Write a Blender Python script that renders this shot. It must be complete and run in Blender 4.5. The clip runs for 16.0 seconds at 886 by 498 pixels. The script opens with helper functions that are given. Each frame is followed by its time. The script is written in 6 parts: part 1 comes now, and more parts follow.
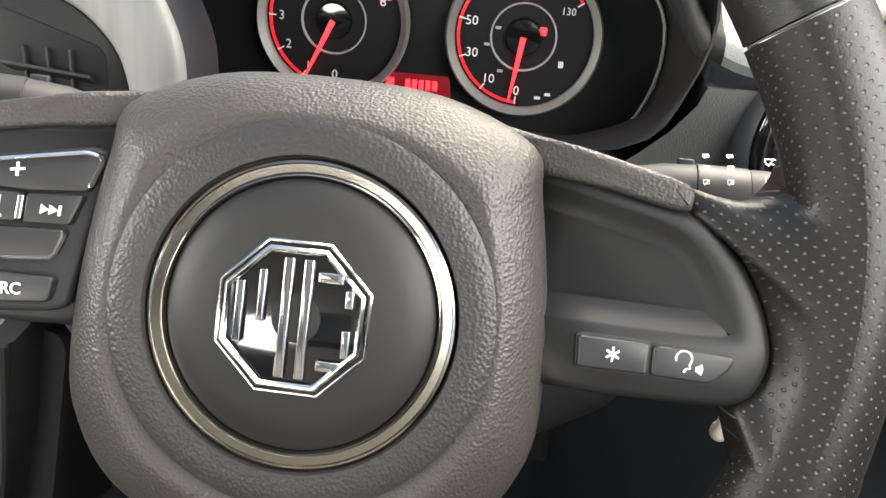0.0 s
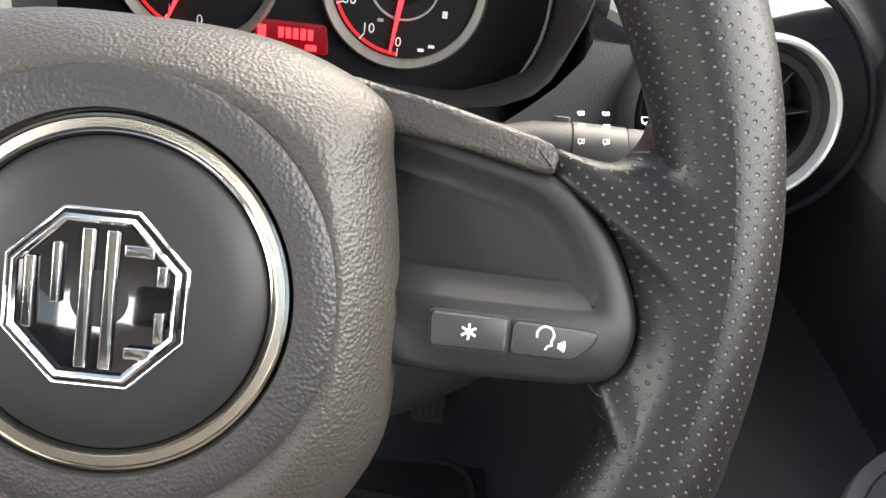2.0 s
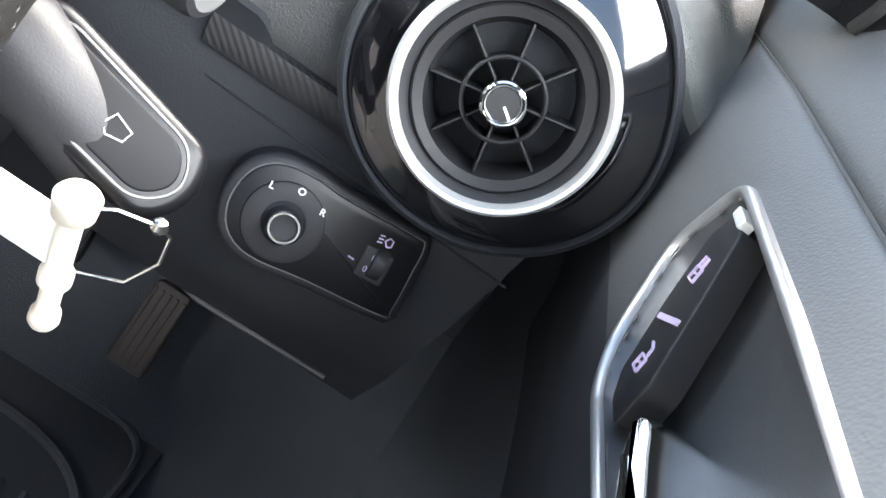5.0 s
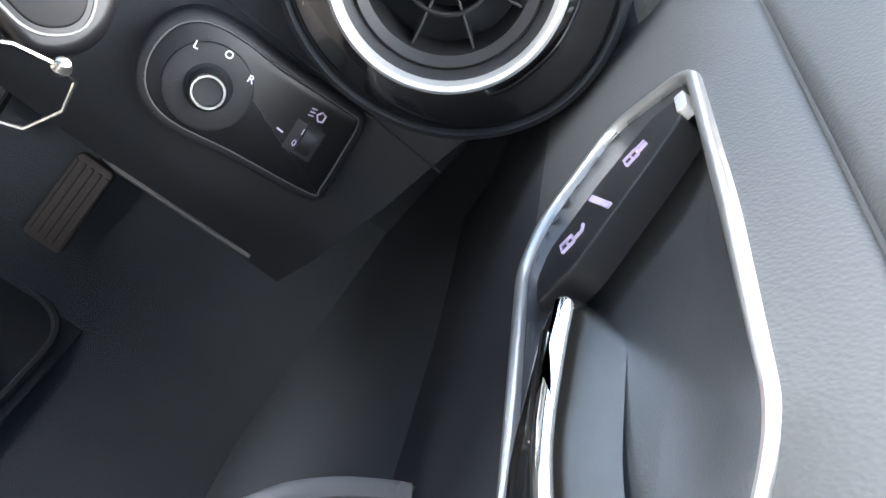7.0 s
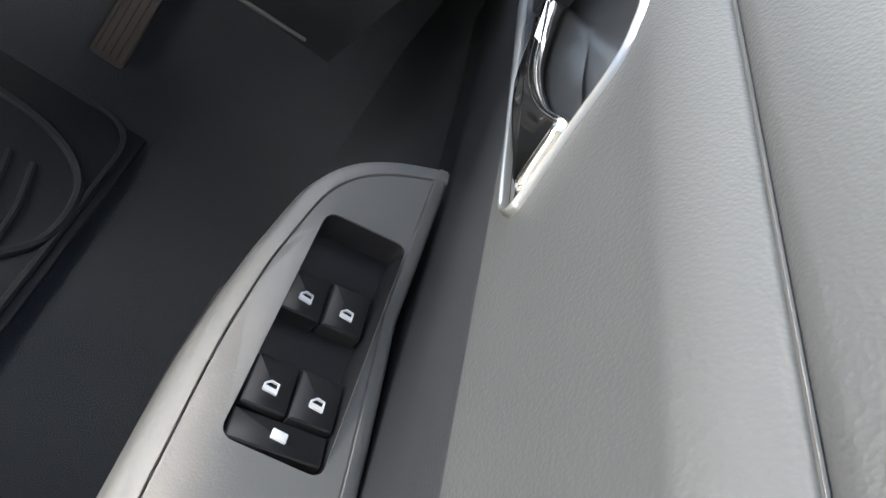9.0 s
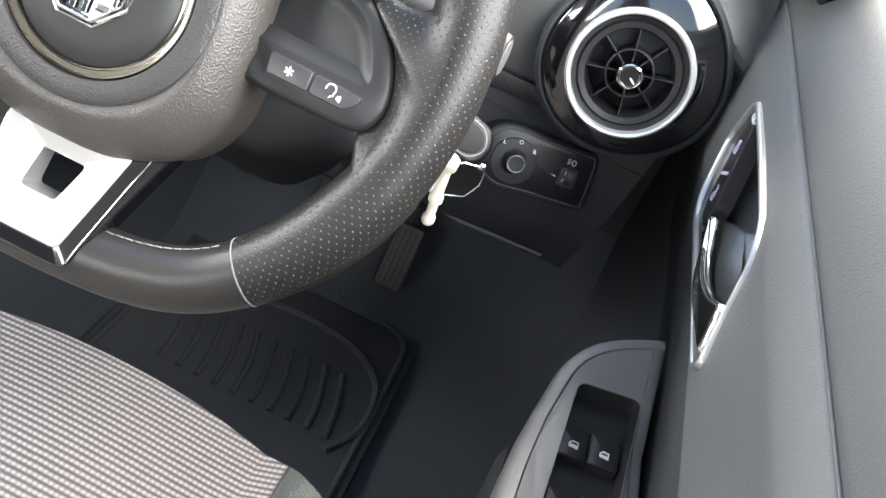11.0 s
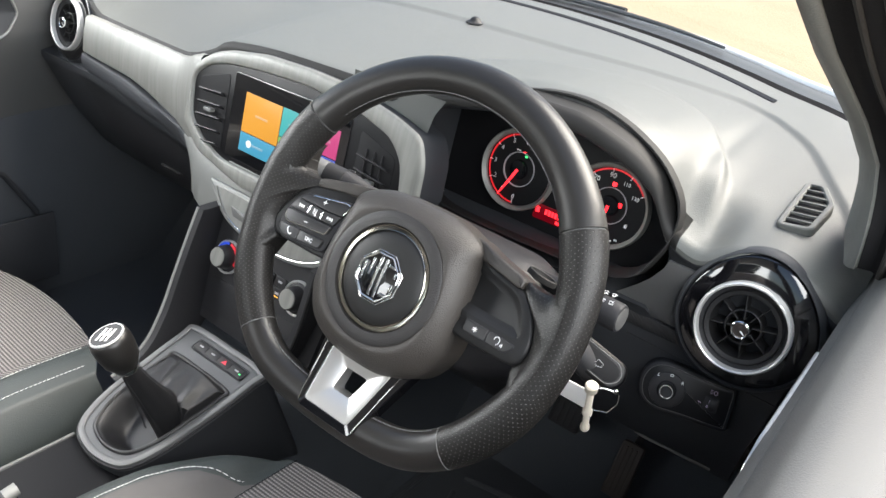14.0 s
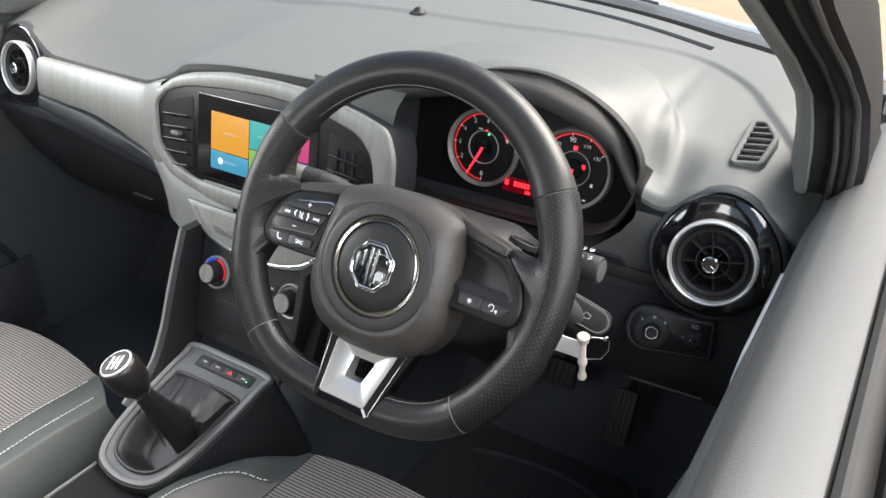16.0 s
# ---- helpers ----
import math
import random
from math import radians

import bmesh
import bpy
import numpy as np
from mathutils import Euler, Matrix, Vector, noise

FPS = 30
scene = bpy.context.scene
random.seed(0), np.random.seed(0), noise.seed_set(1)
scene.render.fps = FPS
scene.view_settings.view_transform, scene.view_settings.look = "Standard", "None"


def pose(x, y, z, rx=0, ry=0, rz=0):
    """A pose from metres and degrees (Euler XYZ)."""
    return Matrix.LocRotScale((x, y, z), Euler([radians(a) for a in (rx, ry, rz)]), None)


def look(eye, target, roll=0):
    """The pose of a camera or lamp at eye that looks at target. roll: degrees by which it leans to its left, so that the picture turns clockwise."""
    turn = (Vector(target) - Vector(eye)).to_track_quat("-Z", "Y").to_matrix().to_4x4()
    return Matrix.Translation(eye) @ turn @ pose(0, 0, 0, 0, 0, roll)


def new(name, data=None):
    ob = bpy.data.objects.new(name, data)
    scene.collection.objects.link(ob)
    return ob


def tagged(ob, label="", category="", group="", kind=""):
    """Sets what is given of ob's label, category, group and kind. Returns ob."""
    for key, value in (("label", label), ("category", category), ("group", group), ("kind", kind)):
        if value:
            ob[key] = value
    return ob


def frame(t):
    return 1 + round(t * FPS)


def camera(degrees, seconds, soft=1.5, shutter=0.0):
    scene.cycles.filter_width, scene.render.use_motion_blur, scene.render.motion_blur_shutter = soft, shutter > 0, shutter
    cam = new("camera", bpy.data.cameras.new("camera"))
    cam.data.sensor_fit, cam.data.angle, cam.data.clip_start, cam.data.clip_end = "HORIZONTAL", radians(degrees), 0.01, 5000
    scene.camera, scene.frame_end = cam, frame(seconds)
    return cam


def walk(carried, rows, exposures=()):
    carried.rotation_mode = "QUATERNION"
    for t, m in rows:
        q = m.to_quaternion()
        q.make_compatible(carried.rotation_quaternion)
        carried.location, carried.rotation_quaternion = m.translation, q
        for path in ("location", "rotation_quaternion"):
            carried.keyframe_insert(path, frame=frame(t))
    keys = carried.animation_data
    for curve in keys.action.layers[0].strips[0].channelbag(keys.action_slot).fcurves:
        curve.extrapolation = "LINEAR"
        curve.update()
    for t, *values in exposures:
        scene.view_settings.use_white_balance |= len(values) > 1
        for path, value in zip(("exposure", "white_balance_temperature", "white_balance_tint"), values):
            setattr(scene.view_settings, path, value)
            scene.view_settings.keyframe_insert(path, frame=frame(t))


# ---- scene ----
cam = camera(58.8, 16.0)
PATH = [
    (0, (0.064, -0.193, 0.909), (-0.06, 1.524, -0.108), 3.9),
    (0.5, (0.075, -0.175, 0.898), (0.066, 1.527, -0.153), 5.0),
    (1, (0.082, -0.162, 0.893), (0.149, 1.522, -0.183), 5.6),
    (1.5, (0.084, -0.159, 0.891), (0.186, 1.515, -0.199), 6.1),
    (2, (0.086, -0.164, 0.898), (0.189, 1.51, -0.191), 7.6),
    (2.5, (0.127, -0.157, 0.902), (0.202, 1.528, -0.173), 10.1),
    (3, (0.172, -0.138, 0.888), (0.244, 1.561, -0.164), 15.0),
    (3.5, (0.207, -0.122, 0.863), (0.28, 1.591, -0.166), 21.8),
    (4, (0.237, -0.1, 0.848), (0.321, 1.629, -0.155), 28.0),
    (6.3, (0.285, -0.028, 0.816), (0.557, 1.741, -0.076), 42.2),
    (6.5, (0.284, -0.028, 0.819), (0.586, 1.723, -0.098), 42.3),
    (7, (0.283, -0.051, 0.818), (0.715, 1.618, -0.195), 44.8),
    (7.5, (0.284, -0.08, 0.825), (0.876, 1.475, -0.284), 48.1),
    (8, (0.286, -0.111, 0.833), (0.952, 1.371, -0.333), 50.0),
    (8.2, (0.287, -0.127, 0.832), (0.965, 1.336, -0.351), 50.2),
    (10.3, (0.257, -0.286, 0.899), (0.481, 1.217, -0.402), 33.2),
    (10.5, (0.254, -0.294, 0.911), (0.374, 1.235, -0.373), 29.9),
    (11, (0.244, -0.328, 0.952), (0.149, 1.262, -0.258), 23.7),
    (11.5, (0.246, -0.364, 0.999), (-0.034, 1.274, -0.113), 19.6),
    (12, (0.261, -0.403, 1.039), (-0.162, 1.239, -0.021), 17.2),
    (12.5, (0.289, -0.448, 1.071), (-0.278, 1.182, 0.06), 14.3),
    (13, (0.321, -0.477, 1.097), (-0.4, 1.123, 0.138), 12.2),
    (13.5, (0.363, -0.497, 1.123), (-0.504, 1.041, 0.185), 10.4),
    (14, (0.419, -0.499, 1.141), (-0.574, 0.967, 0.211), 8.7),
    (14.5, (0.454, -0.494, 1.148), (-0.615, 0.92, 0.223), 7.7),
    (15, (0.47, -0.484, 1.146), (-0.632, 0.902, 0.217), 5.7),
    (15.5, (0.451, -0.512, 1.156), (-0.585, 0.915, 0.211), 3.1),
    (16, (0.431, -0.549, 1.159), (-0.485, 0.951, 0.204), 1.4),
]
EXPOSURES = [(0, 1.88, 7300, 10), (2.5, 2.08, 7200, 10), (4.0, 2.82, 6550, 10), (6.5, 3.2, 6550, 10), (7.4, 3.2, 6750, 10), (8.2, 2.9, 7200, 10), (10.3, 2.9, 6950, 10), (11.0, 2.62, 6850, 10), (12.0, 1.82, 6850, 10), (13.0, 1.44, 6750, 10), (16, 1.08, 6750, 10)]
walk(cam, [(t, look(eye, target, roll)) for t, eye, target, roll in PATH], EXPOSURES)

# ---- light ----
MID = -0.362
world = bpy.data.worlds.new("sky")
scene.world = world
world.use_nodes = True
wn = world.node_tree.nodes
sky = wn.new("ShaderNodeTexSky")
sky.sky_type, sky.sun_disc = "NISHITA", False
sky.sun_elevation, sky.sun_rotation = radians(48), radians(31)
sky.air_density, sky.dust_density, sky.ozone_density = 1.2, 3.5, 1.0
wn["Background"].inputs["Strength"].default_value = 0.15
world.node_tree.links.new(sky.outputs["Color"], wn["Background"].inputs["Color"])
sun_data = bpy.data.lights.new("sun", "SUN")
sun_data.energy, sun_data.angle, sun_data.color = 4.5, radians(50), (1.0, 0.97, 0.93)
sun = new("sun", sun_data)
sun.matrix_world = look((0.9, 1.5, 2.9), (0.0, 0.2, 0.8))


def window_light(name, place, aim, width, height, power):
    """Daylight that falls in through a window opening."""
    d = bpy.data.lights.new(name, "AREA")
    d.shape, d.size, d.size_y, d.energy, d.color = "RECTANGLE", width, height, power, (0.95, 0.98, 1.0)
    ob = new(name, d)
    ob.matrix_world = look(place, aim)


window_light("daylight_driver_window", (0.72, -0.34, 1.22), (-0.3, -0.20, 0.72), 1.2, 0.5, 10.0)
window_light("daylight_passenger_window", (-1.30, -0.30, 1.10), (-0.3, -0.1, 0.7), 1.0, 0.36, 9.5)
window_light("daylight_rear_window", (MID, -1.60, 1.12), (MID, 0.2, 0.7), 1.0, 0.32, 5.0)



# ---- materials ----
def material(name, color, rough=0.5, metal=0.0, grain=0.0, bump=0.0, kind="noise", vary=0.15, spec=0.5, coat=0.0, blotch=6.0):
    """A surface with fine grain and relief, and broad variation in colour and gloss."""
    m = bpy.data.materials.new(name)
    m.use_nodes = True
    t = m.node_tree
    n, k = t.nodes, t.links
    p = n["Principled BSDF"]
    p.inputs["Metallic"].default_value = metal
    p.inputs["Specular IOR Level"].default_value = spec
    p.inputs["Coat Weight"].default_value = coat
    co = n.new("ShaderNodeTexCoord")
    big = n.new("ShaderNodeTexNoise")
    big.inputs["Scale"].default_value, big.inputs["Detail"].default_value = blotch, 5
    k.new(co.outputs["Object"], big.inputs["Vector"])
    mix = n.new("ShaderNodeMix")
    mix.data_type = "RGBA"
    mix.inputs[6].default_value = (*[c * (1 - vary) for c in color], 1)
    mix.inputs[7].default_value = (*[min(1, c * (1 + vary)) for c in color], 1)
    k.new(big.outputs["Fac"], mix.inputs[0])
    k.new(mix.outputs[2], p.inputs["Base Color"])
    r = n.new("ShaderNodeMapRange")
    r.inputs["To Min"].default_value, r.inputs["To Max"].default_value = max(0.02, rough - 0.07), min(1, rough + 0.07)
    k.new(big.outputs["Fac"], r.inputs["Value"])
    k.new(r.outputs["Result"], p.inputs["Roughness"])
    if grain:
        if kind == "noise":
            g = n.new("ShaderNodeTexNoise")
            g.inputs["Detail"].default_value = 3
            out = g.outputs["Fac"]
        else:
            g = n.new("ShaderNodeTexVoronoi")
            g.feature = "SMOOTH_F1"
            g.inputs["Smoothness"].default_value = 0.4
            out = g.outputs["Distance"]
        g.inputs["Scale"].default_value = grain
        warp = n.new("ShaderNodeTexNoise")
        warp.inputs["Scale"].default_value = grain * 0.6
        add = n.new("ShaderNodeVectorMath")
        add.operation = "MULTIPLY_ADD"
        add.inputs[1].default_value = (0.6 / grain,) * 3
        k.new(co.outputs["Object"], warp.inputs["Vector"])
        k.new(warp.outputs["Color"], add.inputs[0])
        k.new(co.outputs["Object"], add.inputs[2])
        k.new(add.outputs["Vector"], g.inputs["Vector"])
        b = n.new("ShaderNodeBump")
        b.inputs["Strength"].default_value, b.inputs["Distance"].default_value = 1.0, bump
        k.new(out, b.inputs["Height"])
        k.new(b.outputs["Normal"], p.inputs["Normal"])
    return m


def glow(name, color, strength):
    m = bpy.data.materials.new(name)
    m.use_nodes = True
    p = m.node_tree.nodes["Principled BSDF"]
    p.inputs["Base Color"].default_value = (*[c * 0.3 for c in color], 1)
    p.inputs["Emission Color"].default_value = (*color, 1)
    p.inputs["Emission Strength"].default_value = strength
    p.inputs["Roughness"].default_value = 0.4
    return m




def brushed(name, color, rough, metal, fine):
    """Satin metal paint with fine streaks across its length."""
    m = material(name, color, rough, metal, grain=1800, bump=0.00004, vary=0.05)
    n, k = m.node_tree.nodes, m.node_tree.links
    p = n["Principled BSDF"]
    where = n.new("ShaderNodeTexCoord")
    mp = n.new("ShaderNodeMapping")
    mp.inputs["Scale"].default_value = fine
    tex = n.new("ShaderNodeTexNoise")
    tex.inputs["Scale"].default_value, tex.inputs["Detail"].default_value = 1.0, 4.0
    k.new(where.outputs["Object"], mp.inputs["Vector"])
    k.new(mp.outputs["Vector"], tex.inputs["Vector"])
    span = n.new("ShaderNodeMapRange")
    span.inputs["From Min"].default_value, span.inputs["From Max"].default_value = 0.25, 0.75
    span.inputs["To Min"].default_value, span.inputs["To Max"].default_value = 0.82, 1.14
    k.new(tex.outputs["Fac"], span.inputs["Value"])
    mix = n.new("ShaderNodeMix")
    mix.data_type, mix.blend_type = "RGBA", "MULTIPLY"
    mix.inputs[0].default_value = 1.0
    k.new(p.inputs["Base Color"].links[0].from_socket, mix.inputs[6])
    k.new(span.outputs["Result"], mix.inputs[7])
    k.new(mix.outputs[2], p.inputs["Base Color"])
    return m


SILVER = brushed("brushed silver paint", (0.205, 0.205, 0.190), 0.46, 0.2, (130, 6, 6))
PAD = material("soft dash plastic", (0.092, 0.096, 0.091), 0.5, grain=800, bump=0.00022, kind="voronoi", vary=0.1)
HARD = material("hard grained plastic", (0.030, 0.032, 0.036), 0.58, grain=700, bump=0.00025, vary=0.12, spec=0.35)
BLACK = material("matt black plastic", (0.018, 0.018, 0.020), 0.52, grain=900, bump=0.0001, vary=0.2, spec=0.28)
SATIN = material("satin black plastic", (0.017, 0.017, 0.018), 0.46, grain=1800, bump=0.00003, vary=0.15, spec=0.26)
GLOSS = material("gloss black lacquer", (0.004, 0.004, 0.005), 0.06, vary=0.2, coat=0.6)
HUBPAD = material("grained pad plastic", (0.033, 0.0295, 0.0265), 0.45, grain=800, bump=0.00034, kind="voronoi", vary=0.1, spec=0.4)
CHROME = material("chrome", (0.82, 0.82, 0.80), 0.08, 1.0, vary=0.03)
SMOKE = material("smoked chrome", (0.36, 0.34, 0.30), 0.14, 1.0, vary=0.05)
GREYTRIM = material("grey satin paint", (0.19, 0.193, 0.185), 0.5, 0.25, grain=1500, bump=0.00004, vary=0.06)
LEATHER = material("smooth leather", (0.0125, 0.0118, 0.0112), 0.33, grain=1300, bump=0.00007, kind="voronoi", vary=0.15, spec=0.45)
BOOT = material("gaiter leather", (0.013, 0.013, 0.014), 0.44, grain=900, bump=0.0002, kind="voronoi")
BOLSTER = material("bolster leatherette", (0.030, 0.037, 0.036), 0.5, grain=700, bump=0.0003, kind="voronoi")
RUBBER = material("rubber mat", (0.045, 0.048, 0.053), 0.6, grain=300, bump=0.0003)
CARPET = material("carpet", (0.075, 0.082, 0.092), 0.95, grain=900, bump=0.002, spec=0.1)
LINER = material("headliner cloth", (0.32, 0.32, 0.31), 0.9, grain=900, bump=0.0006, spec=0.1)
DOORGREY = material("door upper plastic", (0.075, 0.076, 0.076), 0.52, grain=800, bump=0.00016, kind="voronoi", vary=0.08)
WHITE = material("white paint", (0.8, 0.8, 0.79), 0.2, vary=0.02, coat=0.5)
IVORY = material("ivory plastic", (0.68, 0.62, 0.52), 0.45, vary=0.06)
PAPER = material("white card tag", (0.78, 0.77, 0.76), 0.7, vary=0.03)
MARK = material("white print", (0.75, 0.75, 0.75), 0.6, vary=0.02)
DIMMARK = material("grey print", (0.32, 0.32, 0.33), 0.6, vary=0.02)
LILAC = material("lilac print", (0.55, 0.45, 0.62), 0.6, vary=0.03)
PANEL = material("switch panel plastic", (0.014, 0.014, 0.0145), 0.42, grain=2500, bump=0.00003, spec=0.22)
CAPBLACK = material("hub cap plastic", (0.012, 0.012, 0.012), 0.5, grain=2500, bump=0.00004, spec=0.3)
SURROUND = material("surround grey paint", (0.115, 0.116, 0.116), 0.46, 0.15, grain=1500, bump=0.00004, vary=0.06)
DECK = material("console deck plastic", (0.062, 0.064, 0.067), 0.5, grain=1200, bump=0.0001)
EDGEGREY = material("edge grey paint", (0.11, 0.11, 0.108), 0.45, 0.25, vary=0.08)
LINING = material("hood lining plastic", (0.015, 0.0145, 0.014), 0.65, grain=900, bump=0.0001, spec=0.3)
COWLGREY = material("cowl plastic", (0.022, 0.023, 0.025), 0.4, grain=500, bump=0.0002)
FRIT = material("printed black band", (0.008, 0.008, 0.009), 0.9, spec=0.03)
PADRING = material("coarse pad ring", (0.020, 0.019, 0.019), 0.45, grain=760, bump=0.0003, kind="voronoi", vary=0.1, spec=0.4)
RINGSILVER = material("bright satin ring", (0.66, 0.66, 0.64), 0.3, 0.45, vary=0.04)
LAMPBLACK = material("lighting panel plastic", (0.005, 0.005, 0.006), 0.34, grain=2500, bump=0.00002, spec=0.22)
GAUGE = material("dial face", (0.006, 0.006, 0.007), 0.6, spec=0.2)
STEEL = material("bare steel", (0.6, 0.6, 0.58), 0.25, 1.0, vary=0.1)
RED = glow("red lamp", (1.0, 0.02, 0.03), 1.6)
REDDIM = glow("red lit ring", (0.75, 0.02, 0.03), 0.35)
REDDARK = glow("red display ground", (0.30, 0.0, 0.01), 0.14)
GREEN = glow("green lamp", (0.05, 0.9, 0.2), 1.0)
AMBER = glow("amber lamp", (1.0, 0.45, 0.05), 0.8)
SAND = material("sandy ground", (0.30, 0.235, 0.165), 0.95, grain=30, bump=0.01, vary=0.18, spec=0.1, blotch=0.7)
STITCH = material("white thread", (0.7, 0.7, 0.68), 0.8)
GREYTHREAD = material("grey thread", (0.13, 0.13, 0.13), 0.8)


# ---- shape tools ----
def finish(bm, name, mat, sharp=40):
    bmesh.ops.recalc_face_normals(bm, faces=bm.faces[:])
    me = bpy.data.meshes.new(name)
    bm.to_mesh(me)
    bm.free()
    me.materials.append(mat)
    me.shade_smooth()
    me.set_sharp_from_angle(angle=radians(sharp))
    return me


def part(name, bm, mat, parent, label="", sharp=40):
    """Links a bmesh as one mesh under a thing or a part."""
    ob = new(name, finish(bm, name, mat, sharp))
    ob.parent = parent
    return tagged(ob, label)


def thing(name, m, label, category, group="", kind=""):
    ob = new(name)
    ob.empty_display_size = 0.02
    ob.matrix_world = m
    return tagged(ob, label, category, group, kind)


def solid(name, bm, mat, label, category, group="", kind="", m=None, sharp=40):
    ob = new(name, finish(bm, name, mat, sharp))
    if m is not None:
        ob.matrix_world = m
    return tagged(ob, label, category, group, kind)


def axes(o, x, u):
    """A pose at o whose x and y axes lie along x and, nearly, u."""
    x = Vector(x).normalized()
    u = Vector(u)
    u = (u - x * u.dot(x)).normalized()
    n = x.cross(u)
    m = Matrix((x, u, n)).transposed().to_4x4()
    m.translation = o
    return m


def smooth(points, n, closed=True):
    """A Catmull-Rom line through points, n steps a span."""
    p = [Vector(a) for a in points]
    out, c = [], len(p)
    for i in range(c if closed else c - 1):
        if closed:
            a, b, d, e = p[i - 1], p[i], p[(i + 1) % c], p[(i + 2) % c]
        else:
            a, b, d, e = p[max(i - 1, 0)], p[i], p[i + 1], p[min(i + 2, c - 1)]
        for s in range(n):
            t = s / n
            out.append(0.5 * (2 * b + (d - a) * t + (2 * a - 5 * b + 4 * d - e) * t * t + (3 * b - a - 3 * d + e) * t ** 3))
    if not closed:
        out.append(p[-1])
    return out


def rounded(points, r, n=5):
    """A polygon with its corners rounded."""
    p = [Vector(a).to_2d() for a in points]
    out = []
    for i, b in enumerate(p):
        a, d = p[i - 1], p[(i + 1) % len(p)]
        va, vd = a - b, d - b
        k = min(r, va.length * 0.48, vd.length * 0.48)
        s, e = b + va.normalized() * k, b + vd.normalized() * k
        for j in range(n + 1):
            t = j / n
            out.append(s * (1 - t) ** 2 + b * 2 * t * (1 - t) + e * t * t)
    return out


def shrink(points, d):
    """A closed outline moved inwards by d."""
    p = [Vector(a).to_2d() for a in points]
    area = sum(p[i - 1].x * p[i].y - p[i].x * p[i - 1].y for i in range(len(p)))
    s = 1 if area > 0 else -1
    out = []
    for i, b in enumerate(p):
        e = p[(i + 1) % len(p)] - p[i - 1]
        e = e.normalized() if e.length > 1e-9 else Vector((1, 0))
        out.append(b + Vector((-e.y, e.x)) * d * s)
    return out


def ring_verts(bm, pts):
    return [bm.verts.new(a) for a in pts]


def bridge(bm, a, b, closed=True):
    for i in range(len(a) if closed else len(a) - 1):
        j = (i + 1) % len(a)
        bm.faces.new((a[i], a[j], b[j], b[i]))


def loft(rings, closed=True, caps=(False, False), bm=None):
    bm = bm or bmesh.new()
    rows = [ring_verts(bm, r) for r in rings]
    for a, b in zip(rows, rows[1:]):
        bridge(bm, a, b, closed)
    if caps[0]:
        bm.faces.new(rows[0])
    if caps[1]:
        bm.faces.new(rows[-1])
    return bm


def plate(outline, z0, z1, edge=0.001, bm=None, steps=3):
    """A plate of that outline from z0 to z1 with a rounded upper edge."""
    rings = [[(p[0], p[1], z0) for p in outline]]
    for i in range(steps + 1):
        a = i / steps * math.pi / 2
        q = shrink(outline, edge * (1 - math.cos(a)))
        rings.append([(p[0], p[1], z1 - edge * (1 - math.sin(a))) for p in q])
    return loft(rings, True, (True, True), bm)


def frame_plate(outer, inner, z0, z1, edge=0.0008, bm=None):
    """A plate with a hole; both outlines have the same count of points."""
    rings = []
    for o, s, z in ((outer, 0, z0), (outer, 0, z1 - edge), (outer, edge, z1)):
        rings.append([(p[0], p[1], z) for p in (shrink(o, s) if s else o)])
    for o, s, z in ((inner, -edge, z1), (inner, 0, z1 - edge), (inner, 0, z0)):
        rings.append([(p[0], p[1], z) for p in (shrink(o, s) if s else o)])
    bm = bm or bmesh.new()
    rows = [ring_verts(bm, r) for r in rings]
    for a, b in zip(rows, rows[1:]):
        bridge(bm, a, b)
    bridge(bm, rows[-1], rows[0])
    return bm


def lathe(profile, n=48, bm=None, start=0.0, sweep=math.tau):
    """A profile of (radius, height) turned about z."""
    bm = bm or bmesh.new()
    full = abs(sweep - math.tau) < 1e-6
    rows = []
    for r, z in profile:
        if r < 1e-7 and full:
            rows.append([bm.verts.new((0, 0, z))])
        else:
            c = n if full else n + 1
            rows.append(ring_verts(bm, [(r * math.cos(start + sweep * i / n), r * math.sin(start + sweep * i / n), z) for i in range(c)]))
    for a, b in zip(rows, rows[1:]):
        if len(a) == 1 and len(b) > 1:
            for i in range(len(b)):
                bm.faces.new((a[0], b[i], b[(i + 1) % len(b)]))
        elif len(b) == 1 and len(a) > 1:
            for i in range(len(a)):
                bm.faces.new((a[i], a[(i + 1) % len(a)], b[0]))
        elif len(a) > 1:
            bridge(bm, a, b, full)
    return bm


def tube(path, radius, n=10, closed=False, bm=None, flat=1.0):
    """A round bar along a line; radius is a number or a function of the share of the way."""
    bm = bm or bmesh.new()
    p = [Vector(a).to_3d() for a in path]
    c = len(p)
    rows, side = [], None
    for i in range(c):
        d = (p[(i + 1) % c] - p[i - 1]) if closed else (p[min(i + 1, c - 1)] - p[max(i - 1, 0)])
        d.normalize()
        if side is None:
            side = d.orthogonal().normalized()
        side = (side - d * side.dot(d)).normalized()
        up = d.cross(side)
        r = radius(i / max(1, c - 1)) if callable(radius) else radius
        rows.append(ring_verts(bm, [p[i] + side * math.cos(math.tau * j / n) * r + up * math.sin(math.tau * j / n) * r * flat for j in range(n)]))
    if closed:
        rows.append(rows[0])
    for a, b in zip(rows, rows[1:]):
        bridge(bm, a, b)
    if not closed:
        bm.faces.new(rows[0])
        bm.faces.new(rows[-1])
    return bm


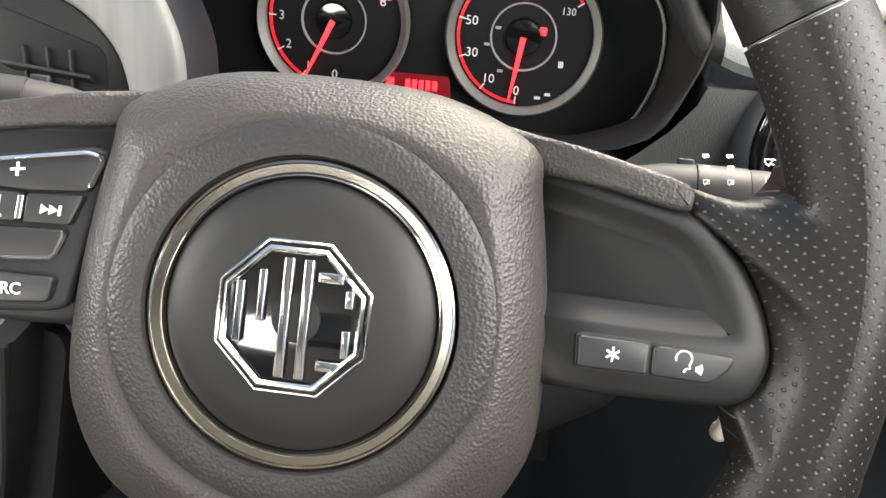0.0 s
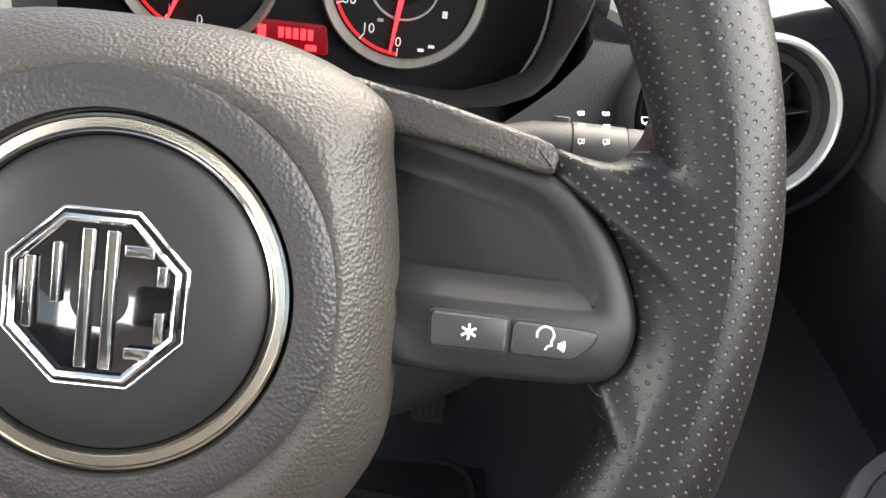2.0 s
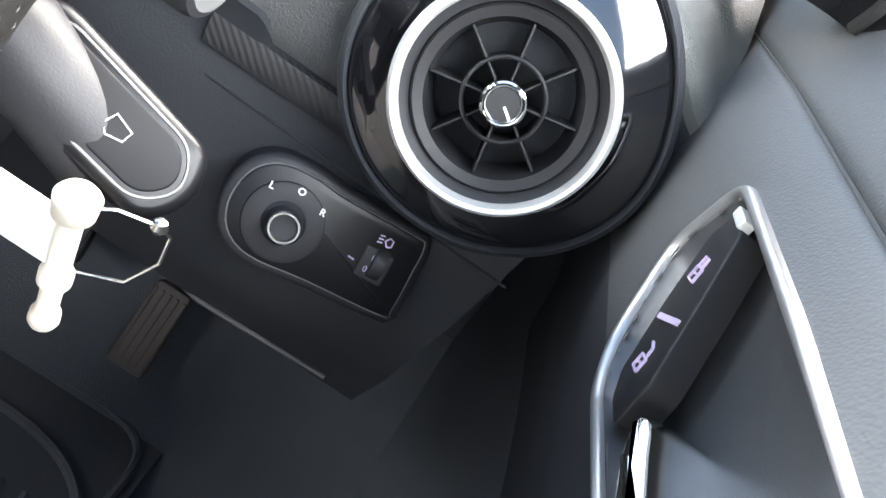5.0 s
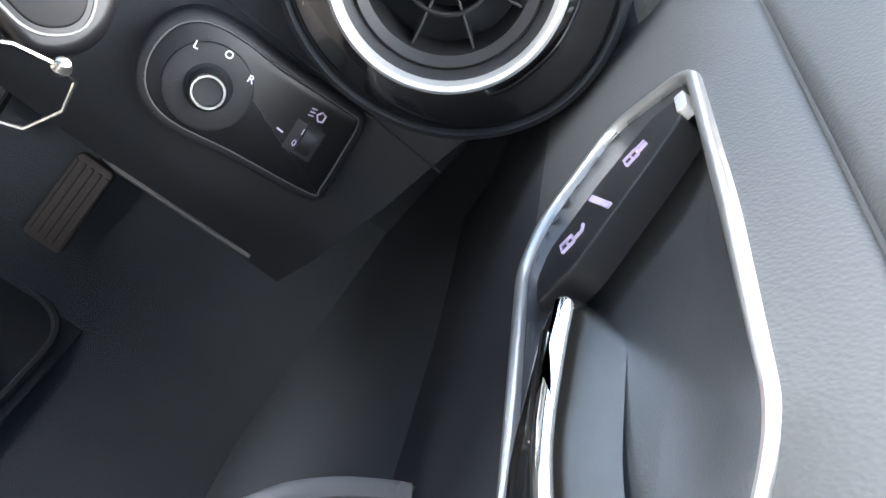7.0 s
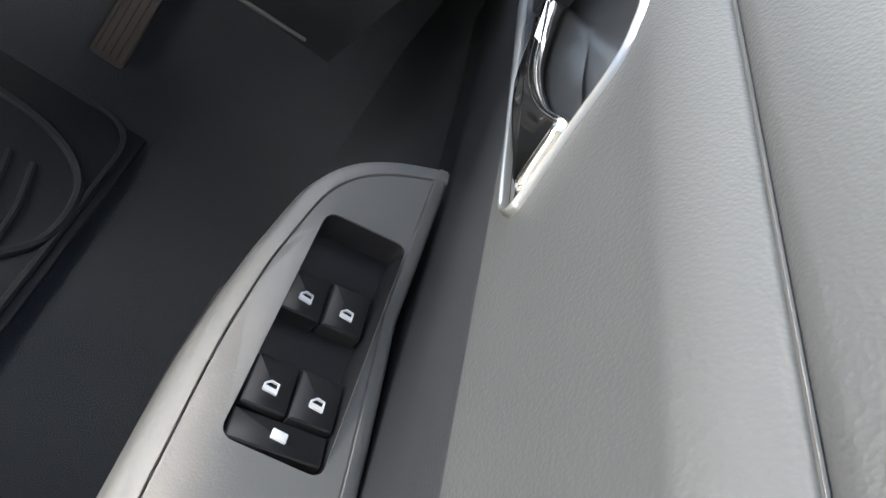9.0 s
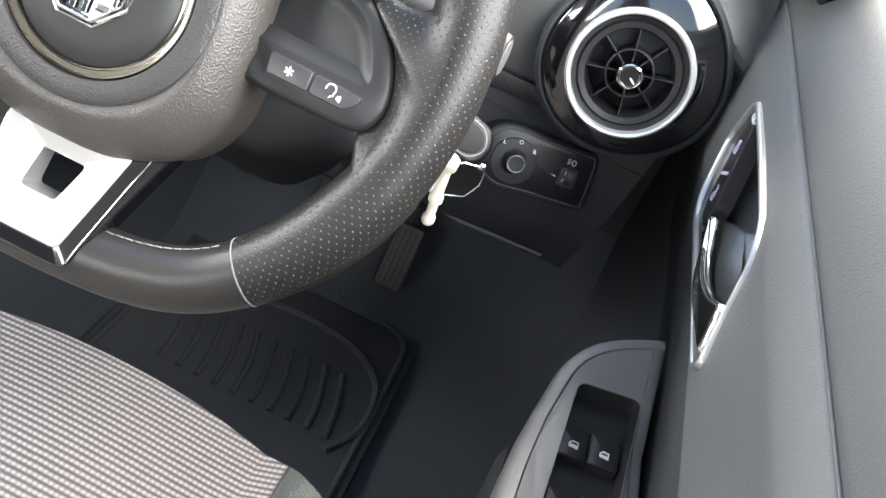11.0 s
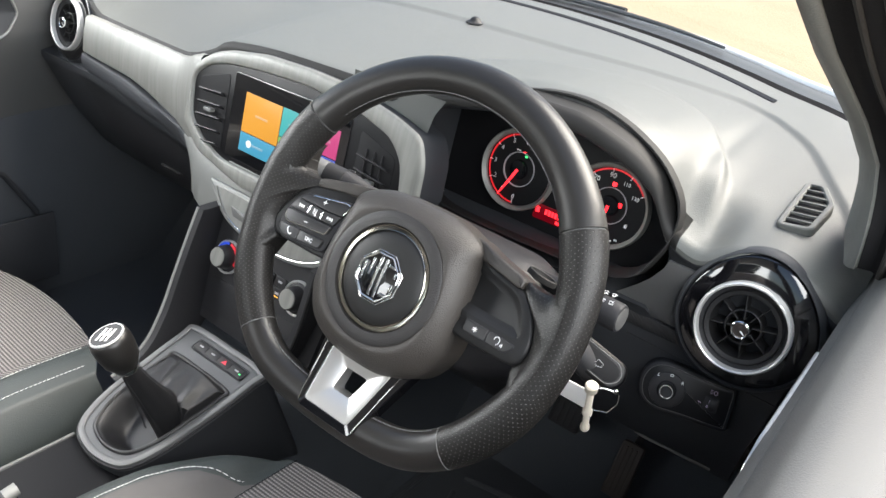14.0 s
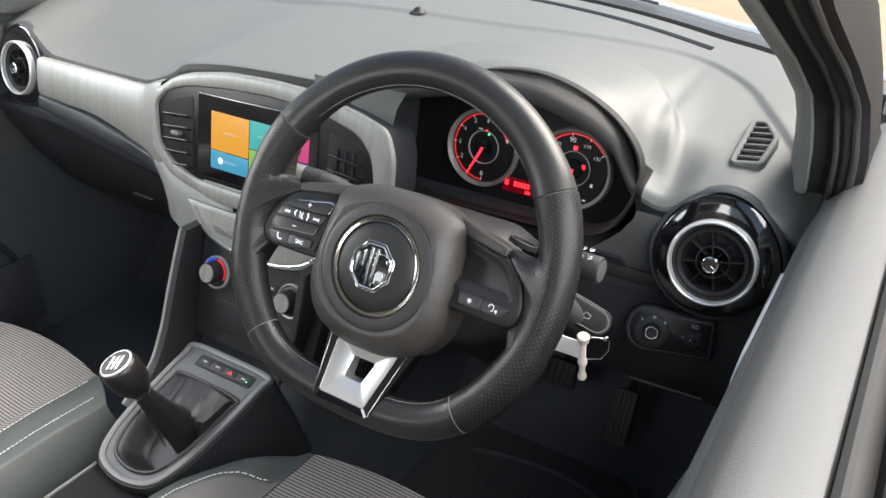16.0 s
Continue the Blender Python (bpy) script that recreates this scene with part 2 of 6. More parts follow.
def block(x0, x1, y0, y1, z0, z1, r=0.003, bm=None, corner=None):
    """A box with rounded upright corners and a rounded top."""
    c = corner if corner is not None else r * 2
    return plate(rounded([(x0, y0), (x1, y0), (x1, y1), (x0, y1)], c), z0, z1, r, bm)


def moved(bm, m):
    bmesh.ops.transform(bm, matrix=m, verts=bm.verts[:])
    return bm


def arc(cx, cy, r, a0, a1, n=12):
    return [(cx + r * math.cos(radians(a0 + (a1 - a0) * i / n)), cy + r * math.sin(radians(a0 + (a1 - a0) * i / n))) for i in range(n + 1)]


def stroke(path, w, z0, z1, bm=None):
    """A flat line of width w along a path in the plane."""
    bm = bm or bmesh.new()
    p = [Vector(a).to_2d() for a in path]
    left, right = [], []
    for i in range(len(p)):
        d = (p[min(i + 1, len(p) - 1)] - p[max(i - 1, 0)]).normalized()
        nrm = Vector((-d.y, d.x)) * w / 2
        left.append(p[i] + nrm)
        right.append(p[i] - nrm)
    ring = left + right[::-1]
    lo, hi = ring_verts(bm, [(q.x, q.y, z0) for q in ring]), ring_verts(bm, [(q.x, q.y, z1) for q in ring])
    bridge(bm, lo, hi)
    m = len(p)
    for i in range(m - 1):
        bm.faces.new((hi[i], hi[i + 1], hi[2 * m - 2 - i], hi[2 * m - 1 - i]))
    return bm


def words(name, body, size, mat, parent, m, bold=0.0):
    """Writing in the built-in font, as a mesh."""
    c = bpy.data.curves.new(name, "FONT")
    c.body, c.size, c.align_x, c.align_y, c.extrude, c.offset, c.resolution_u = body, size, "CENTER", "CENTER", 0.0001, bold, 3
    tmp = bpy.data.objects.new(name, c)
    me = bpy.data.meshes.new_from_object(tmp)
    bpy.data.objects.remove(tmp)
    me.materials.clear()
    me.materials.append(mat)
    ob = new(name, me)
    ob.parent = parent
    ob.matrix_local = m
    return ob


def ease(a, b, x):
    t = min(1, max(0, (x - a) / (b - a)))
    return t * t * (3 - 2 * t)


def along(table, x):
    """A value read from a table of (x, value), on a smooth curve through the entries."""
    x = min(max(x, table[0][0]), table[-1][0])
    n = len(table)
    for i in range(n - 1):
        (a, va), (b, vb) = table[i], table[i + 1]
        if x <= b:
            h = b - a
            sl = [0.0, 0.0]
            for j, q in enumerate((i, i + 1)):
                if 0 < q < n - 1:
                    d0 = (table[q][1] - table[q - 1][1]) / (table[q][0] - table[q - 1][0])
                    d1 = (table[q + 1][1] - table[q][1]) / (table[q + 1][0] - table[q][0])
                    sl[j] = 0 if d0 * d1 <= 0 else 2 * d0 * d1 / (d0 + d1)
            t = (x - a) / h
            return va * (1 + 2 * t) * (1 - t) ** 2 + vb * t * t * (3 - 2 * t) + h * (sl[0] * t * (1 - t) ** 2 - sl[1] * t * t * (1 - t))
    return table[-1][1]


def line(table, x):
    for (a, va), (b, vb) in zip(table, table[1:]):
        if x <= b:
            return va + (vb - va) * max(0, (x - a) / (b - a))
    return table[-1][1]


# ---- ground and body of the car ----
FLOOR = 0.10
ground = bmesh.new()
bmesh.ops.create_grid(ground, x_segments=2, y_segments=2, size=400)
solid("ground", ground, SAND, "pale sandy yard ground", "ground", kind="structure", m=pose(0, 0, -0.22))


def rear_y(x):
    """The line along which the dashboard meets the windscreen."""
    return 0.93 - 0.70 * (x - MID) ** 2


def rear_z(x):
    return 0.861 + 0.006 * ease(0.12, 0.26, abs(x - MID) - 0.362)


def bonnet():
    rows = []
    for dy, dz in ((0.104, -0.04), (0.104, 0.006), (0.107, 0.0090), (0.114, 0.0098)):
        rows.append([(x, rear_y(x) + dy, rear_z(x) + dz) for x in np.linspace(MID - 0.80, MID + 0.80, 33)])
    for i in range(1, 13):
        t = i / 12
        rows.append([(x, (rear_y(x) + 0.114) * (1 - t) + 1.95 * t, rear_z(x) + 0.0098 - 0.32 * t - 0.05 * t * t) for x in np.linspace(MID - 0.80, MID + 0.80, 33)])
    rows.append([(x, 1.98, 0.35) for x, y, z in rows[-1]])
    rows.append([(x, 1.95, -0.02) for x, y, z in rows[-1]])
    return loft(rows, False)


hood = thing("bonnet", pose(0, 0, 0), "white painted bonnet beyond the windscreen", "bonnet")
part("panel", bonnet(), WHITE, hood)


def cowl_band(rows):
    return loft([[(x, rear_y(x) + dy, rear_z(x) + dz) for x in np.linspace(MID - 0.76, MID + 0.76, 33)] for dy, dz in rows], False)


solid("windscreen_frit", cowl_band(((-0.012, -0.05), (-0.004, 0.0005), (0.020, 0.0010), (0.036, 0.0016), (0.038, -0.01))), FRIT, "black printed band along the foot of the windscreen", "trim", kind="structure")
solid("windscreen_cowl", cowl_band(((0.0375, -0.02), (0.0375, 0.0020), (0.06, 0.0030), (0.094, 0.0045), (0.098, 0.003), (0.10, -0.05))), COWLGREY, "grey plastic cowl below the windscreen", "cowl", kind="structure")

wiper = thing("windscreen_wiper", pose(0, 0, 0), "black wiper lying along the foot of the windscreen", "wiper")
part("blade", tube([(x, rear_y(x) + 0.055 + 0.03 * math.sin((x + 0.55) * 4), rear_z(x) + 0.012) for x in np.linspace(-0.60, -0.02, 20)], lambda t: 0.007 - 0.004 * t, 8), RUBBER, wiper, "thin rubber blade")
part("arm", tube([(x, rear_y(x) + 0.080 + 0.02 * math.sin((x + 0.55) * 4), rear_z(x) + 0.014) for x in np.linspace(-0.66, -0.26, 12)], 0.006, 8), BLACK, wiper)

floor = bmesh.new()
bmesh.ops.create_grid(floor, x_segments=30, y_segments=40, size=1.0)
bmesh.ops.transform(floor, matrix=Matrix.Translation((MID, -0.35, FLOOR)) @ Matrix.Diagonal((0.80, 1.1, 1, 1)), verts=floor.verts[:])
for v in floor.verts:
    if v.co.y > 0.52:
        v.co.z += (v.co.y - 0.52) * 1.1
    tunnel = abs(v.co.x - MID)
    v.co.z += 0.16 * (1 - ease(0.09, 0.15, tunnel))
solid("floor", floor, CARPET, "dark carpeted car floor", "floor", kind="structure")

# closed shell: firewall, roof, rear and sides below the windows
shell = bmesh.new()
loft([[(MID - 0.80, 0.72, z), (MID + 0.80, 0.72, z), (MID + 0.80, 0.74, z), (MID - 0.80, 0.74, z)] for z in (0.0, 0.80)], True, (True, True), shell)
solid("wall_front", shell, CARPET, "dark firewall behind the dashboard", "wall", kind="structure")
rear = loft([[(MID - 0.80, -1.55, z), (MID + 0.80, -1.55, z), (MID + 0.80, -1.51, z), (MID - 0.80, -1.51, z)] for z in (0.0, 0.95)], True, (True, True))
solid("wall_rear", rear, CARPET, "dark rear end of the cabin", "wall", kind="structure")


def roof_sheet(lift):
    rows = []
    for i in range(19):
        y = -0.28 - i * 0.070
        rows.append([(x, y, 1.335 + lift - 0.10 * ((y + 0.9) / 0.9) ** 2 - 0.10 * abs((x - MID) / 0.60) ** 3) for x in np.linspace(MID - 0.60, MID + 0.60, 21)])
    return rows


roof = loft(roof_sheet(0.0), False)
loft(roof_sheet(0.03), False, bm=roof)
solid("ceiling", roof, LINER, "light grey headliner", "ceiling", kind="structure")


def side_x(y, z, s):
    """The outer side of the cabin: leans in above the belt."""
    return MID + s * (0.80 - max(0, z - 0.86) * 0.42)


def pillar(name, lo, hi, w, s, label):
    (y0, z0), (y1, z1) = lo, hi
    rings = []
    for i in range(9):
        t = i / 8
        y, z = y0 + (y1 - y0) * t, z0 + (z1 - z0) * t
        x = side_x(y, z, s)
        k = w * (1 - 0.25 * t)
        rings.append([(x + s * 0.015, y + k, z), (x - s * 0.02, y + k * 1.2, z), (x - s * 0.05, y + k * 0.3, z), (x - s * 0.052, y - k * 0.4, z), (x - s * 0.015, y - k, z), (x + s * 0.015, y - k, z)])
    solid(name, loft(rings, True, (True, True)), PILLAR, label, "pillar", kind="structure")


PILLAR = material("pillar trim", (0.007, 0.007, 0.008), 0.75, grain=700, bump=0.0003, spec=0.15)


FOOT = [((0.349, 0.335, 0.820), (0.359, 0.285, 0.828), 0.085), ((0.327, 0.395, 0.836), (0.3585, 0.274, 0.848), 0.088), ((0.324, 0.402, 0.862), (0.356, 0.270, 0.878), 0.090), ((0.323, 0.385, 0.890), (0.351, 0.268, 0.906), 0.090), ((0.321, 0.345, 0.920), (0.345, 0.258, 0.936), 0.090), ((0.316, 0.250, 0.970), (0.330, 0.205, 0.980), 0.092), ((0.299, 0.120, 1.038), (0.310, 0.090, 1.045), 0.095), ((0.286, -0.10, 1.150), (0.294, -0.12, 1.155), 0.095), ((0.268, -0.32, 1.262), (0.276, -0.34, 1.265), 0.095)]


def front_pillar(name, s):
    """From the end of the dashboard up and back to the roof: a grey trim edge and the dark door frame beside it."""
    rings, rows = [], []
    for a, b, w in FOOT:
        a, b, w = Vector(a), Vector(b), w * 0.58
        c = (a + b) / 2 + Vector((-0.006, -0.012, 0))
        ring = [a + Vector((0.006, 0.012, 0.006)), (a + b) / 2 + Vector((0.006, 0.006, 0.003)), b + Vector((0.002, 0.006, 0)), b + Vector((0.014, 0.010, 0)), b + Vector((w * 0.6, -0.004, 0)), b + Vector((w, 0.006, 0)), b + Vector((w, 0.06, 0.02)), a + Vector((0.06, 0.10, 0.04)), a + Vector((0.015, 0.035, 0.02))]
        row = [a + Vector((0.008, 0.028, 0.016)), a + Vector((0.001, 0.006, 0.004)), a, a.lerp(c, 0.5) + Vector((-0.001, -0.003, 0)), c, c.lerp(b, 0.6) + Vector((-0.001, -0.003, 0)), b, b + Vector((0.002, 0.008, 0.002))]
        for pts, out in ((ring, rings), (row, rows)):
            out.append([(MID + s * (p.x - MID), p.y, p.z) for p in pts])
    for share, r in ((0.45, 0.0030), (0.78, 0.0035)):
        line_pts = [Vector(b) + Vector((w * 0.58 * share, 0.001 - 0.004 * share, 0.001)) for a, b, w in FOOT]
        solid(name.replace("pillar", "seal"), tube([(MID + s * (p.x - MID), p.y, p.z) for p in smooth(line_pts, 4, False)], r, 8), LINING, "rubber seal along the door frame", "trim", kind="structure")
    solid(name, loft(rings, True, (True, True)), PILLAR, "black door frame beside the windscreen pillar", "pillar", kind="structure")
    solid(name.replace("pillar", "trim"), loft(rows, False), PAD, "grained grey trim along the pillar edge", "trim", kind="structure", sharp=60)


for s, side in ((1, "right"), (-1, "left")):
    front_pillar(f"pillar_front_{side}", s)
    pillar(f"pillar_middle_{side}", (-1.02, 0.40), (-0.95, 1.30), 0.07, s, "dark grey door pillar")
    pillar(f"pillar_rear_{side}", (-1.50, 0.80), (-1.40, 1.22), 0.10, s, "dark grey rear pillar")
    rail = loft([[(side_x(0, z, s) - s * dx, -0.30 - i * 0.15, z) for i in range(9)] for dx, z in ((-0.01, 1.25), (0.05, 1.25), (0.05, 1.29), (-0.01, 1.29), (-0.01, 1.25))], False)
    solid(f"roof_rail_{side}", rail, PILLAR, "grey roof rail trim", "trim", kind="structure")
    x0, x1 = MID + s * 0.782, MID + s * 0.80
    wall = loft([[(x0, 0.74, z), (x1, 0.74, z), (x1, -1.53, z), (x0, -1.53, z)] for z in (0.0, 0.80)], True, (True, True))
    solid(f"wall_{side}", wall, CARPET, "dark lower side of the cabin", "wall", kind="structure")

glass = bpy.data.materials.new("window glass")
glass.use_nodes = True
gn, gk = glass.node_tree.nodes, glass.node_tree.links
clear, gloss, blend = gn.new("ShaderNodeBsdfTransparent"), gn.new("ShaderNodeBsdfGlossy"), gn.new("ShaderNodeMixShader")
clear.inputs["Color"].default_value, gloss.inputs["Roughness"].default_value = (0.93, 0.95, 0.94, 1), 0.02
blend.inputs["Fac"].default_value = 0.05
gk.new(clear.outputs["BSDF"], blend.inputs[1])
gk.new(gloss.outputs["BSDF"], blend.inputs[2])
gk.new(blend.outputs["Shader"], gn["Material Output"].inputs["Surface"])
screen_rows = [[(MID + s * (0.76 - 0.20 * t), (rear_y(MID + 0.76 * s) + 0.026) * (1 - t) - 0.30 * t, (rear_z(MID + 0.76 * s) + 0.003) * (1 - t) + (1.262 + 0.05 * (1 - s * s)) * t) for s in np.linspace(-1, 1, 17)] for t in np.linspace(0, 1, 9)]
pane = solid("windscreen", loft(screen_rows, False), glass, "clear curved windscreen", "windscreen", kind="structure")
pane.visible_shadow = False

# ---- dashboard ----
LIP_Z = [(-1.16, 0.79), (-1.00, 0.815), (-0.91, 0.775), (-0.66, 0.777), (-0.58, 0.800), (-0.53, 0.826), (-0.40, 0.841), (-0.26, 0.845), (-0.20, 0.846), (-0.17, 0.850), (-0.13, 0.862), (-0.09, 0.871), (-0.02, 0.886), (0.035, 0.887), (0.10, 0.873), (0.145, 0.846), (0.180, 0.795), (0.215, 0.784), (0.25, 0.802), (0.285, 0.807), (0.32, 0.800), (0.345, 0.788), (0.372, 0.772)]
LIP_Y = [(-1.16, 0.31), (-0.9, 0.275), (-0.62, 0.262), (-0.5, 0.252), (-0.22, 0.256), (-0.12, 0.272), (0.08, 0.272), (0.18, 0.288), (0.23, 0.288), (0.28, 0.291), (0.33, 0.293), (0.372, 0.305)]


def fascia_y(x, z):
    passenger = line([(0.38, 0.46), (0.45, 0.38), (0.55, 0.31), (0.655, 0.258), (0.70, 0.258), (0.78, 0.272), (0.9, 0.28)], z)
    centre = line([(0.38, 0.27), (0.55, 0.235), (0.8, 0.262), (0.9, 0.27)], z)
    driver = line([(0.38, 0.62), (0.46, 0.44), (0.482, 0.385), (0.49, 0.335), (0.55, 0.304), (0.60, 0.304), (0.645, 0.304), (0.657, 0.306), (0.70, 0.303), (0.80, 0.288), (0.9, 0.29)], z)
    a, b = ease(-0.66, -0.56, x), ease(-0.22, -0.14, x)
    return (passenger * (1 - a) + centre * a) * (1 - b) + driver * b


FASCIA_END = [(0.36, 0.315), (0.50, 0.322), (0.57, 0.330), (0.60, 0.336), (0.65, 0.342), (0.68, 0.348), (0.70, 0.372)]
EVEN_Z = [(0.10, 0.866), (0.145, 0.844), (0.18, 0.818), (0.215, 0.806), (0.25, 0.804), (0.285, 0.806), (0.32, 0.800), (0.372, 0.775)]
STEP = [(-0.75, 0.60), (-0.36, 0.640), (0.0, 0.645), (0.10, 0.640), (0.159, 0.615), (0.20, 0.580), (0.241, 0.537), (0.284, 0.471), (0.324, 0.411), (0.36, 0.35)]


def pad_z(x, y):
    """The height of the soft top: it falls towards the lip, and swells over the instruments."""
    zl, yl, zr, yr = along(LIP_Z, x), along(LIP_Y, x) + 0.012, rear_z(x), rear_y(x)
    zl += (along(EVEN_Z, x) - zl) * ease(0.015, 0.09, y - yl) * ease(0.145, 0.18, x) * (1 - ease(0.30, 0.34, x))
    s = min(1, max(0, (yr - y) / (yr - yl)))
    r = (abs((x + 0.02) / 0.236) ** 2.4 + (max(0, y - 0.26) / 0.262) ** 2.4) ** (1 / 2.4)
    swell = 0.012 * (1 - ease(0.955, 1.0, r)) * ease(0.0, 0.07, y - yl)
    swell += 0.004 * ease(-0.007, 0.007, y - along(STEP, x))
    return zr + (zl - zr) * s ** (2.4 - 1.1 * ease(0.10, 0.33, x)) + swell


def dash_profile(x):
    zl, yl, zr, yr = along(LIP_Z, x), along(LIP_Y, x), rear_z(x), rear_y(x)
    top = []
    for i in range(100):
        y = yr + (yl + 0.012 - yr) * (i / 99)
        top.append((y, pad_z(x, y)))
    for a in (30, 60, 90, 120):
        top.append((yl + 0.012 - 0.012 * math.sin(radians(a)), zl - 0.012 + 0.012 * math.cos(radians(a))))
    cut = ease(-0.190, -0.178, x) * (1 - ease(0.172, 0.184, x))
    low = []
    zt = zl - 0.022
    inner = [(yl + 0.006, zt), (yl + 0.04, zt - 0.002), (0.395, zt - 0.004), (0.395, 0.76), (0.395, 0.69), (0.33, 0.690), (0.292, 0.688)]
    for i, z in enumerate((zt, zt - 0.01, 0.775, 0.755, 0.72, 0.69, 0.675)):
        z = min(z, zt)
        y = max(fascia_y(x, z), yl + 0.001)
        low.append((y + (inner[i][0] - y) * cut, z + (inner[i][1] - z) * cut))
    for z in (0.665, 0.655, 0.645, 0.63, 0.60, 0.57, 0.54, 0.515, 0.50, 0.49, 0.485, 0.46, 0.43, 0.40, 0.38):
        low.append((fascia_y(x, z), z))
    low.append((0.60, 0.37))
    return top, low


dash = thing("dashboard", pose(0, 0, 0), "dark grey moulded dashboard with soft grained top", "dashboard")
xs = sorted(set(np.round(np.concatenate([np.linspace(-1.098, -0.30, 40), np.linspace(-0.29, 0.372, 120), np.linspace(-0.195, -0.170, 6), np.linspace(0.165, 0.190, 6)]), 4)))
tops, lows = zip(*(dash_profile(x) for x in xs))
part("upper_pad", loft([[(x, y, z) for y, z in p[:-9]] for x, p in zip(xs, tops)], False), PAD, dash, "grained dark grey upper pad", 60)
for a, b, cut in ((-2, -0.186, -4), (-0.186, 0.186, -5), (0.186, 1, -2)):
    run = [(x, p) for x, p in zip(xs, tops) if a - 0.006 <= x <= b + 0.006]
    # Edge over the instruments is coloured black for the shade on its front.
    part("pad_edge", loft([[(x, y, z) for y, z in p[-10:len(p) + cut + 1]] for x, p in run], False), LINING if a > -1 and b < 0.5 else PAD, dash, "edge over the instruments, coloured black in place of shade" if a > -1 and b < 0.5 else "grained dark grey edge", 60)
    part("lip", loft([[(x, y, z) for y, z in p[cut:]] for x, p in run], False), LINING if b < 0.5 else PAD, dash, "matt black lip under the pad" if b < 0.5 else "", 60)
part("pad_return", loft([[(x, 0.2585 + 0.05 * max(0, x + 0.18) + (0.004 if z < 0.80 else 0), z) for x in np.linspace(-0.275, line([(0.775, -0.149), (0.80, -0.147), (0.83, -0.138), (0.852, -0.124)], z), 9)] for z in (0.775, 0.79, 0.80, 0.815, 0.83, 0.842, 0.852)], False), PAD, dash, "grained grey face between screen and instruments", 60)
part("lower_fascia", loft([[(min(x, line(FASCIA_END, z)), y, z) for y, z in [t[-1], *p]] for x, t, p in zip(xs, tops, lows)], False), HARD, dash, "black grained lower fascia", 50)

# ---- steering wheel ----
def perforated(name, color, pitch, hole):
    """Leather with rows of small punched holes, laid out by the mesh's own map in metres."""
    m = material(name, color, 0.38, grain=1100, bump=0.00007, kind="voronoi", vary=0.15, spec=0.26)
    n, k = m.node_tree.nodes, m.node_tree.links
    p = n["Principled BSDF"]
    uv = n.new("ShaderNodeUVMap")
    mp = n.new("ShaderNodeMapping")
    mp.inputs["Rotation"].default_value[2] = radians(45)
    mp.inputs["Scale"].default_value = (1 / pitch, 1 / pitch, 1)
    v = n.new("ShaderNodeTexVoronoi")
    v.voronoi_dimensions = "2D"
    v.inputs["Scale"].default_value, v.inputs["Randomness"].default_value = 1.0, 0.06
    k.new(uv.outputs["UV"], mp.inputs["Vector"])
    k.new(mp.outputs["Vector"], v.inputs["Vector"])
    r = n.new("ShaderNodeMapRange")
    r.interpolation_type = "SMOOTHSTEP"
    r.inputs["From Min"].default_value, r.inputs["From Max"].default_value = hole * 0.6, hole
    k.new(v.outputs["Distance"], r.inputs["Value"])
    rim = n.new("ShaderNodeMapRange")
    rim.interpolation_type = "SMOOTHSTEP"
    rim.inputs["From Min"].default_value, rim.inputs["From Max"].default_value = hole * 0.5, hole * 1.6
    k.new(v.outputs["Distance"], rim.inputs["Value"])
    old = p.inputs["Base Color"].links[0].from_socket
    mix = n.new("ShaderNodeMix")
    mix.data_type = "RGBA"
    mix.inputs[6].default_value = (0.075, 0.073, 0.07, 1)
    k.new(r.outputs["Result"], mix.inputs[0])
    k.new(old, mix.inputs[7])
    k.new(mix.outputs[2], p.inputs["Base Color"])
    oldn = p.inputs["Normal"].links[0].from_socket
    b = n.new("ShaderNodeBump")
    b.inputs["Strength"].default_value, b.inputs["Distance"].default_value = 1.0, 0.00024
    k.new(rim.outputs["Result"], b.inputs["Height"])
    k.new(oldn, b.inputs["Normal"])
    k.new(b.outputs["Normal"], p.inputs["Normal"])
    return m


PERF = perforated("perforated leather", (0.0125, 0.0118, 0.0112), 0.0036, 0.13)
RAKE = radians(27.85)
COLUMN = axes((0.0005, 0.0273, 0.7515), (1.0, 0.010, -0.0217), (0, math.sin(RAKE), math.cos(RAKE)))
WHEEL = COLUMN @ Matrix.Scale(1.03, 4)
wheel = thing("steering_wheel", WHEEL, "black leather steering wheel with flat bottom and perforated grips", "steering wheel")


def rim_at(deg):
    """The middle of the rim at a bearing: a circle with a flattened foot."""
    a = radians(deg)
    r = 0.1832
    if math.sin(a) < -0.3:
        flat = 0.1690 / -math.sin(a)
        r = -math.log(math.exp(-80 * r) + math.exp(-80 * flat)) / 80 + 0.0008
    return Vector((r * math.cos(a), 0.019 + r * math.sin(a)))


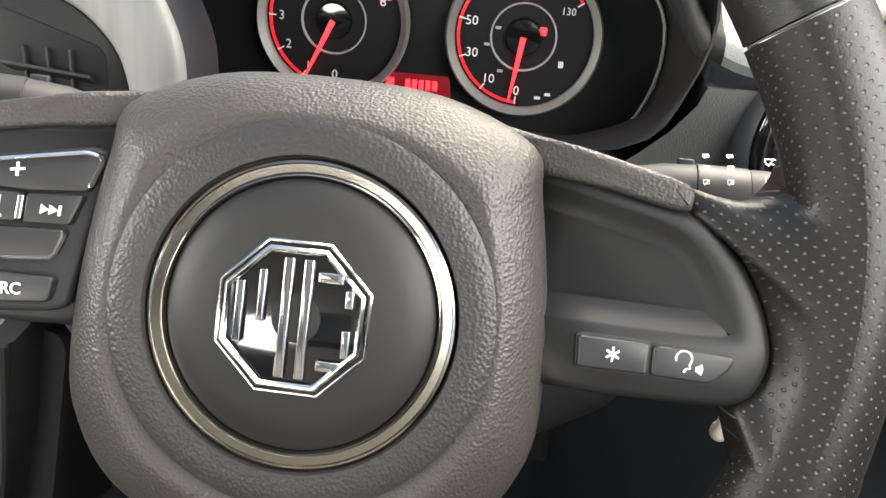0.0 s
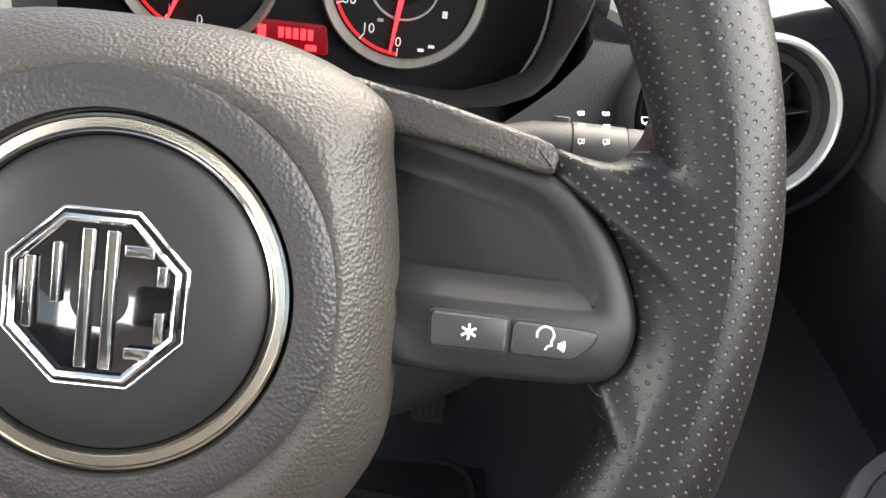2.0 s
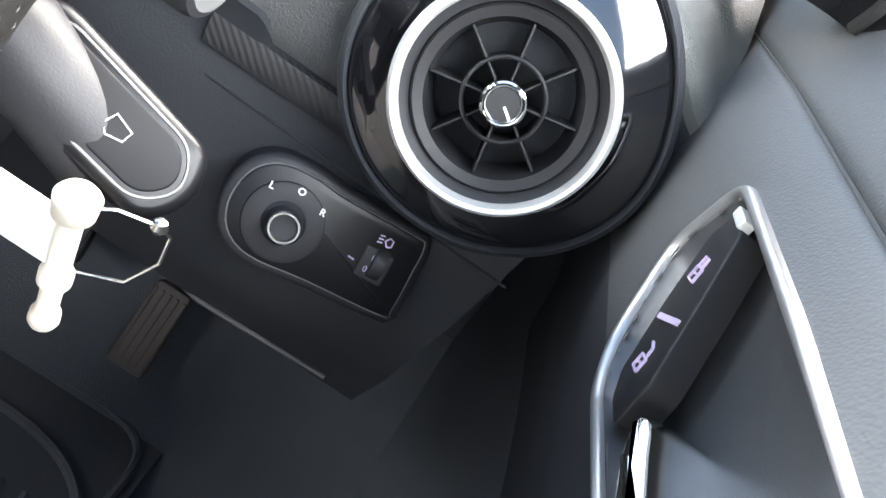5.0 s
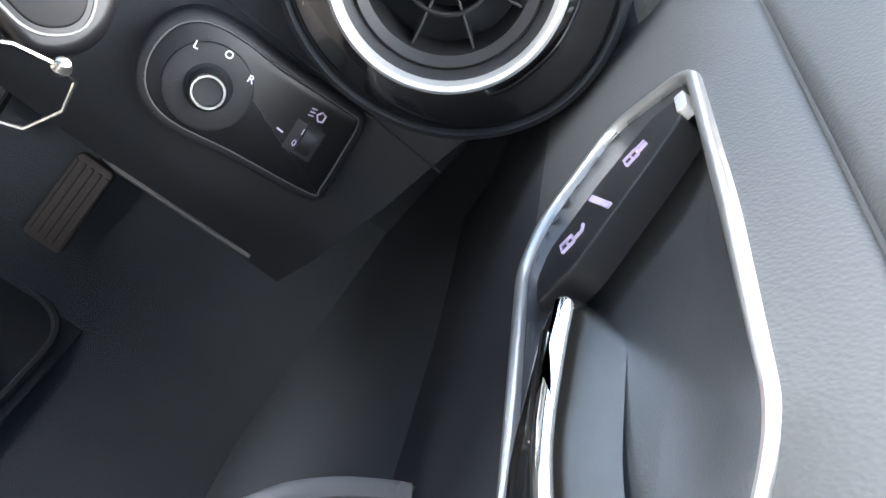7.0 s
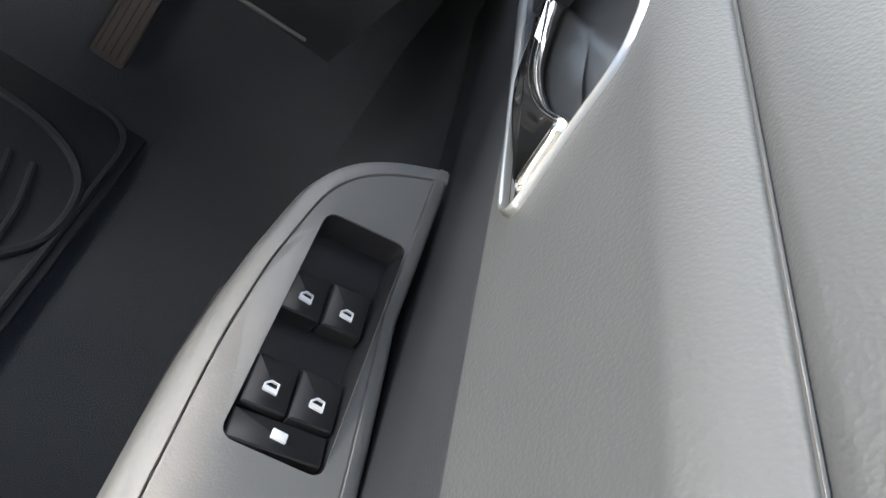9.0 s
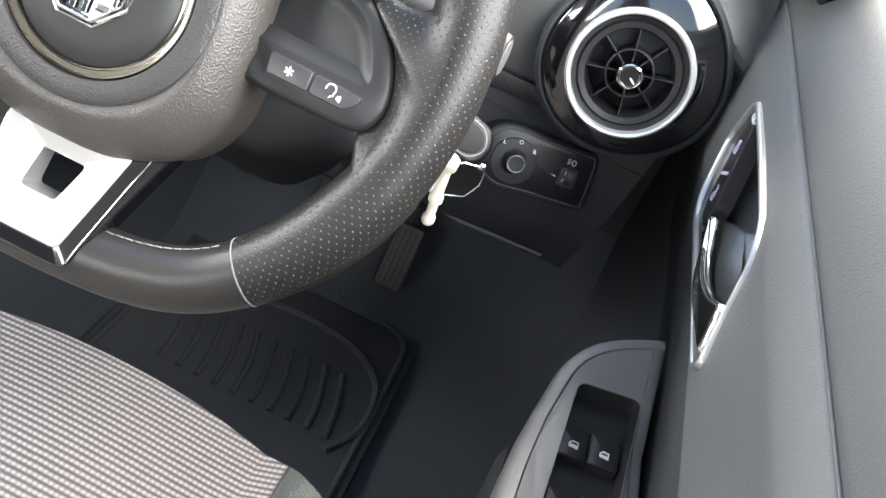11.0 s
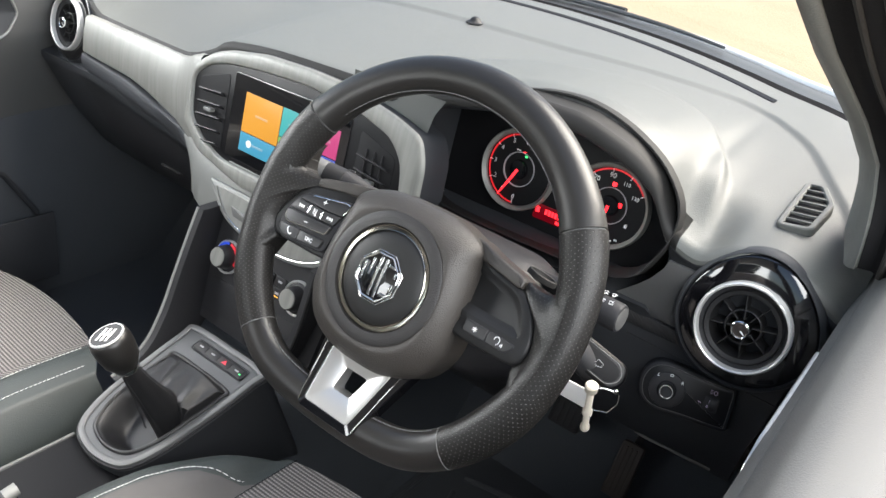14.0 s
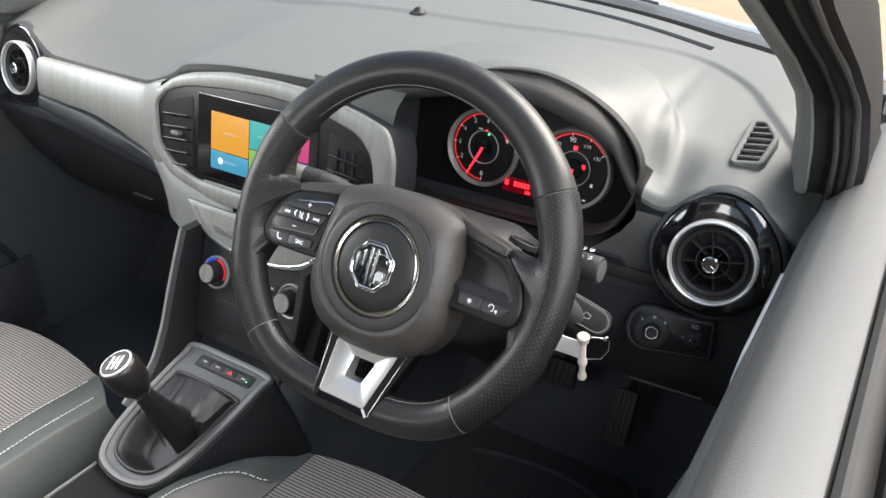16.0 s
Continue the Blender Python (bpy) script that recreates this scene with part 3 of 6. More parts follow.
def rim_piece(a0, a1, grow=0.0, mat=None):
    bm = bmesh.new()
    lay = bm.loops.layers.uv.new("UVMap")
    n, rows, way, last = 24, [], 0.0, None
    for i in range(int((a1 - a0) / 2) + 1):
        deg = a0 + (a1 - a0) * i / int((a1 - a0) / 2)
        p = rim_at(deg)
        d = (rim_at(deg + 1) - rim_at(deg - 1)).normalized()
        out = Vector((d.y, -d.x))
        way += (p - last).length if last else 0
        last = p
        side = min(abs((deg + 180) % 360 - 180), abs(deg % 360 - 180))
        fat = grow + 0.0022 * math.exp(-((side - 28) / 14) ** 2)
        w, h = 0.0190 + fat, 0.0168 + fat
        rows.append((way, [bm.verts.new((p.x + out.x * w * math.cos(t), p.y + out.y * w * math.cos(t), -0.012 + h * math.sin(t))) for t in (math.tau * j / n - math.pi / 2 for j in range(n))]))
    for (ua, a), (ub, b) in zip(rows, rows[1:]):
        for j in range(n):
            f = bm.faces.new((a[j], b[j], b[(j + 1) % n], a[(j + 1) % n]))
            step = math.tau * 0.0165 / n
            for lp, uv in zip(f.loops, ((ua, j * step), (ub, j * step), (ub, (j + 1) * step), (ua, (j + 1) * step))):
                lp[lay].uv = uv
    bm.faces.new(rows[0][1])
    bm.faces.new(rows[-1][1])
    return bm


part("rim_top", rim_piece(31.3, 148.7), LEATHER, wheel, "smooth black leather")
part("rim_bottom", rim_piece(226.7, 313.3), LEATHER, wheel, "smooth black leather")
part("rim_grip", rim_piece(-46.3, 30.7, 0.0003), PERF, wheel, "perforated black leather grip")
part("rim_grip", rim_piece(149.3, 226.3, 0.0003), PERF, wheel, "perforated black leather grip")
for a in (31, 149, 226.5, 313.5):
    p, d = rim_at(a), (rim_at(a + 1) - rim_at(a - 1)).normalized()
    o = Vector((d.y, -d.x))
    part("seam", tube([(p.x + o.x * 0.0196 * math.cos(t), p.y + o.y * 0.0196 * math.cos(t), -0.012 + 0.0174 * math.sin(t)) for t in np.linspace(0, math.tau, 28)[:-1]], 0.00045, 6, True), GREYTHREAD, wheel, "grey seam thread")
for s in (1, -1):
    stitches = bmesh.new()
    for deg in list(range(40, 141, 2)) if s > 0 else list(range(230, 311, 2)):
        p, c = rim_at(deg), rim_at(deg).normalized()
        d = (rim_at(deg + 1) - rim_at(deg - 1)).normalized()
        q = p - Vector((d.y, -d.x)) * 0.0180
        tube([(q.x - d.x * 0.0022, q.y - d.y * 0.0022, -0.0058), (q.x + d.x * 0.0022, q.y + d.y * 0.0022, -0.0050)], 0.0005, 5, bm=stitches)
    part("inner_stitching", stitches, GREYTHREAD, wheel)

PADLINE = smooth([(0, 0.0785), (0.04, 0.0757), (0.0722, 0.0622), (0.0775, 0.044), (0.0832, 0.009), (0.0855, -0.024), (0.0825, -0.05), (0.066, -0.076), (0.035, -0.091), (0, -0.094), (-0.035, -0.091), (-0.066, -0.076), (-0.0825, -0.05), (-0.0855, -0.024), (-0.0832, 0.009), (-0.0775, 0.044), (-0.0722, 0.0622), (-0.04, 0.0757)], 5)
HUB = Vector((0.001, -0.004))


def hub_pad():
    rings = []
    for k, z in ((1.0, -0.05), (1.0, -0.0200), (0.996, -0.0172), (0.980, -0.0140), (0.93, -0.0092), (0.85, -0.0045), (0.74, 0.0000), (0.62, 0.0036), (0.50, 0.0064), (0.44, 0.0072), (0.40, 0.0068), (0.2, 0.0045), (0.0, 0.0025)):
        ring = []
        for p in PADLINE:
            c = HUB + (p.to_2d() - HUB).normalized() * 0.0515
            q = c + (p.to_2d() - c) * k
            ring.append((q.x, q.y, z))
        rings.append(ring)
    return loft(rings, True, (True, True))


pad = part("airbag_pad", hub_pad(), HUBPAD, wheel, "grained dark plastic airbag cover", 60)
at_hub = Matrix.Translation((HUB.x, HUB.y, 0))
part("trim_ring", moved(lathe([(0.0520, 0.001), (0.0518, 0.0052), (0.0512, 0.0064), (0.0504, 0.0066), (0.0500, 0.0058), (0.0475, 0.0052), (0.0470, 0.0062), (0.0462, 0.0066), (0.0456, 0.0056), (0.0450, 0.002)], 120), at_hub), SMOKE, wheel, "smoked chrome ring")
# The ring's darker colour holds the shade of the sloping pad.
part("pad_ring", moved(lathe([(0.0655, 0.0005), (0.0650, 0.0068), (0.0636, 0.0076), (0.0580, 0.0084), (0.0528, 0.0083), (0.0524, 0.0050)], 96), at_hub), PADRING, wheel, "coarsely grained ring round the trim, darkened for its shade")
cap = part("hub_cap", moved(lathe([(0, 0.0122), (0.012, 0.0119), (0.024, 0.0109), (0.035, 0.0090), (0.043, 0.0068), (0.0452, 0.0048)], 72), at_hub), CAPBLACK, wheel, "satin black round cap")
BADGECHROME = material("dark chrome", (0.55, 0.55, 0.54), 0.14, 1.0, vary=0.06)
# octagonal badge: black field, chrome frame, plain chrome bars
OCT = [(0.0268 * math.cos(radians(22.5 + 45 * i)), 0.0268 * math.sin(radians(22.5 + 45 * i))) for i in range(8)]


def octagon(k):
    return [(x * k, y * k) for x, y in OCT]


badge_m = Matrix.Translation((HUB.x - 0.001, HUB.y, 0.0112))
badge = part("badge", moved(plate(octagon(0.975), -0.001, 0.0008, 0.0003), badge_m), GLOSS, wheel, "gloss black octagonal badge")
part("badge_frame", moved(frame_plate(octagon(0.925), octagon(0.845), -0.001, 0.0030, 0.0009), badge_m), BADGECHROME, badge, "chrome octagon frame")
part("badge_rim", moved(frame_plate(octagon(1.01), octagon(0.965), -0.0022, 0.0012, 0.0005), badge_m), BADGECHROME, badge, "thin chrome outer octagon")
for x, y0, y1, w in ((-0.0025, -0.0195, 0.0195, 0.0034), (0.0040, -0.0195, 0.0195, 0.0034), (-0.0175, -0.0095, 0.0105, 0.0030), (-0.0105, -0.0020, 0.0150, 0.0026), (0.0115, 0.0125, 0.0160, 0.0085), (0.0130, -0.0160, -0.0125, 0.0080), (0.0180, -0.0110, -0.0020, 0.0030), (0.0180, 0.0050, 0.0110, 0.0030)):
    part("badge_bar", moved(block(x - w / 2, x + w / 2, y0, y1, 0.0012, 0.0028, 0.0007, corner=0.0006), badge_m), BADGECHROME, badge, "plain chrome bar")
# horn mark and cover word, pressed into the pad
horn = bmesh.new()
stroke([(0.0625, 0.0035), (0.0655, 0.0030), (0.069, 0.0028)], 0.0006, 0.0010, 0.0052, horn)
stroke([(0.0645, 0.0008), (0.067, 0.0), (0.069, 0.0010)], 0.0006, 0.0010, 0.0046, horn)
stroke([(0.0712, -0.0012), (0.0716, 0.0052)], 0.0007, 0.0, 0.0026, horn)
part("horn_mark", horn, BLACK, pad)
for i in range(6):
    part("pressed_bar", moved(block(-0.0008, 0.0008, -0.0013, 0.0013, -0.0012, 0.0009, 0.0002), pose(-0.0095 + i * 0.0038, -0.0795, 0.0022)), BLACK, pad)

TOPSTRIP = smooth([(0.058, 0.0690), (0.08, 0.0655), (0.105, 0.0598), (0.126, 0.0545), (0.1280, 0.0480), (0.124, 0.0450), (0.10, 0.0495), (0.066, 0.0550)], 3)
SWITCH = smooth([(0.066, 0.0590), (0.100, 0.0515), (0.1265, 0.0458), (0.1430, 0.0360), (0.1530, 0.022), (0.1595, 0.004), (0.1580, -0.010), (0.1490, -0.0190), (0.120, -0.0205), (0.09, -0.0200), (0.068, -0.018), (0.064, 0.02)], 4)
BOWL = smooth([(0.0700, 0.0500), (0.103, 0.0440), (0.124, 0.0385), (0.1350, 0.029), (0.1430, 0.015), (0.1450, 0.0065), (0.140, 0.0045), (0.115, 0.0042), (0.09, 0.0046), (0.0700, 0.0055), (0.0680, 0.02), (0.0680, 0.036)], 4)
WEB_IN = smooth([(0.1670, 0.086), (0.1640, 0.072), (0.1615, 0.0620), (0.1555, 0.0540), (0.147, 0.0514), (0.1370, 0.0522), (0.1280, 0.0535), (0.1262, 0.0470), (0.1420, 0.0365), (0.1520, 0.0225), (0.1585, 0.004), (0.1570, -0.010), (0.1500, -0.0195), (0.1530, -0.030), (0.1585, -0.046), (0.1635, -0.066)], 6, False)


def leaned(bm):
    """The spokes fall back towards their upper edge."""
    for v in bm.verts:
        v.co.z -= 0.14 * max(0, v.co.y + 0.002) + 0.012 * min(1, max(0, (0.094 - abs(v.co.x)) / 0.022)) ** 1.5
    return bm


def web_piece(s):
    """The leather that runs from the rim over the spoke, with a map in metres."""
    bm = bmesh.new()
    lay = bm.loops.layers.uv.new("UVMap")
    n = len(WEB_IN)
    rows = []
    for t, z in ((0.0, -0.030), (0.0, -0.0125), (0.04, -0.0098), (0.14, -0.0072), (0.3, -0.0045), (0.5, -0.0018), (0.7, 0.0008), (0.9, 0.0032), (1.0, 0.0040)):
        row = []
        for i, p in enumerate(WEB_IN):
            o = rim_at(24 - 57 * i / (n - 1))
            q = p.to_2d().lerp(o * 0.985, t)
            edge = min(1, min(i, n - 1 - i) / 6)
            zz = z - 0.005 * (1 - edge) ** 2 - 0.14 * max(0, q.y + 0.002) * (1 - t)
            d = (math.hypot(q.x, q.y - 0.019) - 0.1832) / 0.0196
            if t > 0 or z > -0.02:
                over = -0.012 + 0.0174 * math.sqrt(max(0, 1 - d * d)) - zz
                zz += 0.5 * (over + math.sqrt(over * over + 0.0025 ** 2)) if abs(d) < 1 else 0.0
            row.append(bm.verts.new((q.x * s, q.y, zz)))
        rows.append(row)
    for a, b in zip(rows, rows[1:]):
        bridge(bm, a, b, False)
    for f in bm.faces:
        for lp in f.loops:
            lp[lay].uv = (lp.vert.co.x, lp.vert.co.y)
    return bm


def switch_panel(s):
    rings = []
    for o, k, z in ((SWITCH, 0, -0.03), (SWITCH, 0, -0.010), (SWITCH, 0.0012, -0.0075), (SWITCH, 0.0035, -0.0062), (BOWL, -0.0012, -0.0060), (BOWL, 0.0, -0.0066), (BOWL, 0.0030, -0.0092), (BOWL, 0.0075, -0.0108)):
        rings.append([(p[0] * s, p[1], z) for p in shrink([q[:2] for q in o], k)])
    return loft(rings, True, (True, True))


for s in (1, -1):
    part("spoke_top", leaned(plate([(x * s, y) for x, y in TOPSTRIP], -0.03, -0.0030, 0.0025)), HUBPAD, wheel, "grained strip along the spoke")
    part("spoke_leather", web_piece(s), PERF, wheel, "perforated leather over the spoke")
right = part("spoke_panel", leaned(switch_panel(1)), PANEL, wheel, "satin black switch panel with a hollow")
left = part("spoke_panel", leaned(plate([(-p[0], p[1]) for p in SWITCH], -0.03, -0.0062, 0.003)), PANEL, wheel, "satin black switch panel")


KEYCAP = material("key cap plastic", (0.016, 0.016, 0.017), 0.42)


def key_button(parent, outline, z=-0.0062, lift=0.0016, label=""):
    part("gap", leaned(plate(shrink(outline, -0.0007), z - 0.004, z + 0.0002, 0.0001)), BLACK, parent)
    return part("button", leaned(plate(outline, z - 0.003, z + lift, 0.0009)), KEYCAP, parent, label)


b1 = key_button(right, rounded([(0.0938, -0.0002), (0.1180, -0.0005), (0.1182, -0.0113), (0.0944, -0.0112)], 0.0014))
b2 = key_button(right, rounded([(0.1194, -0.0006), (0.1468, -0.0018), (0.1455, -0.0062), (0.1395, -0.0118), (0.1194, -0.0114)], 0.0022))
star = bmesh.new()
for a in (90, 30, 150):
    c, q = math.cos(radians(a)) * 0.0025, math.sin(radians(a)) * 0.0025
    stroke([(0.106 - c, -0.0056 - q), (0.106 + c, -0.0056 + q)], 0.0007, -0.0048, -0.0044, star)
part("mark", star, MARK, b1, "white star mark")
head = bmesh.new()
stroke(arc(0.1298, -0.0042, 0.0027, 200, -40, 12), 0.0006, -0.0048, -0.0044, head)
stroke([(0.1318, -0.0060), (0.1322, -0.0072), (0.1308, -0.0076), (0.1302, -0.0088)], 0.0006, -0.0048, -0.0044, head)
for r in (0.0016, 0.0025, 0.0034):
    stroke(arc(0.1328, -0.0072, r, -30, 30, 5), 0.00055, -0.0048, -0.0044, head)
part("mark", head, MARK, b2, "white voice mark")
# audio keys of the other spoke
raised = part("key_block", leaned(plate(rounded([(-0.1510, 0.0060), (-0.1430, 0.0265), (-0.1330, 0.0345), (-0.0830, 0.0445), (-0.0770, 0.0420), (-0.0845, -0.0130), (-0.0890, -0.0150), (-0.1390, -0.0200), (-0.1500, -0.0120)], 0.004), -0.016, -0.0042, 0.002)), BLACK, left)
TOPZ = -0.0018
upper = part("volume_key", leaned(plate(rounded([(-0.1385, 0.0265), (-0.1310, 0.0325), (-0.0825, 0.0418), (-0.0795, 0.0400), (-0.0822, 0.0278), (-0.1020, 0.0262)], 0.002), -0.006, TOPZ, 0.0008)), KEYCAP, left)
lower = part("volume_key", leaned(plate(rounded([(-0.1465, 0.0120), (-0.1440, 0.0020), (-0.1400, -0.0005), (-0.0895, 0.0044), (-0.0870, 0.0138)], 0.002), -0.006, TOPZ, 0.0008)), KEYCAP, left)
phone = part("phone_key", leaned(plate(rounded([(-0.1460, -0.0040), (-0.1420, -0.0150), (-0.1382, -0.0172), (-0.1196, -0.0148), (-0.1190, -0.0030)], 0.002), -0.006, TOPZ, 0.0008)), KEYCAP, left)
source = part("source_key", leaned(plate(rounded([(-0.1184, -0.0030), (-0.1190, -0.0146), (-0.0895, -0.0116), (-0.0882, -0.0026)], 0.002), -0.006, TOPZ, 0.0008)), KEYCAP, left)
back_key = part("skip_key", leaned(plate(rounded([(-0.1450, 0.0140), (-0.1400, 0.0245), (-0.1220, 0.0250), (-0.1220, 0.0146)], 0.0015), -0.006, TOPZ - 0.0006, 0.0006)), KEYCAP, left)
next_key = part("skip_key", leaned(plate(rounded([(-0.1020, 0.0150), (-0.1020, 0.0252), (-0.0835, 0.0264), (-0.0865, 0.0156)], 0.0015), -0.006, TOPZ - 0.0006, 0.0006)), KEYCAP, left)
mute_key = part("mute_key", leaned(plate(rounded([(-0.1200, 0.0148), (-0.1200, 0.0250), (-0.1040, 0.0252), (-0.1040, 0.0150)], 0.0012), -0.006, TOPZ + 0.0004, 0.0006)), KEYCAP, left)
for host, run in ((upper, [(-0.1240, 0.0342), (-0.0835, 0.0420), (-0.0793, 0.0402), (-0.0822, 0.0290)]), (lower, [(-0.1462, 0.0085), (-0.1445, 0.0018), (-0.1402, -0.0008), (-0.0894, 0.0041), (-0.0870, 0.0130)])):
    part("chrome_edge", leaned(tube([(x, y, TOPZ - 0.0001) for x, y in rounded(run, 0.002)[3:-3]], 0.0008, 6)), CHROME, host, "chrome edge")
for x in (-0.1207, -0.1033):
    part("chrome_edge", leaned(block(x - 0.0010, x + 0.0010, 0.0158, 0.0245, -0.006, TOPZ + 0.0006, 0.0004)), CHROME, mute_key, "chrome edge")


def key_mark(bm, host, label=""):
    return part("mark", leaned(bm), MARK, host, label)


plus = stroke([(-0.1088, 0.0328), (-0.1036, 0.0336)], 0.0009, TOPZ, TOPZ + 0.0003)
key_mark(stroke([(-0.1064, 0.0356), (-0.1060, 0.0308)], 0.0009, TOPZ, TOPZ + 0.0004, plus), upper, "white plus mark")
key_mark(stroke([(-0.1188, 0.0064), (-0.1140, 0.0068)], 0.0009, TOPZ, TOPZ + 0.0003), lower, "white minus mark")
for x, y, d, host in ((-0.1315, 0.0195, -1, back_key), (-0.0932, 0.0203, 1, next_key)):
    skip = bmesh.new()
    for i in (-1, 1):
        loft([[(x + i * 0.0015 - d * 0.0014, y + 0.0017, z), (x + i * 0.0015 + d * 0.0014, y, z), (x + i * 0.0015 - d * 0.0014, y - 0.0017, z)] for z in (TOPZ - 0.0007, TOPZ - 0.0003)], True, (True, True), skip)
    stroke([(x + d * 0.0034, y - 0.0018), (x + d * 0.0034, y + 0.0018)], 0.0008, TOPZ - 0.0007, TOPZ - 0.0003, skip)
    key_mark(skip, host, "white skip mark")
speaker = stroke([(-0.1140, 0.0182), (-0.1140, 0.0212), (-0.1106, 0.0234), (-0.1106, 0.0162), (-0.1140, 0.0184)], 0.0007, TOPZ + 0.0004, TOPZ + 0.0007)
key_mark(stroke([(-0.1152, 0.0236), (-0.1092, 0.0162)], 0.0007, TOPZ + 0.0004, TOPZ + 0.0008, speaker), mute_key, "white mute mark")
key_mark(stroke(smooth([(-0.1335, -0.0055), (-0.1342, -0.0080), (-0.1320, -0.0114), (-0.1290, -0.0120), (-0.1275, -0.0106)], 4, False), 0.0013, TOPZ, TOPZ + 0.0003), phone, "white phone mark")
words("lettering", "SRC", 0.0058, MARK, source, pose(-0.1035, -0.0082, TOPZ + 0.0002, 0, 0, 3), 0.0001)

SPOKESILVER = material("satin silver plating", (0.55, 0.545, 0.53), 0.34, 0.8, vary=0.05)


def sunk(bm):
    """The lower spoke dives under the pad towards its upper end."""
    for v in bm.verts:
        v.co.z += 0.0040 - 0.36 * min(0.080, max(0, v.co.y + 0.1445))
    return bm


HATCH = rounded([(-0.0075, -0.1030), (-0.0055, -0.1245), (0.0165, -0.1245), (0.0195, -0.1030)], 0.003)
SPOKE_IN = rounded([(-0.0295, -0.0860), (-0.0230, -0.1440), (0.0320, -0.1440), (0.0435, -0.0855)], 0.004)
part("lower_trim", sunk(frame_plate(rounded([(-0.050, -0.066), (-0.0290, -0.1535), (0.0400, -0.1535), (0.066, -0.066)], 0.006), SPOKE_IN, -0.016, 0.0030, 0.001)), GLOSS, wheel, "gloss black lower spoke trim")


def lower_spoke():
    o1 = rounded([(-0.0305, -0.0852), (-0.0240, -0.1448), (0.0330, -0.1448), (0.0445, -0.0848)], 0.004)
    rings = []
    for o, k, z in ((o1, 0, -0.004), (o1, 0, 0.0020), (o1, 0.0010, 0.0034), (o1, 0.0022, 0.0036), (HATCH, -0.0015, -0.0050), (HATCH, 0, -0.0062), (HATCH, -0.0008, -0.022)):
        rings.append([(p[0], p[1], z + (0.0042 * ease(-0.112, -0.122, p[1]) if o is HATCH and z > -0.02 else 0)) for p in shrink(o, k)])
    return sunk(loft(rings))


part("lower_spoke", lower_spoke(), SPOKESILVER, wheel, "satin silver lower spoke with an opening", 30)
for x0, x1 in ((0.0405, 0.0560), (-0.0290, -0.0420)):
    part("bright_line", sunk(tube([(x0 + (x1 - x0) * t, -0.1490 + 0.080 * t, 0.0031) for t in np.linspace(0, 1, 8)], 0.0005, 6)), CHROME, wheel, "thin bright line in the black trim")
part("boss", moved(lathe([(0.060, -0.03), (0.055, -0.055), (0.045, -0.075), (0, -0.075)], 40), at_hub), BLACK, wheel)

# ---- steering column, stalks and key ----
column = thing("steering_column", COLUMN, "black plastic steering column shroud behind the wheel", "steering column")
cowl_rings = []
for z, w, hu, hd, dy in ((-0.066, 0.090, 0.045, 0.055, 0.0), (-0.076, 0.124, 0.057, 0.062, 0.0), (-0.090, 0.136, 0.066, 0.068, 0.0), (-0.13, 0.140, 0.080, 0.074, -0.002), (-0.20, 0.124, 0.076, 0.082, -0.006), (-0.30, 0.100, 0.062, 0.10, -0.02)):
    cowl_rings.append([(p[0], p[1] + dy, z) for p in rounded([(-w, -hd * 0.55), (-w * 0.6, -hd), (w * 0.6, -hd), (w, -hd * 0.55), (w, hu * 0.5), (w * 0.7, hu), (-w * 0.7, hu), (-w, hu * 0.5)], 0.02)])
part("shroud", loft(cowl_rings, True, (True, True)), BLACK, column)
OPENING = COLUMN.inverted() @ axes((0.1205, 0.1235, 0.7695), (1, 0.05, -0.25), (0.1, 0.9, -0.45))
part("stalk_opening", moved(lathe([(0.0165, -0.004), (0.0160, 0.0010), (0.0148, 0.0020), (0.0136, 0.0012), (0.0130, -0.002), (0.010, -0.006), (0, -0.006)], 32), OPENING), LINING, column, "dark round opening for the stalk")
part("lock_barrel", moved(lathe([(0.0, 0.0), (0.010, 0.0), (0.0155, -0.002), (0.0165, -0.006), (0.0165, -0.05)], 32), COLUMN.inverted() @ axes((0.146, 0.147, 0.700), (0.25, -0.75, 0.0), (0.55, 0.18, 0.82))), BLACK, column)


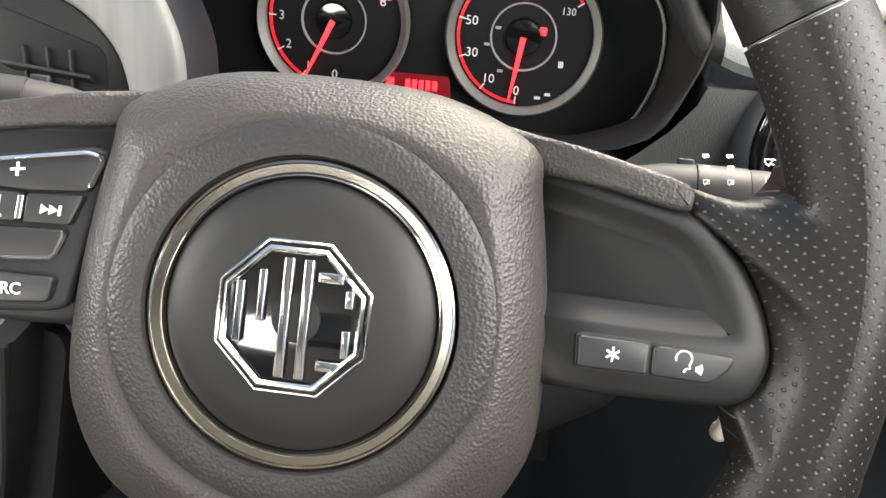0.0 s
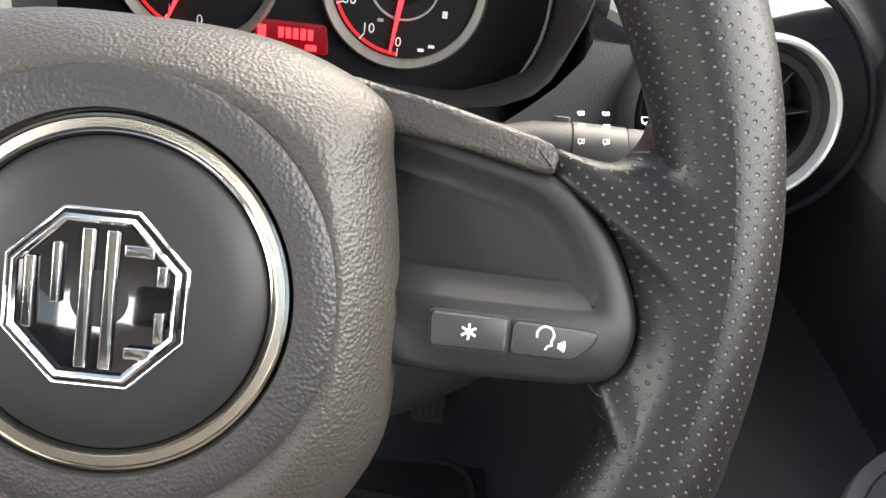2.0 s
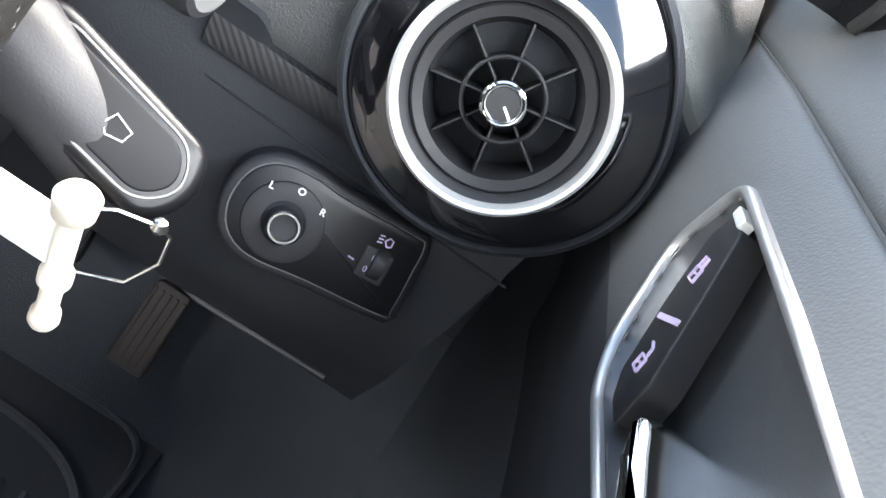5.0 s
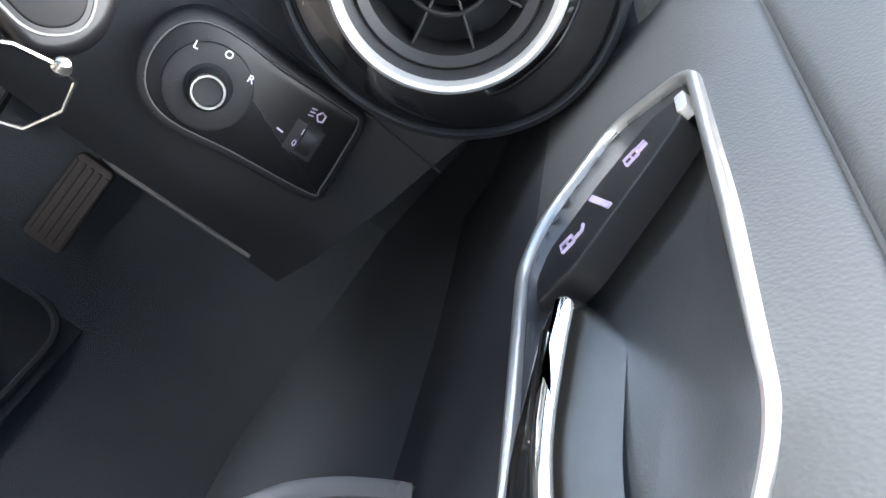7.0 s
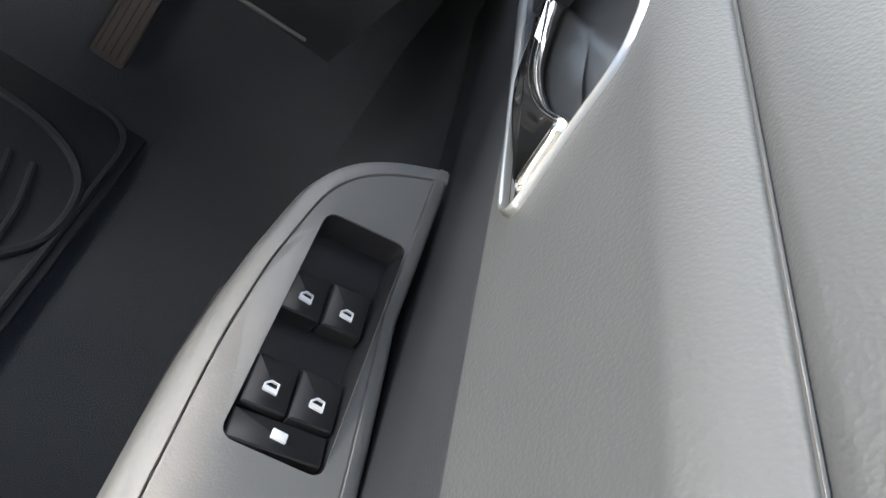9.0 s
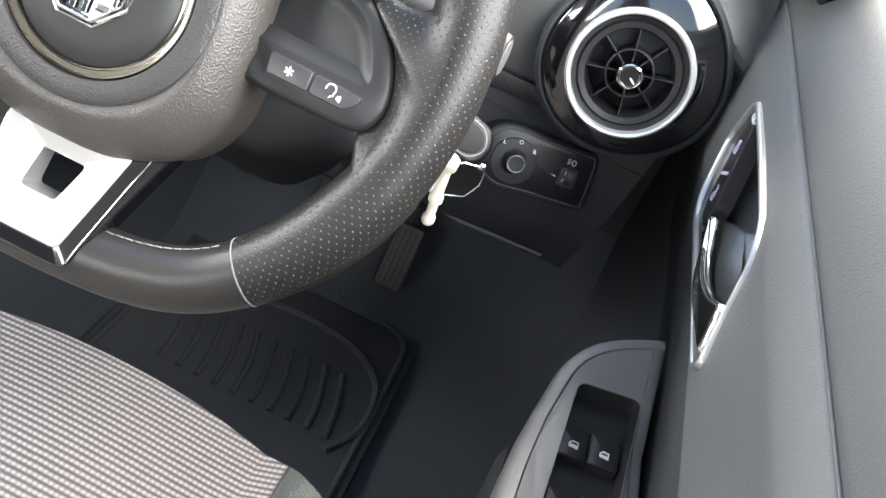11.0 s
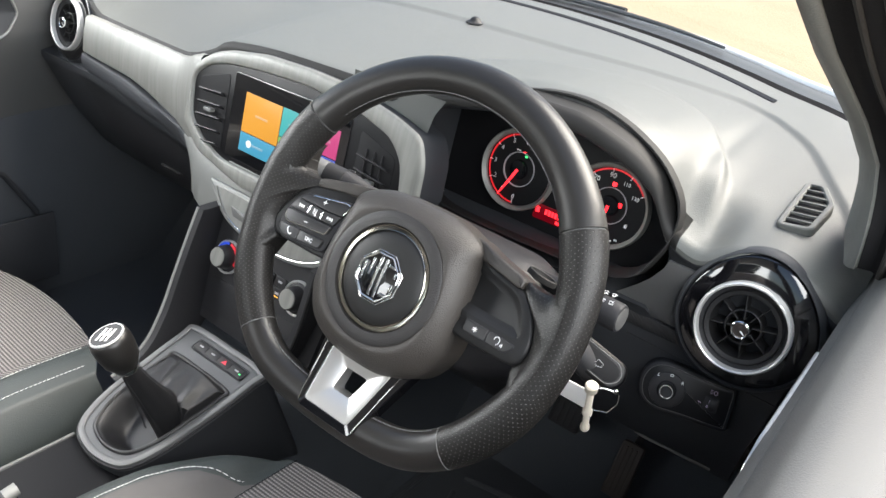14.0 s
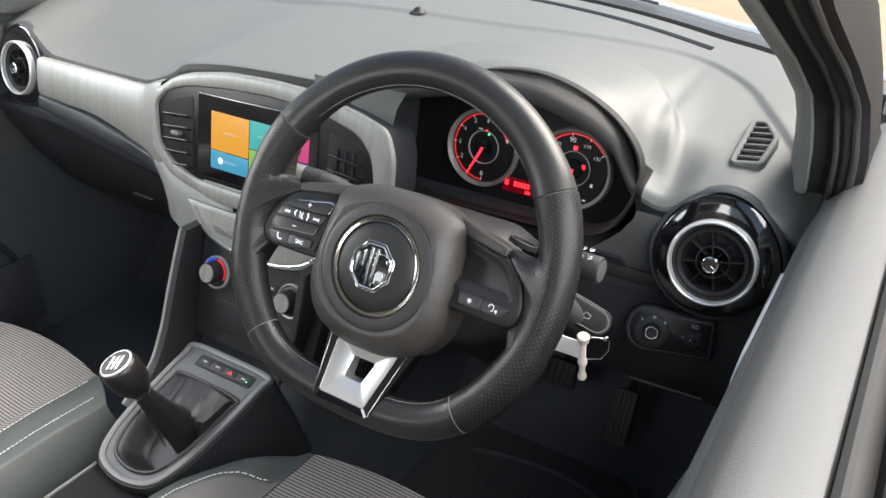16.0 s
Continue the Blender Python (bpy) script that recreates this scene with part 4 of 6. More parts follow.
def stalk(s):
    m = COLUMN.inverted()
    a = m @ (Vector((0.075, 0.150, 0.750)) if s > 0 else Vector((-0.07, 0.135, 0.762)))
    b = m @ (Vector((0.204, 0.147, 0.763)) if s > 0 else Vector((-0.190, 0.086, 0.764)))
    ob = thing("column_stalk", COLUMN, "black column stalk with printed wiper marks" if s > 0 else "black column stalk with printed light marks", "control stalk", "column stalks")
    d = (b - a).normalized()
    ln = (b - a).length
    local = axes(a, d.cross(Vector((0, 1, 0))), Vector((0, 1, 0)))
    # z of this pose runs along the stalk
    zc = local.to_3x3().col[2]
    if zc.dot(d) < 0:
        local = axes(a, Vector((0, 1, 0)).cross(d), Vector((0, 1, 0)))
    part("arm", moved(lathe([(0.009, 0.0), (0.0095, ln * 0.35), (0.0135, ln * 0.48), (0.0145, ln * 0.6)], 32), local), BLACK, ob)
    sl = part("sleeve", moved(lathe([(0.0143, ln * 0.6), (0.0150, ln * 0.605), (0.0150, ln * 0.78), (0.0143, ln * 0.785)], 32), local), SATIN, ob)
    # Left end cap is coloured grey for the light on it; right stays black.
    tip = part("end_cap", moved(lathe([(0.0145, ln * 0.785), (0.0148, ln * 0.80), (0.0148, ln * 0.965), (0.0138, ln * 0.985), (0.0118, ln * 0.99), (0.0112, ln * 0.985), (0, ln * 0.988)], 32), local), BLACK if s > 0 else EDGEGREY, ob, "" if s > 0 else "turning end, coloured grey as if lit")
    part("cap_face", moved(lathe([(0.0122, ln * 0.984), (0.0116, ln * 0.992), (0, ln * 0.994)], 32), local), EDGEGREY, tip, "dull grey end face")
    part("ring_switch", moved(block(-0.002, 0.002, -0.004, 0.004, 0.0, 0.0166, 0.0008), local @ pose(0, 0, ln * 0.57, -90, 0, 0)), SATIN, ob)
    # small printed marks on the side that faces the driver
    for sh, rows in ((0.63, 3), (0.71, 4), (0.84, 2), (0.91, 2)):
        for r in range(rows):
            ang = 0.75 - r * 0.42 if rows > 2 else 0.55 - r * 0.55
            v = Vector((0, math.sin(ang), math.cos(ang)))
            v = (v - d * v.dot(d)).normalized()
            base = axes(a + d * ln * sh + v * 0.0151, d * s, v.cross(d * s))
            k = 0.0012 if rows > 2 else 0.0020
            frame_mark = stroke([(-k, -k * 0.7), (k, -k * 0.7), (k * 1.1, k * 0.7), (-k * 1.1, k * 0.7), (-k, -k * 0.7)], 0.0005, 0, 0.0002)
            stroke([(-k * 0.6, -k * 1.2), (k * 0.7, k * 0.5)], 0.0005, 0, 0.0002, frame_mark)
            part("mark", moved(frame_mark, base), MARK, sl if sh < 0.78 else tip)


stalk(1)
stalk(-1)

fob_m = axes((0.1800, 0.1560, 0.6855), (0.93, 0.12, -0.34), (0.20, 0.70, 0.69))
fob = thing("car_key", fob_m, "black remote car key in the ignition", "key")
part("case", plate(rounded([(-0.036, -0.017), (0.032, -0.0165), (0.039, -0.006), (0.039, 0.006), (0.032, 0.0165), (-0.036, 0.017)], 0.014), -0.010, 0.007, 0.004), LAMPBLACK, fob)
pad = part("button_pad", plate(rounded([(-0.024, -0.0105), (0.026, -0.0105), (0.033, 0), (0.026, 0.0105), (-0.024, 0.0105)], 0.006), 0.005, 0.0078, 0.0008), GAUGE, fob)
part("pad_line", tube([(p[0], p[1], 0.0070) for p in rounded([(-0.026, -0.0125), (0.027, -0.0125), (0.0355, 0), (0.027, 0.0125), (-0.026, 0.0125)], 0.007)], 0.0006, 6, True), EDGEGREY, fob, "grey line round the buttons")
for x in (-0.010, 0.008):
    part("mark", stroke([(x - 0.004, -0.002), (x - 0.001, -0.004), (x + 0.004, -0.002), (x + 0.004, 0.002), (x - 0.003, 0.003), (x - 0.004, -0.002)], 0.0006, 0.0076, 0.0081), DIMMARK, pad)
part("blade", block(-0.060, -0.030, -0.004, 0.004, -0.001, 0.001, 0.0003), STEEL, fob)
tube_top, tube_bot = Vector((0.197, 0.128, 0.676)), Vector((0.197, 0.141, 0.612))
tag = thing("key_tag", axes(tube_bot, (1, 0, 0), (tube_top - tube_bot).cross(Vector((1, 0, 0)))), "ivory plastic tag clip with a white card label on the key", "key tag")
ln = (tube_top - tube_bot).length
flip = (tag.matrix_world.to_3x3().col[2]).dot(tube_top - tube_bot)
k = 1 if flip > 0 else -1
part("clip", lathe([(0, 0), (0.0045, 0.0), (0.0052, 0.002 * k), (0.0050, 0.006 * k), (0.0036, 0.008 * k), (0.0036, 0.022 * k), (0.0054, 0.024 * k), (0.0054, 0.029 * k), (0.0038, 0.031 * k), (0.0038, (ln - 0.010) * k), (0.0065, (ln - 0.007) * k), (0.0070, ln * k), (0.0055, (ln + 0.002) * k), (0, (ln + 0.001) * k)], 28), IVORY, tag, "ivory moulded pin")
part("card", moved(block(-0.048, 0.0, 0.030, 0.056, -0.0009, 0.0009, 0.0003, corner=0.002), pose(0, 0, 0, 90 * k if k > 0 else -90, 0, 0) @ pose(-0.003, 0, 0.0, 0, 0, 0)), PAPER, tag, "white card label")
m = tag.matrix_world.inverted()
wire = [m @ Vector(p) for p in ((0.197, 0.128, 0.672), (0.207, 0.133, 0.676), (0.218, 0.140, 0.674), (0.221, 0.146, 0.668), (0.221, 0.148, 0.655), (0.214, 0.146, 0.642), (0.197, 0.138, 0.640))]
part("wire_loop", tube(wire, 0.0007, 6), STEEL, tag, "bent steel wire")
part("wire_eye", moved(lathe([(0, 0.003), (0.002, 0.0022), (0.003, 0), (0.002, -0.0022), (0, -0.003)], 12), Matrix.Translation(wire[2])), STEEL, tag)

# ---- instruments ----
CL = axes((0, 0.371, 0.754), (1, 0, 0), (0, 0.156, 0.988))
cluster = thing("instrument_cluster", CL, "instrument cluster with two round red-lit dials under a hood", "gauge cluster")
FACE = smooth([(-0.206, -0.012), (-0.205, 0.028), (-0.190, 0.055), (-0.155, 0.072), (-0.08, 0.092), (0.0, 0.104), (0.08, 0.100), (0.140, 0.060), (0.170, 0.020), (0.165, -0.035), (0.130, -0.065), (0.0, -0.075), (-0.100, -0.076), (-0.168, -0.071), (-0.192, -0.050)], 4)
MOUTH = smooth([(-0.186, 0.000), (-0.185, 0.030), (-0.174, 0.066), (-0.140, 0.098), (-0.085, 0.114), (-0.02, 0.130), (0.04, 0.134), (0.10, 0.120), (0.155, 0.090), (0.187, 0.046), (0.178, -0.010), (0.140, -0.052), (0.0, -0.060), (-0.100, -0.060), (-0.155, -0.053), (-0.178, -0.030)], 4)
part("face", plate(FACE, -0.01, 0.0), GAUGE, cluster)
MOUTH = [Vector((p.x * 0.965, p.y * 0.955 - 0.001)) for p in MOUTH]
part("hood_lining", loft([[(p[0], p[1], -0.004) for p in FACE], [(p[0] * 1.002, p[1], 0.006) for p in FACE], *[[(f[0] * (1 - t) + q[0] * t, f[1] * (1 - t) + q[1] * t, 0.006 + t * (0.078 - 0.12 * (q[1] - 0.06) * 0.5)) for f, q in zip(FACE, MOUTH)] for t in (0.25, 0.5, 0.75, 0.95, 1.0)], [(q[0] * 1.010, q[1] * 1.010 + 0.001, 0.084 - 0.06 * (q[1] - 0.06)) for q in MOUTH], [(q[0] * 1.022, q[1] * 1.022 + 0.001, 0.072 - 0.06 * (q[1] - 0.06)) for q in MOUTH]]), LINING, cluster, "black funnel under the hood", 60)
part("face_edge", tube([(p[0] * 0.978, p[1] * 0.978, 0.0075) for p in FACE], 0.0013, 6, True), GREYTRIM, cluster, "thin grey edge line")


def dial(x, labels, start, step, needle, hot=None):
    d = part("dial", moved(lathe([(0, 0.0), (0.049, 0.0), (0.0495, 0.003)], 72), Matrix.Translation((x, 0.003, 0.002))), GAUGE, cluster)
    part("dial_ring", moved(lathe([(0.0555, -0.002), (0.0555, 0.006), (0.0540, 0.0085), (0.0495, 0.0045), (0.0490, 0.001)], 72), Matrix.Translation((x, 0.003, 0.003))), SILVER, d, "satin silver bezel ring")
    part("inner_ring", moved(lathe([(0.0238, 0.0), (0.0238, 0.0025), (0.0230, 0.0025), (0.0225, 0.0)], 48), Matrix.Translation((x, 0.003, 0.002))), DIMMARK, d)
    o = pose(x, 0.003, 0.0024)
    n = len(labels)
    end = start - step * (n - 1)
    part("lit_ring", moved(stroke(arc(0, 0, 0.0466, start, end, 60), 0.0022, 0, 0.0003), o), REDDIM, d, "red lit scale ring")
    if hot:
        part("warning_band", moved(stroke(arc(0, 0, 0.042, hot, end, 12), 0.011, -0.0002, 0.0001), o), REDDIM, d, "red warning band")
    for i in range(n):
        a = radians(start - step * i)
        part("tick", moved(stroke([(0.0425 * math.cos(a), 0.0425 * math.sin(a)), (0.0478 * math.cos(a), 0.0478 * math.sin(a))], 0.0009, 0.0003, 0.0006), o), MARK, d)
    for i, t in enumerate(labels):
        a = radians(start - step * i)
        r = 0.0385 if len(t) < 3 else 0.0355
        words("numeral", t, 0.0092 if len(t) < 3 else 0.0070, MARK, d, o @ pose(r * math.cos(a), r * math.sin(a), 0.0003))
    a = radians(needle)
    nd = bmesh.new()
    c, s = math.cos(a), math.sin(a)
    loft([[(-s * w, c * w, z), (s * w, -c * w, z), (c * 0.046 + s * 0.0006, s * 0.046 - c * 0.0006, z), (c * 0.046 - s * 0.0006, s * 0.046 + c * 0.0006, z)] for w, z in ((0.0022, 0.004), (0.0016, 0.0052))], True, (True, True), nd)
    part("needle", moved(nd, o), RED, d, "glowing red needle")
    part("needle_hub", moved(lathe([(0, 0.0045), (0.012, 0.004), (0.0135, 0.0)], 40), o @ pose(0, 0, 0)), GLOSS, d)
    return d


tach = dial(-0.0665, [str(i) for i in range(9)], 272, 31, 244, 60)
speed = dial(0.0705, ["0", "10", "30", "50", "70", "90", "110", "130"], 268, 33.5, 262)
for x, y, w, h, mat, par in ((-0.0605, 0.0225, 0.0035, 0.0028, GREEN, tach), (-0.0745, 0.0280, 0.0060, 0.0016, MARK, tach), (-0.0645, 0.0275, 0.0030, 0.0016, RED, tach), (0.069, 0.031, 0.0055, 0.0050, RED, speed), (0.084, 0.008, 0.0045, 0.0055, RED, speed), (0.092, -0.036, 0.0042, 0.0020, MARK, speed), (0.085, -0.039, 0.0042, 0.0020, MARK, speed), (0.099, -0.014, 0.0035, 0.0045, MARK, speed), (0.052, 0.008, 0.004, 0.002, DIMMARK, speed), (0.045, -0.004, 0.004, 0.002, DIMMARK, speed), (0.056, -0.022, 0.004, 0.002, DIMMARK, speed)):
    part("tell_tale", block(x - w / 2, x + w / 2, y - h / 2, y + h / 2, 0.0022, 0.0034, 0.0002), mat, par)
disp = part("display", plate(rounded([(-0.030, -0.050), (0.022, -0.050), (0.020, -0.030), (-0.028, -0.030)], 0.003), -0.001, 0.0022, 0.0004), REDDARK, cluster, "dark red lit display")
for x, y, w, h in ((-0.0235, -0.0375, 0.0055, 0.0075), (-0.0105, -0.0375, 0.0035, 0.0070), (-0.0055, -0.0375, 0.0035, 0.0070), (-0.0005, -0.0375, 0.0035, 0.0070), (0.0045, -0.0375, 0.0035, 0.0070), (0.0095, -0.0375, 0.0035, 0.0070), (0.010, -0.0460, 0.0075, 0.0040)):
    part("lit_bar", block(x - w / 2, x + w / 2, y - h / 2, y + h / 2, 0.002, 0.0028, 0.0002), RED, disp)

# ---- round vents ----
def round_vent(m, label, s):
    v = thing("air_vent", m, label, "air vent", "round dashboard vents")
    turn = np.linspace(0, math.tau, 65)[:-1]
    drop = [((0.0715 + 0.002 * math.cos(t)) * math.cos(t) * (1 - 0.10 * max(0, math.sin(t)) ** 3), (0.066 + 0.013 * ease(0, 1, max(0, math.sin(t)))) * math.sin(t)) for t in turn]
    rings = []
    for k, z in ((1.0, -0.06), (1.0, -0.004), (0.985, -0.001), (0.95, 0.0)):
        rings.append([(x * k * s, y * k, z) for x, y in drop])
    for f, z in ((0.35, 0.0012), (0.7, 0.0020), (1.0, 0.0022)):
        rings.append([((x * 0.95 * (1 - f) + 0.0490 * math.cos(t) * f) * s, y * 0.95 * (1 - f) + 0.0490 * math.sin(t) * f, z) for (x, y), t in zip(drop, turn)])
    part("surround", loft(rings), GLOSS, v, "gloss black moulded surround", 60)
    edge = [[(x * k * s, y * k, z) for x, y in drop] for k, z in ((1.10, -0.05), (1.09, -0.010), (1.06, -0.002), (1.02, 0.0005), (1.0, -0.004))]
    part("surround_edge", loft(edge), HARD, v, "grained grey edge", 60)
    part("throat", lathe([(0.0490, -0.010), (0.0480, 0.008), (0.0450, 0.005), (0.0410, 0.003), (0.0400, -0.012), (0.039, -0.035), (0, -0.036)], 64), BLACK, v)
    part("ring", lathe([(0.0500, -0.008), (0.0500, 0.0090), (0.0492, 0.0122), (0.0477, 0.0134), (0.0460, 0.0124), (0.0452, 0.0090), (0.0448, 0.0)], 84), RINGSILVER, v, "bright satin chrome ring")
    part("inner_collar", lathe([(0.0405, -0.02), (0.0405, 0.004), (0.0392, 0.0058), (0.0348, 0.0040), (0.0325, -0.010), (0.0325, -0.02)], 64), SATIN, v)
    for i in range(8):
        a = i * 45 + 12
        part("vane", moved(block(0.0090, 0.0340, -0.0006, 0.0006, -0.030, 0.0005 if i % 2 else 0.0025, 0.0003), pose(0, 0, 0, 0, 0, a)), SATIN, v)
    part("vane_ring", lathe([(0.0192, -0.02), (0.0192, 0.0032), (0.0182, 0.0040), (0.0175, 0.0032), (0.0175, -0.02)], 48), SATIN, v)
    hub = part("hub", lathe([(0.0095, -0.02), (0.0095, 0.008), (0.0102, 0.0085), (0.0102, 0.0150), (0.0097, 0.0172), (0.0088, 0.0178), (0.0078, 0.0165), (0, 0.0160)], 40), CHROME, v, "knurled chrome knob")
    part("hub_cap", lathe([(0.0077, 0.0162), (0.0070, 0.0169), (0, 0.0168)], 32), GLOSS, hub)
    part("pointer", moved(block(0.001, 0.0068, -0.0006, 0.0006, 0.0166, 0.0174, 0.0002), pose(0, 0, 0, 0, 0, -35)), MARK, hub)
    return v


SILVERCHROME = material("satin chrome", (0.78, 0.78, 0.76), 0.34, 0.55, vary=0.04)
round_vent(axes((0.286, 0.276, 0.7275), (1, 0.03, 0), (0, 0.20, 1)), "round air vent with chrome ring in a gloss black surround", 1)
round_vent(axes((-1.010, 0.274, 0.735), (1, -0.03, 0), (0, 0.20, 1)), "round air vent with chrome ring beside the passenger door", -1)

# ---- demister vent at the end of the dashboard ----
dv = thing("demister_vent", axes((0.2845, 0.394, pad_z(0.2845, 0.394) + 0.003), (1, 0.10, 0.10), (-0.10, 0.95, 0.26)) @ Matrix.Diagonal((0.95, 0.86, 1, 1)), "small dark slatted demister vent in the dashboard top", "air vent")
DV = rounded([(-0.020, -0.052), (0.012, -0.050), (0.023, 0.012), (0.008, 0.050), (-0.008, 0.050)], 0.006)
part("frame", frame_plate(shrink(DV, -0.004), shrink(DV, 0.003), -0.025, 0.0060, 0.0015), PAD, dv)
# Black plate over the pad, in place of the shaded space between the slats.
part("hollow", plate(shrink(DV, 0.002), -0.012, 0.0020, 0.0002), GAUGE, dv)
for i in range(6):
    y = -0.037 + i * 0.0145
    w0 = line([(-0.052, -0.018), (0.050, -0.006)], y)
    w1 = line([(-0.050, 0.010), (0.012, 0.020), (0.050, 0.006)], y)
    part("slat", moved(block(w0, w1, -0.0012, 0.0012, 0.0030, 0.0056, 0.0003), pose(0, y, 0, 8, 0, 0)), PAD, dv)

# ---- groove and light sensor on the dashboard top ----
for dy0, r, x1 in ((-0.066, 0.0035, 0.15), (-0.074, 0.0030, 0.15)):
    pts = [(x, rear_y(x) + dy0, pad_z(x, rear_y(x) + dy0) + 0.0005) for x in np.linspace(-0.80, x1, 30)]
    part("demister_slot", tube(pts, r, 6, flat=0.4), BLACK, dash, "dark windscreen demister slot")
sx, sy = -0.358, 0.641
sz = pad_z(sx, sy)
ls = thing("light_sensor", pose(sx, sy, sz), "small black dome sensor on the dashboard top", "sensor")
part("dome", lathe([(0.016, -0.002), (0.0155, 0.001), (0.010, 0.0035), (0.008, 0.007), (0.004, 0.0095), (0, 0.010)], 24), SATIN, ls)

# ---- driver's lower switch panel ----
HP = axes((0.255, 0.277, 0.62), (0.9701, 0.2425, 0), (-0.097, 0.388, 0.916))
lamp_panel = thing("lighting_panel", HP, "black switch panel with mirror knob and headlight leveller", "switch panel")
PL = smooth([(-0.0505, -0.004), (-0.047, 0.012), (-0.036, 0.0210), (-0.018, 0.0225), (0.0, 0.0205), (0.038, 0.0195), (0.0455, 0.0170), (0.0465, 0.0), (0.0465, -0.020), (0.0430, -0.0250), (0.0, -0.0255), (-0.030, -0.0265), (-0.045, -0.019)], 4)
part("backing", plate(shrink(PL, -0.005), -0.045, -0.0015, 0.004), BLACK, lamp_panel)
base = part("plate", plate(PL, -0.03, 0.0005, 0.0012), LAMPBLACK, lamp_panel)
part("plate_edge", tube([(p[0], p[1], -0.0002) for p in PL], 0.0005, 6, True), EDGEGREY, base, "thin grey edge")
knob = part("mirror_knob", moved(lathe([(0.0205, 0.0), (0.0200, 0.0022), (0.0185, 0.0028), (0.0110, 0.0028), (0.0092, 0.0045), (0.0090, 0.0135), (0.0082, 0.0150), (0.0068, 0.0152), (0.0060, 0.0138), (0, 0.0134)], 44), Matrix.Translation((-0.0228, -0.0042, 0))), BLACK, lamp_panel)
part("knob_ring", moved(lathe([(0.0083, 0.0147), (0.0076, 0.0158), (0.0066, 0.0158), (0.0062, 0.0146)], 36), Matrix.Translation((-0.0228, -0.0042, 0))), CHROME, knob, "chrome ring")
for t, x, y in (("L", -0.0360, 0.0098), ("O", -0.0220, 0.0135), ("R", -0.0085, 0.0090)):
    words("lettering", t, 0.0050, MARK, base, pose(x, y, 0.0034), 0.0001)
wheel_hole = part("wheel_recess", moved(block(-0.008, 0.008, -0.010, 0.007, -0.001, 0.0012, 0.0008), pose(0.027, -0.002, 0)), BLACK, base)
part("thumb_wheel", moved(lathe([(0.0, -0.0035), (0.0095, -0.0035), (0.0098, -0.002), (0.0098, 0.002), (0.0095, 0.0035), (0, 0.0035)], 28), pose(0.0285, -0.002, -0.0045, 0, 90, 0)), BLACK, base)
words("lettering", "1", 0.0045, LILAC, base, pose(0.0245, -0.0002, 0.0016))
words("lettering", "0", 0.0045, LILAC, base, pose(0.0235, -0.0068, 0.0016))
icon = stroke([(0.0280, 0.0080), (0.0262, 0.0105), (0.0280, 0.0128), (0.0302, 0.0120), (0.0302, 0.0088), (0.0280, 0.0080)], 0.0008, 0.0008, 0.0012)
for i in range(3):
    stroke([(0.0225, 0.0085 + i * 0.0018), (0.0250, 0.0090 + i * 0.0018)], 0.0007, 0.0008, 0.0012, icon)
part("mark", icon, LILAC, base, "lilac headlamp mark")
part("mark", stroke([(0.0130, -0.0045), (0.0165, -0.0050)], 0.0008, 0.0008, 0.0012), LILAC, base)

# trim seams of the driver's fascia
def on_fascia(x, z, d=0.0008):
    return (x, fascia_y(x, z) - d, z)


FASCIA = material("pebbled fascia plastic", (0.080, 0.080, 0.080), 0.42, grain=900, bump=0.00035, kind="voronoi", vary=0.1)
WEAVE = material("weave-printed plastic", (0.03, 0.03, 0.031), 0.34, vary=0.1)
wv = WEAVE.node_tree.nodes.new("ShaderNodeTexWave")
wv.bands_direction = "DIAGONAL"
wv.inputs["Scale"].default_value, wv.inputs["Distortion"].default_value = 120.0, 0.6
wb = WEAVE.node_tree.nodes.new("ShaderNodeBump")
wb.inputs["Distance"].default_value = 0.00025
wc = WEAVE.node_tree.nodes.new("ShaderNodeTexCoord")
WEAVE.node_tree.links.new(wc.outputs["Object"], wv.inputs["Vector"])
WEAVE.node_tree.links.new(wv.outputs["Fac"], wb.inputs["Height"])
WEAVE.node_tree.links.new(wb.outputs["Normal"], WEAVE.node_tree.nodes["Principled BSDF"].inputs["Normal"])
part("fascia_panel", loft([[on_fascia(x, z, k) for x in np.linspace(line([(0.676, 0.118), (0.70, 0.146), (0.72, 0.166), (0.74, 0.181), (0.757, 0.186)], z), 0.240, 12)] for z, k in ((0.676, -0.002), (0.676, 0.002), (0.680, 0.004), (0.695, 0.004), (0.710, 0.004), (0.725, 0.004), (0.745, 0.004), (0.757, 0.003), (0.757, -0.004))], False), FASCIA, dash, "grained grey panel beside the instruments")
part("carbon_strip", loft([[on_fascia(x, z, k) for x in np.linspace(0.150, 0.246, 14)] for z, k in ((0.6735, -0.002), (0.6735, 0.004), (0.670, 0.0052), (0.660, 0.0052), (0.6565, 0.004), (0.6565, -0.002))], False), WEAVE, dash, "black weave-patterned strip")
part("fascia_seam", tube([on_fascia(x, 0.6415 - 0.02 * (x - 0.16), 0.0003) for x in np.linspace(0.158, 0.345, 14)], 0.0009, 5), BLACK, dash)
part("shelf_edge", tube([on_fascia(x, 0.489 + 0.085 * (x - 0.19), 0.0005) for x in np.linspace(0.186, 0.298, 12)], 0.0022, 8), EDGEGREY, dash, "rolled edge of the knee panel")

